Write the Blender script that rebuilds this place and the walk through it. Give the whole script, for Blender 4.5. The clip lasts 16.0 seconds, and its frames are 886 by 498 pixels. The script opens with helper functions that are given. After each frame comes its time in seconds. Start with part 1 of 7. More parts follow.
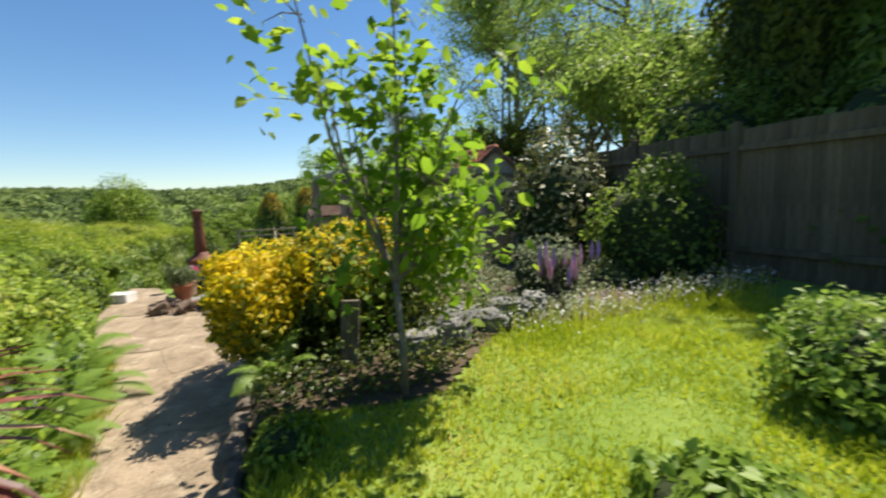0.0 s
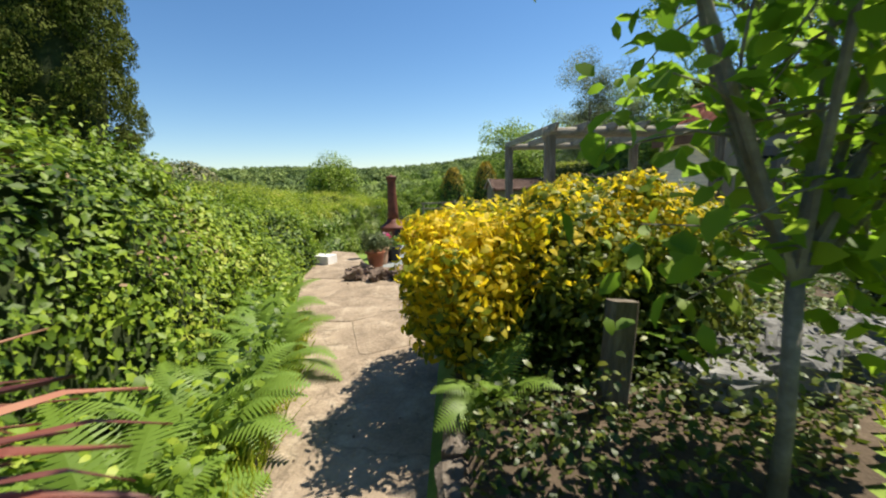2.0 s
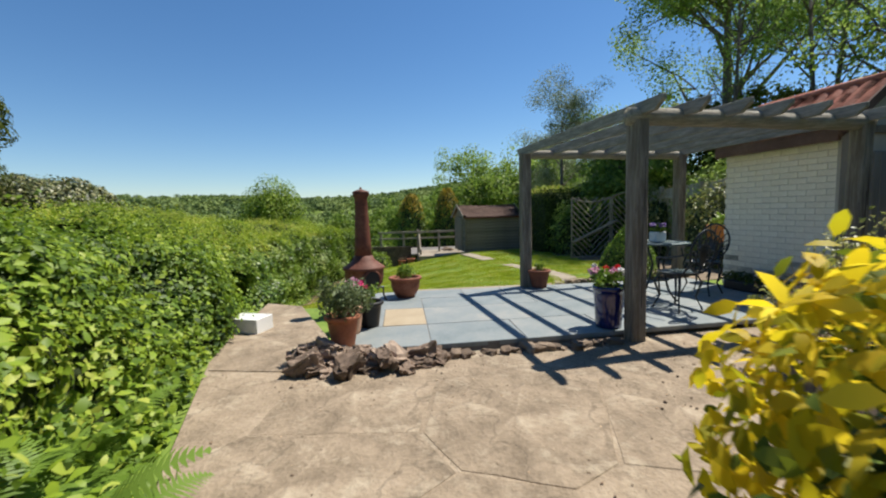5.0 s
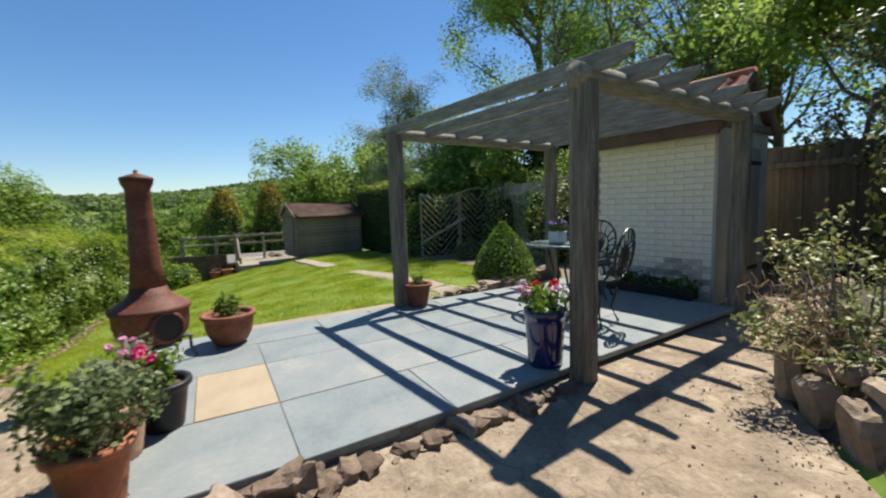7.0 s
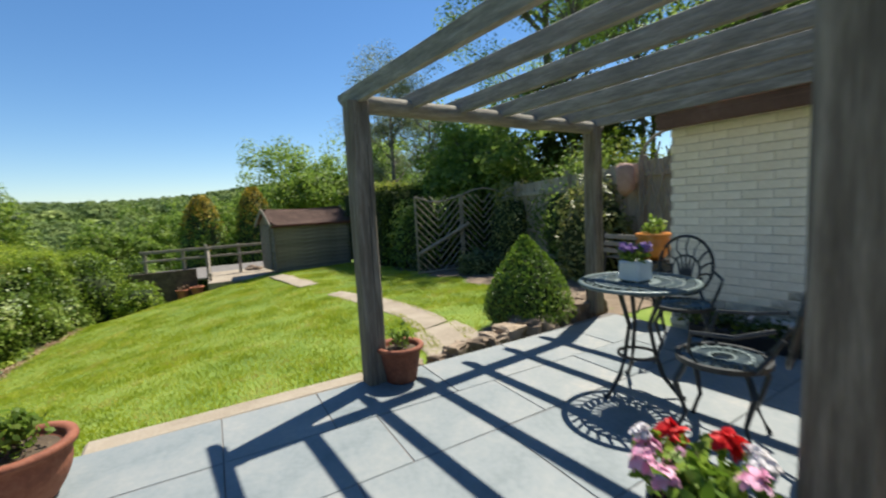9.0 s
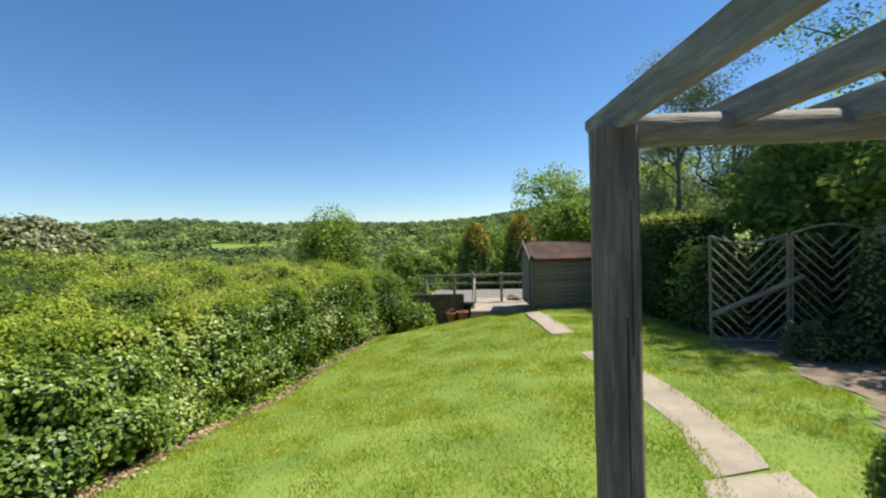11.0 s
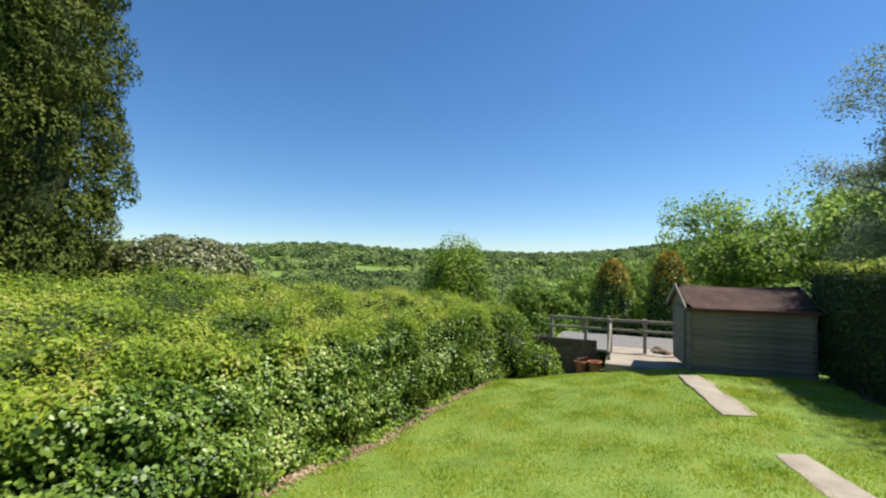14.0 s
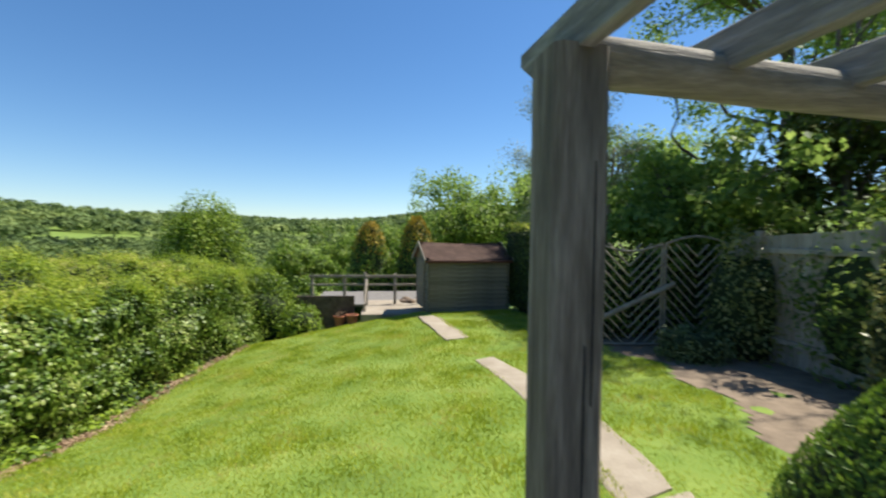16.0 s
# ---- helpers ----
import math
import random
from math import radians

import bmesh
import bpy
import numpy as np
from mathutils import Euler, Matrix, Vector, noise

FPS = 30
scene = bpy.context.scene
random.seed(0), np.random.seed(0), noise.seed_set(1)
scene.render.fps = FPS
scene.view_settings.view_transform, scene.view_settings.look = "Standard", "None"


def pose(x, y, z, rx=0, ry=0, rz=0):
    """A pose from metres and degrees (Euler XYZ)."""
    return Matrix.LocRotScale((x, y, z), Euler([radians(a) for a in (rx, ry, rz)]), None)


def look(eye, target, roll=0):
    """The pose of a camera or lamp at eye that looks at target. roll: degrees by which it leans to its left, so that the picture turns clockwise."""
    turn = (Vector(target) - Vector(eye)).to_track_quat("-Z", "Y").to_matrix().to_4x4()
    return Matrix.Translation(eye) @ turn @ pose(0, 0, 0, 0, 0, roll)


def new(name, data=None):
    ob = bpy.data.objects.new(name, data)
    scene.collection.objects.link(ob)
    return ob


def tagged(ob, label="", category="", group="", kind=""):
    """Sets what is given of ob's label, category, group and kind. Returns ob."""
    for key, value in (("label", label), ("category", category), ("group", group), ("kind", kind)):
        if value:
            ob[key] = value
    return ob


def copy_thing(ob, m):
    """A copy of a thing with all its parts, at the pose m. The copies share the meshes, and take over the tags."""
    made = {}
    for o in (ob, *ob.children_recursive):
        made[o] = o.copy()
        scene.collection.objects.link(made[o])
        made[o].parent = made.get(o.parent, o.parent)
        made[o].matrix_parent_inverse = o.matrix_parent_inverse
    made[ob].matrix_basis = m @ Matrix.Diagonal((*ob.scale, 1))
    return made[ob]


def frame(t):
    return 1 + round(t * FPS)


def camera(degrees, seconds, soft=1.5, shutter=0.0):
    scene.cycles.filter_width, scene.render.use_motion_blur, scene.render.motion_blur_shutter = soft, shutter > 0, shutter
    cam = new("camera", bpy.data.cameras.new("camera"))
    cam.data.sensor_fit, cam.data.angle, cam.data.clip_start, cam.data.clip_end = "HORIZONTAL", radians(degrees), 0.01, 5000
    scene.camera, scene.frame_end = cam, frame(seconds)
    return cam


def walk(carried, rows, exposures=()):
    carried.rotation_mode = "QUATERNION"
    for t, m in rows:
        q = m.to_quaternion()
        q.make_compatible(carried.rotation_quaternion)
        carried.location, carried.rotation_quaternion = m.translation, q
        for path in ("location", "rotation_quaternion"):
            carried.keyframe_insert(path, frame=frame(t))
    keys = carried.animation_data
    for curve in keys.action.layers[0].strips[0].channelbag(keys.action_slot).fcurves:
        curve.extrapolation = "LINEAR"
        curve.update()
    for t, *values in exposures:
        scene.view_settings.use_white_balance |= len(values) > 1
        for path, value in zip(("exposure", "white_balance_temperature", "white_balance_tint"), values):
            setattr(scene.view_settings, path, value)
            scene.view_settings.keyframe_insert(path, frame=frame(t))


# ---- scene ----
cam = camera(93.1, 16.0, soft=2.1, shutter=0.28)
PATH = [
    (0, (0.526, 0.83, 1.544), (1.24, 2.687, 1.301), -2.4),
    (0.5, (0.374, 1.048, 1.471), (0.644, 3.015, 1.193), -1.9),
    (1, (0.338, 1.43, 1.402), (0.363, 3.411, 1.108), -2.0),
    (1.5, (0.258, 1.796, 1.361), (0.218, 3.774, 1.054), -1.6),
    (2, (0.234, 2.213, 1.338), (0.167, 4.189, 1.025), -1.9),
    (2.5, (0.142, 2.751, 1.287), (0.083, 4.729, 0.995), -1.8),
    (3, (-0.013, 3.209, 1.263), (-0.028, 5.189, 0.985), -2.6),
    (3.5, (-0.175, 3.698, 1.245), (-0.13, 5.683, 1.004), -2.2),
    (6, (-0.627, 5.842, 1.189), (-0.187, 7.786, 1.025), -1.8),
    (6.5, (-0.648, 6.283, 1.213), (0.021, 8.16, 1.038), -1.9),
    (7, (-0.574, 6.687, 1.205), (0.387, 8.428, 0.993), -2.0),
    (7.5, (-0.466, 7.066, 1.182), (0.685, 8.685, 0.95), -2.1),
    (8, (-0.173, 7.496, 1.19), (1.053, 9.059, 0.954), -2.5),
    (8.5, (0.132, 7.945, 1.233), (1.332, 9.528, 1.0), -3.2),
    (9, (0.412, 8.371, 1.288), (1.367, 10.115, 1.078), -3.1),
    (9.5, (0.607, 8.701, 1.442), (1.181, 10.608, 1.26), -3.6),
    (12, (0.937, 10.144, 1.659), (0.343, 12.053, 1.672), -0.2),
    (12.5, (0.891, 10.399, 1.705), (0.112, 12.24, 1.765), -0.0),
    (13, (0.809, 10.475, 1.777), (-0.101, 12.253, 1.88), 0.5),
    (13.5, (0.76, 10.533, 1.768), (-0.148, 12.312, 1.877), 0.8),
    (14, (0.762, 10.571, 1.749), (-0.05, 12.396, 1.839), 0.9),
    (14.5, (0.806, 10.577, 1.765), (0.146, 12.464, 1.822), 0.8),
    (15, (0.838, 10.533, 1.722), (0.378, 12.479, 1.755), 0.8),
    (15.5, (0.866, 10.449, 1.674), (0.685, 12.44, 1.683), 0.7),
    (16, (0.922, 10.263, 1.559), (1.181, 12.245, 1.506), 0.7),
]
walk(cam, [(t, look(eye, target, roll)) for t, eye, target, roll in PATH],
     [(0, 0.92, 6900, 10), (1.0, 0.9, 6850, 10), (2.5, 0.85, 6700, 10), (3.5, 0.68, 6600, 10), (6.0, 0.58, 6380, 10), (7.0, 0.7, 6450, 10), (8.5, 0.8, 6480, 10), (12.0, 0.8, 6250, 10), (15.0, 0.8, 6150, 10), (16.0, 0.85, 6400, 10)])

# ---- light ----
world = bpy.data.worlds.new("sky")
scene.world = world
world.use_nodes = True
wn = world.node_tree.nodes
sky = wn.new("ShaderNodeTexSky")
sky.sky_type = "NISHITA"
sky.sun_disc = False
sky.sun_elevation = radians(60.0)
sky.sun_rotation = radians(62.5)
sky.air_density, sky.dust_density, sky.ozone_density = 1.0, 0.1, 4.0
wn["Background"].inputs[1].default_value = 0.08
tone = wn.new("ShaderNodeHueSaturation")
tone.inputs["Saturation"].default_value = 1.18
world.node_tree.links.new(sky.outputs[0], tone.inputs["Color"])
world.node_tree.links.new(tone.outputs[0], wn["Background"].inputs[0])
sun = new("sun", bpy.data.lights.new("sun", "SUN"))
sun.data.energy, sun.data.angle, sun.data.color = 5.0, radians(0.55), (1.0, 0.94, 0.83)
sun.matrix_world = look((11, 5.7, 22), (0, 0, 0))
scene.view_settings.exposure = 0.8


# ---- materials ----
def mat(name, ramp, scale=6.0, rough=0.8, metal=0.0, bump=0.3, fine=60.0, island=0.0, objrand=0.0, stretch=(1, 1, 1), spec=0.3, detail=6.0, dist=0.02, coat=0.0):
    """Noise-mottled surface: ramp is a list of (position, colour), mottled at two scales, with fine relief."""
    m = bpy.data.materials.new(name)
    m.use_nodes = True
    n, l = m.node_tree.nodes, m.node_tree.links
    b = n["Principled BSDF"]
    tc = n.new("ShaderNodeTexCoord")
    mp = n.new("ShaderNodeMapping")
    mp.inputs["Scale"].default_value = stretch
    l.new(tc.outputs["Object"], mp.inputs[0])
    n1 = n.new("ShaderNodeTexNoise")
    n1.inputs["Scale"].default_value, n1.inputs["Detail"].default_value, n1.inputs["Roughness"].default_value = scale, detail, 0.62
    n2 = n.new("ShaderNodeTexNoise")
    n2.inputs["Scale"].default_value, n2.inputs["Detail"].default_value = fine, 4.0
    l.new(mp.outputs[0], n1.inputs["Vector"])
    l.new(mp.outputs[0], n2.inputs["Vector"])
    mix = n.new("ShaderNodeMath")
    mix.operation = "MULTIPLY_ADD"
    l.new(n2.outputs[0], mix.inputs[0])
    mix.inputs[1].default_value = 0.35
    l.new(n1.outputs[0], mix.inputs[2])
    last = mix.outputs[0]
    for amount, source in ((island, "island"), (objrand, "object")):
        if amount:
            g = n.new("ShaderNodeNewGeometry" if source == "island" else "ShaderNodeObjectInfo")
            a = n.new("ShaderNodeMath")
            a.operation = "MULTIPLY_ADD"
            l.new(g.outputs["Random Per Island" if source == "island" else "Random"], a.inputs[0])
            a.inputs[1].default_value = amount
            l.new(last, a.inputs[2])
            s = n.new("ShaderNodeMath")
            s.operation = "SUBTRACT"
            l.new(a.outputs[0], s.inputs[0])
            s.inputs[1].default_value = amount / 2
            last = s.outputs[0]
    r = n.new("ShaderNodeValToRGB")
    while len(r.color_ramp.elements) < len(ramp):
        r.color_ramp.elements.new(0.5)
    for e, (p, c) in zip(r.color_ramp.elements, ramp):
        e.position, e.color = 0.3 + p * 0.75, (*c, 1)
    l.new(last, r.inputs[0])
    l.new(r.outputs[0], b.inputs["Base Color"])
    b.inputs["Roughness"].default_value, b.inputs["Metallic"].default_value = rough, metal
    b.inputs["Specular IOR Level"].default_value = spec
    b.inputs["Coat Weight"].default_value = coat
    if bump:
        bp = n.new("ShaderNodeBump")
        bp.inputs["Strength"].default_value, bp.inputs["Distance"].default_value = bump, dist
        l.new(last if not (island or objrand) else mix.outputs[0], bp.inputs["Height"])
        l.new(bp.outputs[0], b.inputs["Normal"])
    return m


def leafmat(name, ramp, rough=0.45, through_light=0.35, spec=0.4, big_scale=0.9, single=0.7, patch=1.5, whole=False):
    """Leaves: each leaf its own shade, glossy above, letting some light through."""
    m = bpy.data.materials.new(name)
    m.use_nodes = True
    n, l = m.node_tree.nodes, m.node_tree.links
    b = n["Principled BSDF"]
    g = n.new("ShaderNodeObjectInfo" if whole else "ShaderNodeNewGeometry")
    tc = n.new("ShaderNodeTexCoord")
    big = n.new("ShaderNodeTexNoise")
    big.inputs["Scale"].default_value, big.inputs["Detail"].default_value = big_scale, 3.0
    l.new(tc.outputs["Object"], big.inputs["Vector"])
    a = n.new("ShaderNodeMath")
    a.operation = "MULTIPLY_ADD"
    l.new(g.outputs["Random" if whole else "Random Per Island"], a.inputs[0])
    a.inputs[1].default_value = single
    s = n.new("ShaderNodeMath")
    s.operation = "MULTIPLY_ADD"
    l.new(big.outputs[0], s.inputs[0])
    s.inputs[1].default_value, s.inputs[2].default_value = patch, 0.5 - patch / 2 - single / 2
    l.new(s.outputs[0], a.inputs[2])
    r = n.new("ShaderNodeValToRGB")
    while len(r.color_ramp.elements) < len(ramp):
        r.color_ramp.elements.new(0.5)
    for e, (p, c) in zip(r.color_ramp.elements, ramp):
        e.position, e.color = p, (*c, 1)
    l.new(a.outputs[0], r.inputs[0])
    l.new(r.outputs[0], b.inputs["Base Color"])
    b.inputs["Roughness"].default_value, b.inputs["Specular IOR Level"].default_value = rough, spec
    if through_light:
        t = n.new("ShaderNodeBsdfTranslucent")
        l.new(r.outputs[0], t.inputs[0])
        mx = n.new("ShaderNodeMixShader")
        mx.inputs[0].default_value = through_light
        l.new(b.outputs[0], mx.inputs[1])
        l.new(t.outputs[0], mx.inputs[2])
        l.new(mx.outputs[0], n["Material Output"].inputs[0])
    return m


M = dict(
    ground=mat("soil_and_grass", [(0, (0.07, 0.11, 0.02)), (0.45, (0.13, 0.2, 0.03)), (0.75, (0.2, 0.26, 0.05)), (1, (0.28, 0.26, 0.11))], 1.3, 0.95, fine=30, bump=0.5),
    soil=mat("dark_soil", [(0, (0.03, 0.022, 0.015)), (0.6, (0.09, 0.065, 0.042)), (1, (0.17, 0.13, 0.09))], 5, 0.95, fine=70, bump=0.8),
    grass=leafmat("grass_blades", [(0, (0.18, 0.26, 0.014)), (0.35, (0.34, 0.42, 0.025)), (0.7, (0.5, 0.53, 0.055)), (1, (0.62, 0.54, 0.18))], 0.6, 0.4, 0.4, 2.3, 0.6, 1.9),
    # brighter copy of grass_blades: the upper lawn's strong sun is in its colour
    longgrass=leafmat("sunlit_long_grass", [(0, (0.24, 0.32, 0.015)), (0.4, (0.42, 0.5, 0.03)), (0.75, (0.55, 0.58, 0.07)), (1, (0.62, 0.56, 0.18))], 0.6, 0.5),
    farwood=leafmat("distant_woodland_leaves", [(0, (0.05, 0.085, 0.035)), (0.5, (0.13, 0.185, 0.055)), (1, (0.3, 0.36, 0.11))], 0.8, 0.2, 0.2, 0.02, 0.25, 2.2),
    paving=mat("sandy_paving", [(0, (0.085, 0.063, 0.043)), (0.3, (0.18, 0.138, 0.095)), (0.62, (0.29, 0.225, 0.157)), (1, (0.38, 0.305, 0.222))], 3.2, 0.9, fine=38, bump=0.8, objrand=0.06, dist=0.04),
    mortar=mat("mortar", [(0, (0.1, 0.075, 0.05)), (1, (0.26, 0.2, 0.14))], 5, 0.95, fine=80, bump=0.6),
    slate=mat("grey_slate", [(0, (0.115, 0.145, 0.15)), (0.4, (0.195, 0.222, 0.226)), (0.7, (0.24, 0.256, 0.25)), (1, (0.315, 0.305, 0.275))], 2.3, 0.6, fine=28, bump=0.2, objrand=0.22),
    beige=mat("beige_stone", [(0, (0.28, 0.22, 0.145)), (1, (0.42, 0.345, 0.24))], 3, 0.8, fine=60, bump=0.15),
    greyrock=mat("grey_rockery_stone", [(0, (0.05, 0.05, 0.048)), (0.5, (0.16, 0.158, 0.15)), (1, (0.33, 0.325, 0.31))], 6, 0.9, fine=30, bump=0.9, objrand=0.3),
    heaprock=mat("reddish_brown_rock", [(0, (0.06, 0.042, 0.031)), (0.45, (0.2, 0.142, 0.104)), (1, (0.42, 0.32, 0.245))], 5, 0.9, fine=30, bump=0.8, objrand=0.45),
    rock=mat("garden_rock", [(0, (0.06, 0.042, 0.03)), (0.5, (0.17, 0.122, 0.085)), (1, (0.33, 0.26, 0.19))], 5, 0.9, fine=30, bump=1.0, objrand=0.35),
    oldwood=mat("weathered_timber", [(0, (0.06, 0.05, 0.037)), (0.45, (0.165, 0.14, 0.108)), (1, (0.36, 0.32, 0.255))], 5, 0.85, fine=26, bump=0.6, stretch=(6, 6, 0.5)),
    beamwood=mat("weathered_timber_lengthwise", [(0, (0.09, 0.08, 0.062)), (0.5, (0.25, 0.225, 0.175)), (1, (0.46, 0.42, 0.34))], 5, 0.85, fine=26, bump=0.6, stretch=(0.5, 6, 6)),
    rafterwood=mat("weathered_rafter", [(0, (0.09, 0.085, 0.073)), (0.5, (0.24, 0.228, 0.195)), (1, (0.43, 0.41, 0.36))], 5, 0.85, fine=26, bump=0.5, stretch=(6, 0.5, 6)),
    shedwood=mat("grey_cladding", [(0, (0.085, 0.07, 0.05)), (0.5, (0.205, 0.17, 0.125)), (1, (0.335, 0.285, 0.22))], 3, 0.85, fine=22, bump=0.5, stretch=(0.5, 5, 5), objrand=0.2),
    fencewood=mat("brown_fence", [(0, (0.05, 0.04, 0.026)), (0.5, (0.125, 0.1, 0.066)), (1, (0.215, 0.175, 0.12))], 3, 0.85, fine=24, bump=0.5, stretch=(5, 5, 0.5), objrand=0.25),
    trellis=mat("pale_trellis", [(0, (0.15, 0.125, 0.095)), (1, (0.38, 0.33, 0.265))], 5, 0.85, fine=30, bump=0.4),
    palefence=mat("pale_weathered_board", [(0, (0.22, 0.185, 0.14)), (1, (0.48, 0.42, 0.34))], 4, 0.85, fine=26, bump=0.4, stretch=(5, 5, 0.5), objrand=0.25),
    felt=mat("roof_felt", [(0, (0.07, 0.045, 0.035)), (0.6, (0.15, 0.095, 0.075)), (1, (0.22, 0.15, 0.12))], 3, 0.9, fine=90, bump=0.4),
    whitewash=mat("whitewashed_brick", [(0, (0.42, 0.37, 0.27)), (0.22, (0.72, 0.66, 0.53)), (0.6, (0.85, 0.79, 0.66)), (1, (0.87, 0.83, 0.72))], 2.5, 0.85, fine=40, bump=0.4, objrand=0.12),
    joint=mat("grimy_lime_mortar", [(0, (0.4, 0.365, 0.295)), (0.6, (0.62, 0.57, 0.47)), (1, (0.74, 0.69, 0.58))], 4, 0.95, fine=50, bump=0.5),
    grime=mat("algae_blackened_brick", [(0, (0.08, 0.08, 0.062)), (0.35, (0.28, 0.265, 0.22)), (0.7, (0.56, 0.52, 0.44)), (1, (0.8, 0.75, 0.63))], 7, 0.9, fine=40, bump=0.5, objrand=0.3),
    render=mat("grey_render", [(0, (0.3, 0.27, 0.22)), (1, (0.55, 0.51, 0.44))], 3, 0.9, fine=60, bump=0.4),
    greydoor=mat("grey_door_paint", [(0, (0.17, 0.16, 0.14)), (1, (0.3, 0.28, 0.25))], 4, 0.7, fine=30, bump=0.3, stretch=(4, 4, 0.5)),
    tile=mat("clay_roof_tile", [(0, (0.14, 0.04, 0.026)), (0.5, (0.33, 0.1, 0.06)), (1, (0.5, 0.2, 0.13))], 6, 0.8, fine=40, bump=0.4, objrand=0.4),
    terracotta=mat("terracotta", [(0, (0.22, 0.075, 0.04)), (0.5, (0.42, 0.155, 0.08)), (1, (0.52, 0.24, 0.14))], 4, 0.8, fine=50, bump=0.25),
    oldterra=mat("dark_terracotta", [(0, (0.1, 0.036, 0.022)), (0.5, (0.24, 0.085, 0.048)), (1, (0.34, 0.15, 0.09))], 5, 0.75, fine=40, bump=0.3),
    sandrock=mat("sandy_rock", [(0, (0.08, 0.06, 0.042)), (0.4, (0.22, 0.165, 0.115)), (1, (0.42, 0.335, 0.245))], 4, 0.9, fine=26, bump=1.0, objrand=0.35),
    orangeglaze=mat("orange_glazed_clay", [(0, (0.28, 0.09, 0.015)), (0.5, (0.5, 0.19, 0.03)), (1, (0.62, 0.32, 0.08))], 6, 0.3, fine=30, bump=0.15, spec=0.5),
    redbrick=mat("dark_red_brick", [(0, (0.06, 0.025, 0.018)), (1, (0.2, 0.085, 0.06))], 6, 0.9, fine=40, bump=0.5),
    paleterra=mat("pale_terracotta", [(0, (0.36, 0.2, 0.13)), (1, (0.56, 0.36, 0.25))], 4, 0.85, fine=50, bump=0.25),
    chiminea=mat("rusty_red_clay", [(0, (0.045, 0.016, 0.011)), (0.5, (0.125, 0.042, 0.025)), (1, (0.22, 0.09, 0.055))], 5, 0.65, fine=40, bump=0.3),
    black=mat("black_plastic", [(0, (0.008, 0.008, 0.009)), (1, (0.025, 0.025, 0.027))], 5, 0.45, bump=0.1),
    iron=mat("black_cast_iron", [(0, (0.01, 0.012, 0.014)), (0.6, (0.022, 0.026, 0.028)), (1, (0.06, 0.065, 0.065))], 9, 0.38, metal=0.2, fine=60, bump=0.3, spec=0.6),
    irontop=mat("verdigris_iron", [(0, (0.04, 0.06, 0.06)), (0.6, (0.11, 0.15, 0.15)), (1, (0.22, 0.27, 0.26))], 9, 0.4, metal=0.3, fine=60, bump=0.3, spec=0.6),
    blueglaze=mat("cobalt_glaze", [(0, (0.004, 0.006, 0.05)), (0.6, (0.01, 0.014, 0.11)), (1, (0.03, 0.035, 0.2))], 3, 0.12, fine=25, bump=0.05, spec=0.6, coat=0.6),
    whitepot=mat("white_pottery", [(0, (0.6, 0.6, 0.58)), (1, (0.8, 0.8, 0.78))], 4, 0.4, bump=0.05),
    concrete=mat("pale_concrete", [(0, (0.17, 0.135, 0.1)), (0.5, (0.29, 0.245, 0.185)), (1, (0.38, 0.335, 0.265))], 2.5, 0.9, fine=45, bump=0.4),
    gravel=mat("grey_gravel", [(0, (0.1, 0.092, 0.086)), (1, (0.225, 0.21, 0.195))], 8, 0.95, fine=70, bump=0.5),
    bark=mat("bark", [(0, (0.05, 0.04, 0.03)), (0.5, (0.13, 0.105, 0.08)), (1, (0.24, 0.21, 0.17))], 8, 0.9, fine=40, bump=0.8, stretch=(3, 3, 0.6)),
    palebark=mat("pale_bark", [(0, (0.07, 0.06, 0.047)), (0.5, (0.17, 0.15, 0.12)), (1, (0.31, 0.28, 0.235))], 9, 0.85, fine=40, bump=0.5),
    # near-black: the shade inside dense foliage is put into this colour
    core=mat("foliage_core_painted_shade", [(0, (0.012, 0.018, 0.006)), (0.6, (0.03, 0.045, 0.013)), (1, (0.06, 0.07, 0.026))], 6, 0.95, fine=25, bump=1.0),
    hedge=leafmat("hedge_leaves", [(0, (0.022, 0.055, 0.008)), (0.4, (0.13, 0.215, 0.018)), (0.8, (0.28, 0.38, 0.03)), (1, (0.42, 0.47, 0.08))], 0.5, 0.36, 0.3),
    # clipped hedge's shaded sides: the shade is in these dark leaf colours
    hedgeshade=leafmat("clipped_leaves_shade_side", [(0, (0.01, 0.02, 0.005)), (0.5, (0.04, 0.065, 0.013)), (1, (0.11, 0.15, 0.03))], 0.6, 0.15, 0.2),
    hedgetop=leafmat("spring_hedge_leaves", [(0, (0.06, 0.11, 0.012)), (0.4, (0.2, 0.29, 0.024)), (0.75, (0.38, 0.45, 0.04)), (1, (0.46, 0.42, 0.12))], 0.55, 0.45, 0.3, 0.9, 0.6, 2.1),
    ivy=leafmat("ivy_leaves", [(0, (0.02, 0.05, 0.008)), (0.45, (0.12, 0.205, 0.025)), (0.8, (0.26, 0.35, 0.05)), (1, (0.45, 0.5, 0.16))], 0.42, 0.32, 0.4),
    fern=leafmat("fern_leaves", [(0, (0.13, 0.23, 0.03)), (0.6, (0.25, 0.37, 0.06)), (1, (0.37, 0.44, 0.12))], 0.5, 0.45),
    yellow=leafmat("golden_leaves", [(0, (0.22, 0.26, 0.01)), (0.25, (0.44, 0.4, 0.015)), (0.6, (0.76, 0.56, 0.018)), (0.85, (0.8, 0.63, 0.035)), (1, (0.82, 0.7, 0.12))], 0.55, 0.62, 0.3, 3.0, 0.8, 1.0),
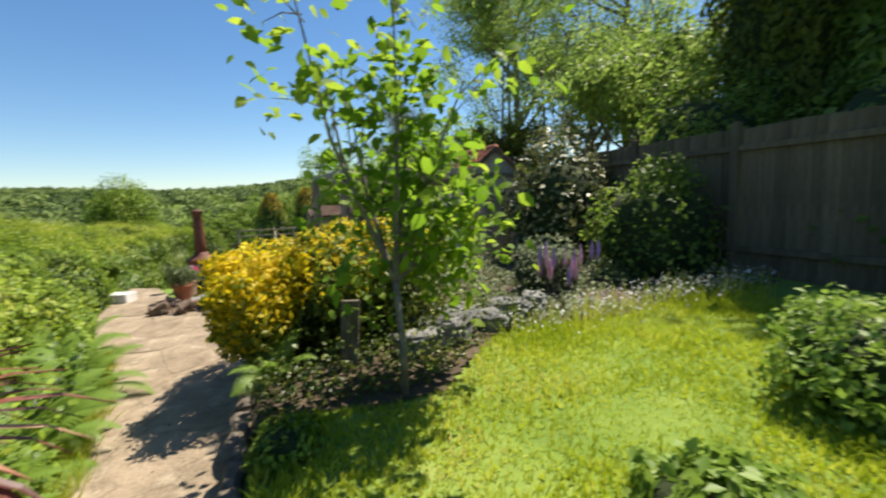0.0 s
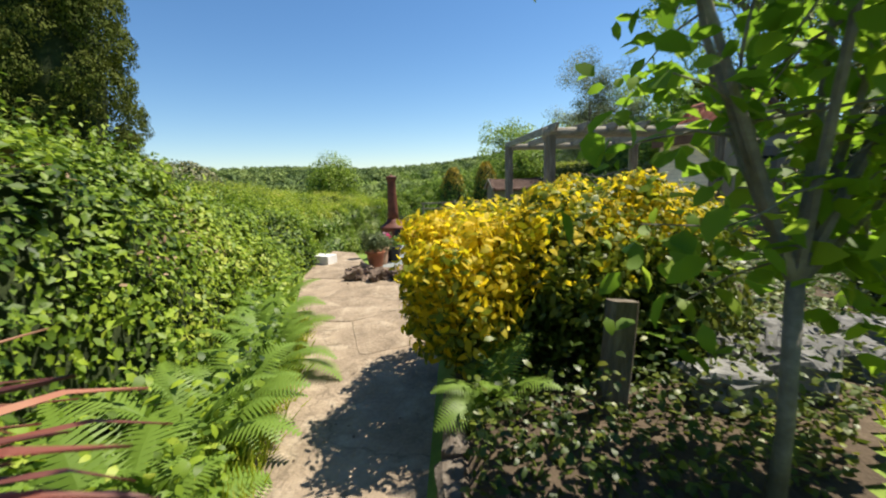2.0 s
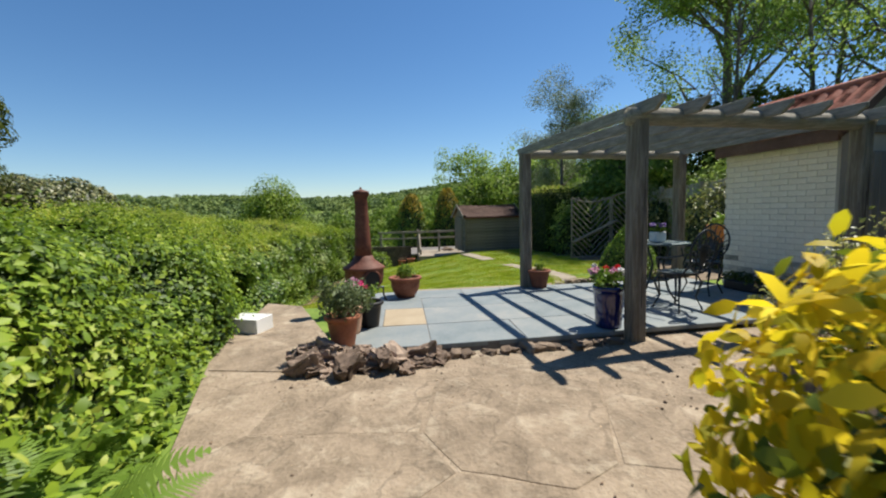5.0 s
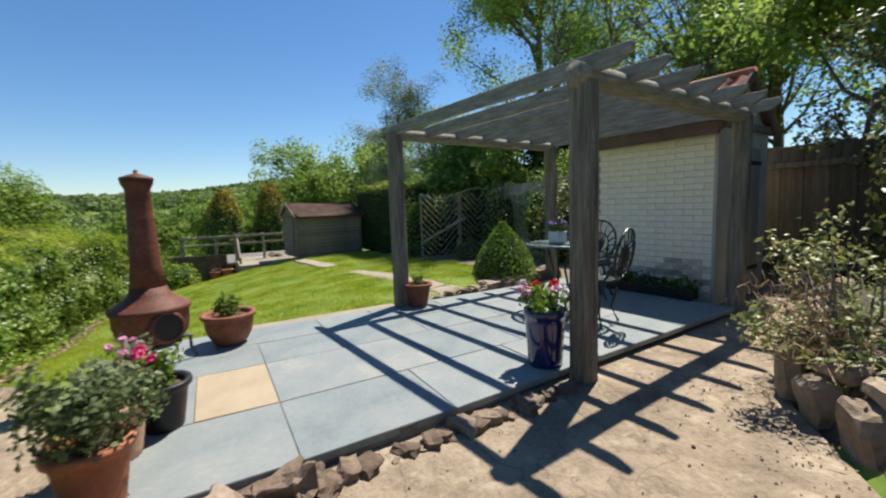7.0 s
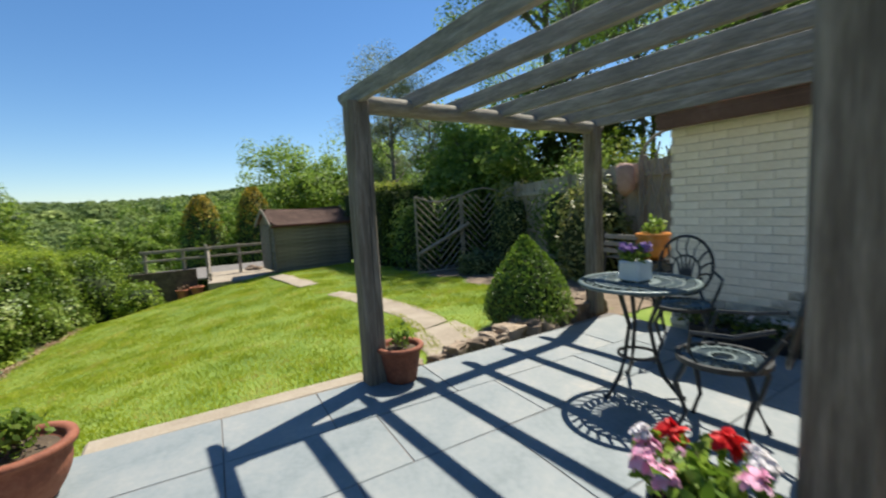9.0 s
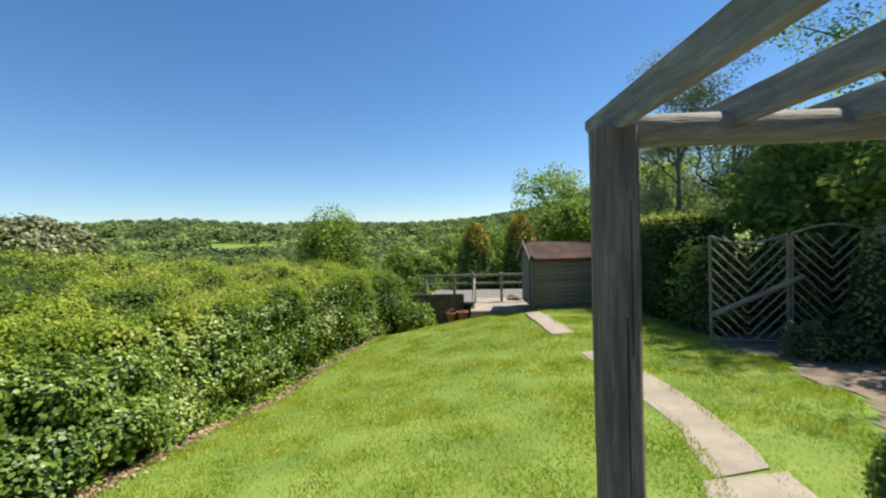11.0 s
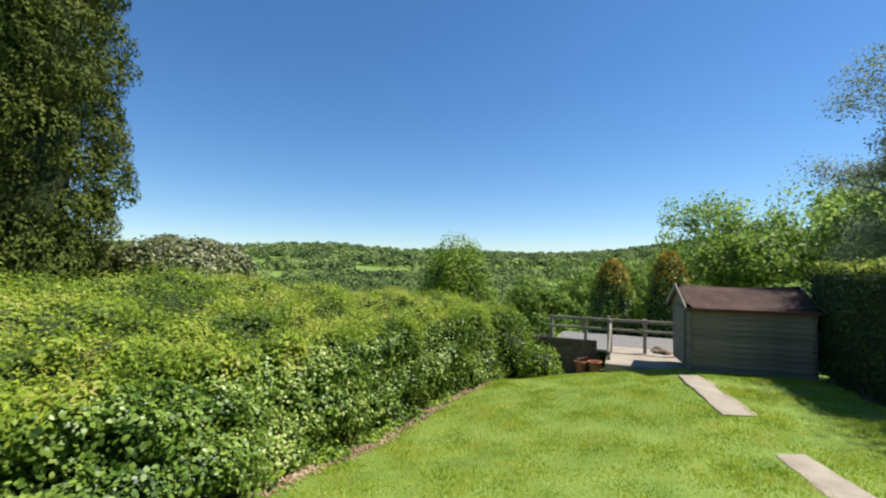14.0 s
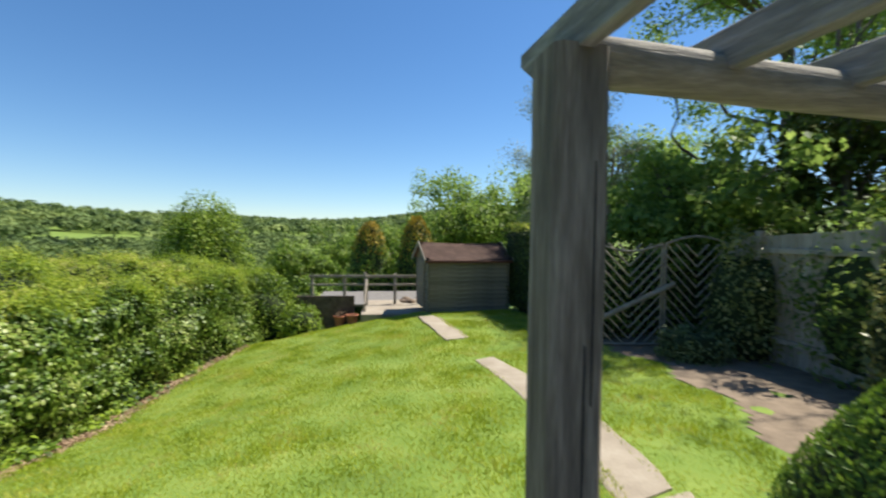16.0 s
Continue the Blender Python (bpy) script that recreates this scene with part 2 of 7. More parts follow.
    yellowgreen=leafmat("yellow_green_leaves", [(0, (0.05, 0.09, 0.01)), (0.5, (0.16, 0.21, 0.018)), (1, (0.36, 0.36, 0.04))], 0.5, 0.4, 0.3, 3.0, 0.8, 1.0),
    # shade under the golden shrub and in the bed, put into colour
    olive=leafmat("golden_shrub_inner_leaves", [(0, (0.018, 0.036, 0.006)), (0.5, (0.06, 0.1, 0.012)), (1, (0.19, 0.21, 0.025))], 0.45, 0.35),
    figleaf=leafmat("broad_tree_leaves", [(0, (0.09, 0.19, 0.014)), (0.5, (0.2, 0.34, 0.026)), (1, (0.38, 0.48, 0.05))], 0.55, 0.66, 0.35),
    conifer=leafmat("conifer_sprays", [(0, (0.02, 0.035, 0.008)), (0.4, (0.085, 0.11, 0.02)), (0.8, (0.13, 0.145, 0.03)), (1, (0.19, 0.185, 0.045))], 0.85, 0.12, 0.1, 0.9, 0.15, 1.3),
    goldcon=leafmat("golden_conifer_sprays", [(0, (0.08, 0.1, 0.012)), (0.35, (0.28, 0.22, 0.02)), (0.7, (0.5, 0.34, 0.025)), (1, (0.62, 0.42, 0.04))], 0.6, 0.15),
    laurel=leafmat("laurel_leaves", [(0, (0.018, 0.028, 0.008)), (0.45, (0.09, 0.115, 0.028)), (0.75, (0.2, 0.205, 0.07)), (1, (0.4, 0.37, 0.18))], 0.45, 0.25, 0.4, 2.0, 0.9, 0.6),
    wood1=leafmat("woodland_leaves", [(0, (0.06, 0.115, 0.016)), (0.5, (0.165, 0.26, 0.036)), (1, (0.31, 0.385, 0.07))], 0.55, 0.58),
    wood2=leafmat("spring_tree_leaves", [(0, (0.08, 0.14, 0.025)), (0.5, (0.2, 0.3, 0.055)), (1, (0.36, 0.45, 0.11))], 0.5, 0.64),
    grey=leafmat("silvery_leaves", [(0, (0.08, 0.11, 0.05)), (0.5, (0.19, 0.23, 0.12)), (1, (0.36, 0.4, 0.25))], 0.5, 0.5),
    sage=leafmat("dusty_green_leaves", [(0, (0.05, 0.075, 0.025)), (0.5, (0.13, 0.175, 0.065)), (1, (0.27, 0.31, 0.13))], 0.6, 0.3),
    shrub=leafmat("pale_shrub_leaves", [(0, (0.12, 0.15, 0.04)), (0.5, (0.25, 0.27, 0.08)), (0.85, (0.38, 0.36, 0.13)), (1, (0.46, 0.33, 0.22))], 0.45, 0.35),
    box=leafmat("clipped_box_leaves", [(0, (0.035, 0.085, 0.01)), (0.5, (0.13, 0.23, 0.022)), (1, (0.3, 0.41, 0.05))], 0.45, 0.4),
    red=leafmat("cordyline_blades", [(0, (0.07, 0.022, 0.018)), (0.5, (0.24, 0.08, 0.055)), (0.8, (0.4, 0.18, 0.11)), (1, (0.52, 0.34, 0.22))], 0.4, 0.25, 0.5, 3.0, 0.9, 0.8, True),
    dead=leafmat("dry_leaves", [(0, (0.18, 0.1, 0.055)), (1, (0.5, 0.37, 0.23))], 0.7, 0.2),
    pink=leafmat("pink_petals", [(0, (0.6, 0.2, 0.36)), (0.6, (0.75, 0.4, 0.55)), (1, (0.8, 0.62, 0.68))], 0.6, 0.3),
    magenta=leafmat("magenta_petals", [(0, (0.55, 0.02, 0.12)), (1, (0.75, 0.06, 0.25))], 0.6, 0.3),
    scarlet=leafmat("scarlet_petals", [(0, (0.5, 0.006, 0.01)), (1, (0.72, 0.02, 0.02))], 0.6, 0.3),
    purple=leafmat("purple_petals", [(0, (0.16, 0.08, 0.3)), (1, (0.42, 0.28, 0.58))], 0.6, 0.3),
    whitepet=leafmat("white_petals", [(0, (0.6, 0.58, 0.6)), (1, (0.82, 0.8, 0.8))], 0.6, 0.3),
    plaque=mat("pinkish_stoneware", [(0, (0.3, 0.17, 0.13)), (1, (0.5, 0.33, 0.27))], 7, 0.8, bump=0.4),
)


def crack_and_lichen(m):
    """Hairline cracks and pale worn patches over a stone material."""
    n, l = m.node_tree.nodes, m.node_tree.links
    b = n["Principled BSDF"]
    was = b.inputs["Base Color"].links[0].from_socket
    tc = n.new("ShaderNodeTexCoord")
    warp = n.new("ShaderNodeTexNoise")
    warp.inputs["Scale"].default_value, warp.inputs["Detail"].default_value = 3.0, 5.0
    l.new(tc.outputs["Object"], warp.inputs["Vector"])
    add = n.new("ShaderNodeVectorMath")
    add.operation = "MULTIPLY_ADD"
    l.new(warp.outputs["Color"], add.inputs[0])
    add.inputs[1].default_value = (0.9, 0.9, 0.0)
    l.new(tc.outputs["Object"], add.inputs[2])
    v = n.new("ShaderNodeTexVoronoi")
    v.feature = "DISTANCE_TO_EDGE"
    v.inputs["Scale"].default_value = 0.8
    l.new(add.outputs[0], v.inputs["Vector"])
    thin = n.new("ShaderNodeMapRange")
    thin.inputs["From Min"].default_value, thin.inputs["From Max"].default_value = 0.002, 0.012
    thin.inputs["To Min"].default_value, thin.inputs["To Max"].default_value = 0.72, 1.0
    l.new(v.outputs["Distance"], thin.inputs["Value"])
    worn = n.new("ShaderNodeTexNoise")
    worn.inputs["Scale"].default_value, worn.inputs["Detail"].default_value, worn.inputs["Roughness"].default_value = 4.5, 7.0, 0.7
    l.new(tc.outputs["Object"], worn.inputs["Vector"])
    sel = n.new("ShaderNodeMapRange")
    sel.inputs["From Min"].default_value, sel.inputs["From Max"].default_value = 0.52, 0.66
    sel.inputs["To Min"].default_value, sel.inputs["To Max"].default_value = 0.0, 0.6
    l.new(worn.outputs[0], sel.inputs["Value"])
    pale = n.new("ShaderNodeMixRGB")
    pale.inputs[2].default_value = (0.44, 0.37, 0.27, 1)
    l.new(sel.outputs[0], pale.inputs[0])
    l.new(was, pale.inputs[1])
    dark = n.new("ShaderNodeMixRGB")
    dark.blend_type = "MULTIPLY"
    dark.inputs[0].default_value = 1.0
    l.new(pale.outputs[0], dark.inputs[1])
    l.new(thin.outputs[0], dark.inputs[2])
    l.new(dark.outputs[0], b.inputs["Base Color"])


crack_and_lichen(M["paving"])


# ---- mesh helpers ----
def thing(name, label, category, loc=(0, 0, 0), rz=0.0, group="", kind=""):
    ob = new(name)
    ob.empty_display_size = 0.1
    ob.matrix_basis = pose(*loc, 0, 0, rz)
    return tagged(ob, label, category, group, kind)


def part(name, bm, material, parent=None, label="", smooth=False):
    """Links a bmesh (or a ready mesh) as ONE mesh object under a thing or under a part."""
    if isinstance(bm, bmesh.types.BMesh):
        me = bpy.data.meshes.new(name)
        bm.to_mesh(me)
        bm.free()
    else:
        me = bm
    if smooth:
        me.polygons.foreach_set("use_smooth", [True] * len(me.polygons))
    if not me.materials:
        me.materials.append(M[material])
    ob = new(name, me)
    if parent:
        ob.parent = parent
    return tagged(ob, label)


def mesh_of(name, verts, faces):
    """A mesh from arrays: verts (n, 3), faces (m, k)."""
    verts, faces = np.asarray(verts, np.float32), np.asarray(faces, np.int32)
    me = bpy.data.meshes.new(name)
    me.vertices.add(len(verts))
    me.vertices.foreach_set("co", verts.ravel())
    m, k = faces.shape
    me.loops.add(m * k)
    me.loops.foreach_set("vertex_index", faces.ravel())
    me.polygons.add(m)
    me.polygons.foreach_set("loop_start", np.arange(0, m * k, k, dtype=np.int32))
    me.update(calc_edges=True)
    return me


def box(sx, sy, sz, at=(0, 0, 0), bevel=0.006, bm=None, rot=None, wobble=0.0):
    """A bevelled block whose base centre is at `at`."""
    own = bmesh.new()
    bmesh.ops.create_cube(own, size=1)
    bmesh.ops.scale(own, vec=(sx, sy, sz), verts=own.verts)
    if bevel:
        bmesh.ops.bevel(own, geom=own.edges[:], offset=min(bevel, 0.3 * min(sx, sy, sz)), segments=1, affect="EDGES")
    m = Matrix.Translation(Vector(at) + Vector((0, 0, sz / 2)))
    if rot:
        m = Matrix.Translation(Vector(at)) @ Euler([radians(a) for a in rot]).to_matrix().to_4x4() @ Matrix.Translation((0, 0, sz / 2))
    own.transform(m)
    if wobble:
        for v in own.verts:
            v.co += Vector((noise.noise(v.co * 7), noise.noise(v.co * 7 + Vector((9, 0, 0))), noise.noise(v.co * 7 + Vector((0, 9, 0))))) * wobble
    if bm is None:
        return own
    tmp = bpy.data.meshes.new("tmp")
    own.to_mesh(tmp)
    own.free()
    bm.from_mesh(tmp)
    bpy.data.meshes.remove(tmp)
    return bm


def lathe(profile, seg=28, bm=None, at=(0, 0, 0), wob=0.0, caps=True):
    """Turns (radius, height) pairs round the z axis."""
    bm = bm or bmesh.new()
    rings = []
    for r, z in profile:
        ring = []
        for i in range(seg):
            a = 2 * math.pi * i / seg
            k = 1 + wob * noise.noise(Vector((math.cos(a) * 2, math.sin(a) * 2, z * 5)))
            ring.append(bm.verts.new((at[0] + r * k * math.cos(a), at[1] + r * k * math.sin(a), at[2] + z)))
        rings.append(ring)
    for a, b in zip(rings, rings[1:]):
        for i in range(seg):
            bm.faces.new((a[i], a[(i + 1) % seg], b[(i + 1) % seg], b[i]))
    if caps and profile[0][0] > 1e-4:
        bm.faces.new(rings[0][::-1])
    if caps and profile[-1][0] > 1e-4:
        bm.faces.new(rings[-1])
    return bm


def tube(points, radii, seg=6, bm=None):
    """A tapering tube along points."""
    bm = bm or bmesh.new()
    pts = [Vector(p) for p in points]
    rr = radii if isinstance(radii, (list, tuple)) else [radii] * len(pts)
    prev = None
    first = None
    for i, p in enumerate(pts):
        d = (pts[min(i + 1, len(pts) - 1)] - pts[max(i - 1, 0)]).normalized()
        u = d.orthogonal().normalized() if abs(d.z) > 0.9 else d.cross(Vector((0, 0, 1))).normalized()
        w = d.cross(u)
        ring = [bm.verts.new(p + (u * math.cos(2 * math.pi * k / seg) + w * math.sin(2 * math.pi * k / seg)) * rr[i]) for k in range(seg)]
        if prev:
            for k in range(seg):
                bm.faces.new((prev[k], prev[(k + 1) % seg], ring[(k + 1) % seg], ring[k]))
        else:
            first = ring
        prev = ring
    bm.faces.new(first[::-1])
    bm.faces.new(prev)
    return bm


def stone(sx, sy, sz, seed, rough=0.22, sub=2, square=0.62):
    """A rounded, uneven stone resting on z = 0."""
    bm = bmesh.new()
    bmesh.ops.create_icosphere(bm, subdivisions=sub, radius=1)
    off = Vector((seed * 3.7, seed * 1.3, seed * 7.1))
    for v in bm.verts:
        c = v.co.copy()
        c = Vector([math.copysign(abs(a) ** square, a) for a in c])
        c *= 1 + rough * noise.noise(c * 1.4 + off) + 0.5 * rough * noise.noise(c * 3.5 + off) + 0.22 * rough * noise.noise(c * 8 + off)
        v.co = Vector((c.x * sx / 2, c.y * sy / 2, c.z * sz / 2 + sz * 0.42))
    return bm


LEAF = dict(
    blade=(np.array([(0, -0.5, 0), (0, 0.5, 0), (1, 0, 0.0)]), np.array([(0, 1, 2)])),
    diamond=(np.array([(0, 0, 0), (0.5, -0.3, 0.08), (1, 0, -0.05), (0.5, 0.3, 0.08)]), np.array([(0, 1, 2), (0, 2, 3)])),
    ovate=(np.array([(0, 0, 0), (0.3, -0.26, 0.07), (0.7, -0.22, 0.05), (1, 0, -0.08), (0.7, 0.22, 0.05), (0.3, 0.26, 0.07)]), np.array([(0, 1, 5), (1, 2, 5), (2, 4, 5), (2, 3, 4)])),
)


def leaves(name, at, normal, size, shape="diamond", spread=0.8, droop=0.0, rng=None, width=1.0, along=None):
    """One mesh of many leaves: at (n, 3), normal (n, 3), size (n,) or one number."""
    rng = rng or np.random.default_rng(1)
    at, normal = np.asarray(at, float), np.asarray(normal, float)
    n = len(at)
    size = np.broadcast_to(np.asarray(size, float), (n,))
    nn = normal + rng.normal(0, spread, (n, 3))
    nn /= np.linalg.norm(nn, axis=1, keepdims=True) + 1e-9
    d = rng.normal(0, 1, (n, 3)) if along is None else np.asarray(along, float) + rng.normal(0, 0.25, (n, 3))
    d[:, 2] -= droop
    d -= nn * (d * nn).sum(1, keepdims=True)
    d /= np.linalg.norm(d, axis=1, keepdims=True) + 1e-9
    s = np.cross(nn, d)
    tv, tf = LEAF[shape]
    k = len(tv)
    v = at[:, None] + size[:, None, None] * (tv[None, :, 0:1] * d[:, None] + width * tv[None, :, 1:2] * s[:, None] + tv[None, :, 2:3] * nn[:, None])
    f = tf[None] + (np.arange(n) * k)[:, None, None]
    return mesh_of(name, v.reshape(-1, 3), f.reshape(-1, 3))


def blobs_points(n, blobs, rng, shell=0.35, low=-1.0):
    """Points and outward normals in the outer shell of a set of ellipsoids (centre, radii)."""
    area = np.array([(r[0] * r[1] + r[1] * r[2] + r[0] * r[2]) for _, r in blobs])
    pick = rng.choice(len(blobs), n, p=area / area.sum())
    c, r = np.array([b[0] for b in blobs])[pick], np.array([b[1] for b in blobs])[pick]
    u = rng.normal(0, 1, (n, 3))
    u /= np.linalg.norm(u, axis=1, keepdims=True)
    u[:, 2] = np.maximum(u[:, 2], low)
    k = 1 - shell * rng.random(n) ** 1.6 + rng.normal(0, 0.05, n)
    return c + u * r * k[:, None], u


def smooth(a, b, x):
    t = np.clip((np.asarray(x, float) - a) / (b - a), 0, 1)
    return t * t * (3 - 2 * t)


# ---- ground ----
FOOT_Y = [-6, 0, 3.6, 5.4, 6.5, 7.1, 9, 10.2, 12, 15, 18, 20, 22.5, 26]
FOOT_X = [-0.9, -0.85, -0.8, -1.15, -1.5, -1.8, -2.3, -2.5, -3.0, -3.5, -3.5, -3.3, -2.7, -2.4]


def bed_edge(x):
    return np.interp(x, [0.1, 1.34, 1.89, 2.54, 3.9, 7.0], [6.0, 6.3, 7.3, 7.85, 8.3, 8.5])


def height(x, y):
    """The garden's ground, and the valley and hills beyond it."""
    x, y = np.asarray(x, float), np.asarray(y, float)
    foot = np.interp(y, FOOT_Y, FOOT_X)
    near = -0.12 - np.maximum(0, foot - 0.2 - x) * 0.2
    bed = smooth(0.08, 0.3, x) * smooth(0.0, 0.25, bed_edge(x) - y)
    upper = 0.22 + 0.02 * np.clip(x, 0, 8)
    near = near * (1 - bed) + bed * upper
    zr = np.interp(y, [11.2, 13, 16.8, 21.5, 26, 40], [-0.10, -0.2, -0.39, -0.43, -1.2, -3.5])
    slope = np.interp(y, [11, 17, 30], [0.05, 0.19, 0.2])
    left = np.maximum(0, 2.4 - x)
    lawn = zr - slope * (left - 0.6 * (1 - np.exp(-left / 0.6)))
    lawn = lawn + 0.05 * smooth(2.6, 5, x)
    w = smooth(11.0, 11.45, y)
    z = near * (1 - w) + lawn * w
    z = z + smooth(6.5, 16, x) * 1.2
    d = np.hypot(x - 0, y - 12)
    az = np.arctan2(x, y - 6)
    hill = -19 + 3 * np.sin(x * 0.013 + 1) * np.cos(y * 0.011) + np.clip((d - 200) / 1100, 0, 1.2) ** 1.1 * (64 + 7 * np.sin(az * 7) + 3 * np.sin(az * 17 + 1))
    bank = smooth(-0.08, 0.3, az) * (13 + 0.02 * d)
    hill = hill + bank
    far = smooth(16, 70, d)
    return z * (1 - far) + hill * far


def axis(lo, hi, step, reach, grow=1.25):
    near = list(np.arange(lo, hi + 1e-6, step))
    a, s = hi, step
    out = []
    while a < reach:
        s *= grow
        a += s
        out.append(a)
    b, s = lo, step
    back = []
    while b > -reach:
        s *= grow
        b -= s
        back.append(b)
    return np.array(back[::-1] + near + out)


def build_ground():
    xs, ys = axis(-8, 8, 0.16, 3200), axis(-3, 24, 0.16, 3200)
    X, Y = np.meshgrid(xs, ys)
    Z = height(X, Y)
    nx, ny = len(xs), len(ys)
    v = np.stack([X, Y, Z], -1).reshape(-1, 3)
    i = (np.arange(ny - 1)[:, None] * nx + np.arange(nx - 1)[None]).ravel()
    me = mesh_of("ground", v, np.stack([i, i + 1, i + nx + 1, i + nx], 1))
    ob = part("ground", me, "ground", smooth=True)
    tagged(ob, "grassy garden soil falling to a wooded valley and hills", "ground", kind="structure")


build_ground()


# ---- paving ----
def clip(poly, p, n):
    out = []
    for a, b in zip(poly, poly[1:] + poly[:1]):
        da, db = (a - p).dot(n), (b - p).dot(n)
        if da <= 0:
            out.append(a)
        if (da < 0 < db) or (db < 0 < da):
            out.append(a + (b - a) * (da / (da - db)))
    return out


def cells(outline, n, rng, gap):
    """Irregular flagstones: the cells round n scattered points within an outline."""
    lo = np.min(outline, 0)
    hi = np.max(outline, 0)
    pts = []
    tries = 0
    while len(pts) < n and tries < 6000:
        tries += 1
        p = Vector(rng.uniform(lo, hi))
        if inside(p, outline) and all((p - q).length > 0.72 * math.sqrt((hi - lo).prod() / n) for q in pts):
            pts.append(p)
    res = []
    for p in pts:
        poly = [Vector(o) for o in ((lo[0], lo[1]), (hi[0], lo[1]), (hi[0], hi[1]), (lo[0], hi[1]))]
        for q in pts:
            if q is not p and (q - p).length < 4:
                m = (p + q) / 2
                nrm = (q - p).normalized()
                poly = clip(poly, m - nrm * gap / 2, nrm)
                if len(poly) < 3:
                    break
        if len(poly) >= 3:
            res.append(poly)
    return res


def inside(p, outline):
    c = False
    for a, b in zip(outline, outline[1:] + outline[:1]):
        if (a[1] > p[1]) != (b[1] > p[1]) and p[0] < (b[0] - a[0]) * (p[1] - a[1]) / (b[1] - a[1]) + a[0]:
            c = not c
    return c


PATHLINE = [(-0.95, -3.0), (0.18, -3.0), (0.18, 4.2), (0.12, 6.05), (1.24, 6.3), (1.76, 7.22), (2.44, 7.82), (3.8, 8.25), (7.0, 8.5), (7.2, 9.6), (5.2, 9.6),
            (3.2, 9.1), (-1.1, 8.75), (-1.4, 9.6), (-1.95, 11.0), (-2.5, 11.3), (-2.4, 9.8), (-2.25, 8.8), (-1.75, 7.1), (-1.45, 6.4), (-1.1, 5.4), (-0.75, 3.6)]


def build_paving():
    rng = np.random.default_rng(5)
    bm = bmesh.new()
    f = bm.faces.new([bm.verts.new((x, y, -0.079)) for x, y in PATHLINE])
    g = bmesh.ops.extrude_face_region(bm, geom=[f])
    bmesh.ops.translate(bm, verts=[e for e in g["geom"] if isinstance(e, bmesh.types.BMVert)], vec=(0, 0, -0.12))
    bmesh.ops.recalc_face_normals(bm, faces=bm.faces)
    base = part("pavement", bm, "paving")
    tagged(base, "sandy crazy-paved stone path with worn joints", "path", kind="structure")
    for poly in cells(PATHLINE, 105, rng, 0.011):
        c = sum(poly, Vector((0, 0))) / len(poly)
        if not inside(c, PATHLINE):
            continue
        bm = bmesh.new()
        pts = []
        for a, b in zip(poly, poly[1:] + poly[:1]):
            for k in range(max(1, int((b - a).length / 0.16))):
                p = a + (b - a) * (k / max(1, int((b - a).length / 0.16)))
                p = p + (c - p).normalized() * (0.016 * noise.noise(Vector((p.x * 5, p.y * 5, 1))) + 0.002)
                pts.append(p)
        keep = [p for p in pts if inside(p, PATHLINE)]
        if len(keep) < 4:
            continue
        t = rng.uniform(0.0105, 0.017)
        vs = [bm.verts.new((p.x - c.x, p.y - c.y, 0)) for p in keep]
        top = [bm.verts.new(((p.x - c.x) * 0.985, (p.y - c.y) * 0.985, t)) for p in keep]
        for i in range(len(vs)):
            j = (i + 1) % len(vs)
            bm.faces.new((vs[i], vs[j], top[j], top[i]))
        bm.faces.new(top)
        bmesh.ops.recalc_face_normals(bm, faces=bm.faces)
        ob = part("flagstone", bm, "paving", base)
        ob.matrix_basis = pose(c.x, c.y, -0.087, rng.normal(0, 0.25), rng.normal(0, 0.25), 0)
    # grit and dry leaves strewn over the path, thickest along its edges and under the patio
    grit = bmesh.new()
    at = []
    spots = [(-0.9, 8.2, 0.45, 130), (0.6, 8.5, 0.55, 90), (1.9, 8.35, 0.4, 70), (1.75, 7.5, 0.35, 160), (2.3, 8.1, 0.35, 120), (0.0, 7.6, 1.0, 60), (0.1, 6.2, 0.5, 50), (-1.5, 7.0, 0.35, 60), (-0.4, 4.5, 0.5, 50)]
    for x, y, r, k in spots:
        for i in range(k // 2):
            p = Vector((x + rng.normal(0, r), y + rng.normal(0, r * 0.6)))
            if not inside(p, PATHLINE) or p.y > 8.62:
                continue
            s = rng.uniform(0.003, 0.008) * (1.8 if rng.random() < 0.08 else 1)
            g = bmesh.ops.create_icosphere(grit, subdivisions=1, radius=s)
            sq = Vector((rng.uniform(0.7, 1.4), rng.uniform(0.7, 1.2), 0.6))
            for v in g["verts"]:
                v.co = Vector((v.co.x * sq.x, v.co.y * sq.y, v.co.z * sq.z)) * rng.uniform(0.8, 1.15) + Vector((p.x, p.y, -0.075 + 0.4 * s))
            if rng.random() < 0.6:
                at.append((p.x + rng.normal(0, 0.1), p.y + rng.normal(0, 0.1), -0.072))
    tagged(part("path_grit", grit, "rock"), "small loose stones strewn on the path", "grit", kind="stuff")
    at = np.array(at)
    me = leaves("path_litter", at, np.tile([0, 0, 1.0], (len(at), 1)), rng.uniform(0.01, 0.026, len(at)), "ovate", 0.12, 0, rng)
    tagged(part("path_litter", me, "dead"), "dry leaf litter strewn on the path", "leaf litter", kind="stuff")


PATIO = (-1.2, 4.3, 8.72, 11.36)


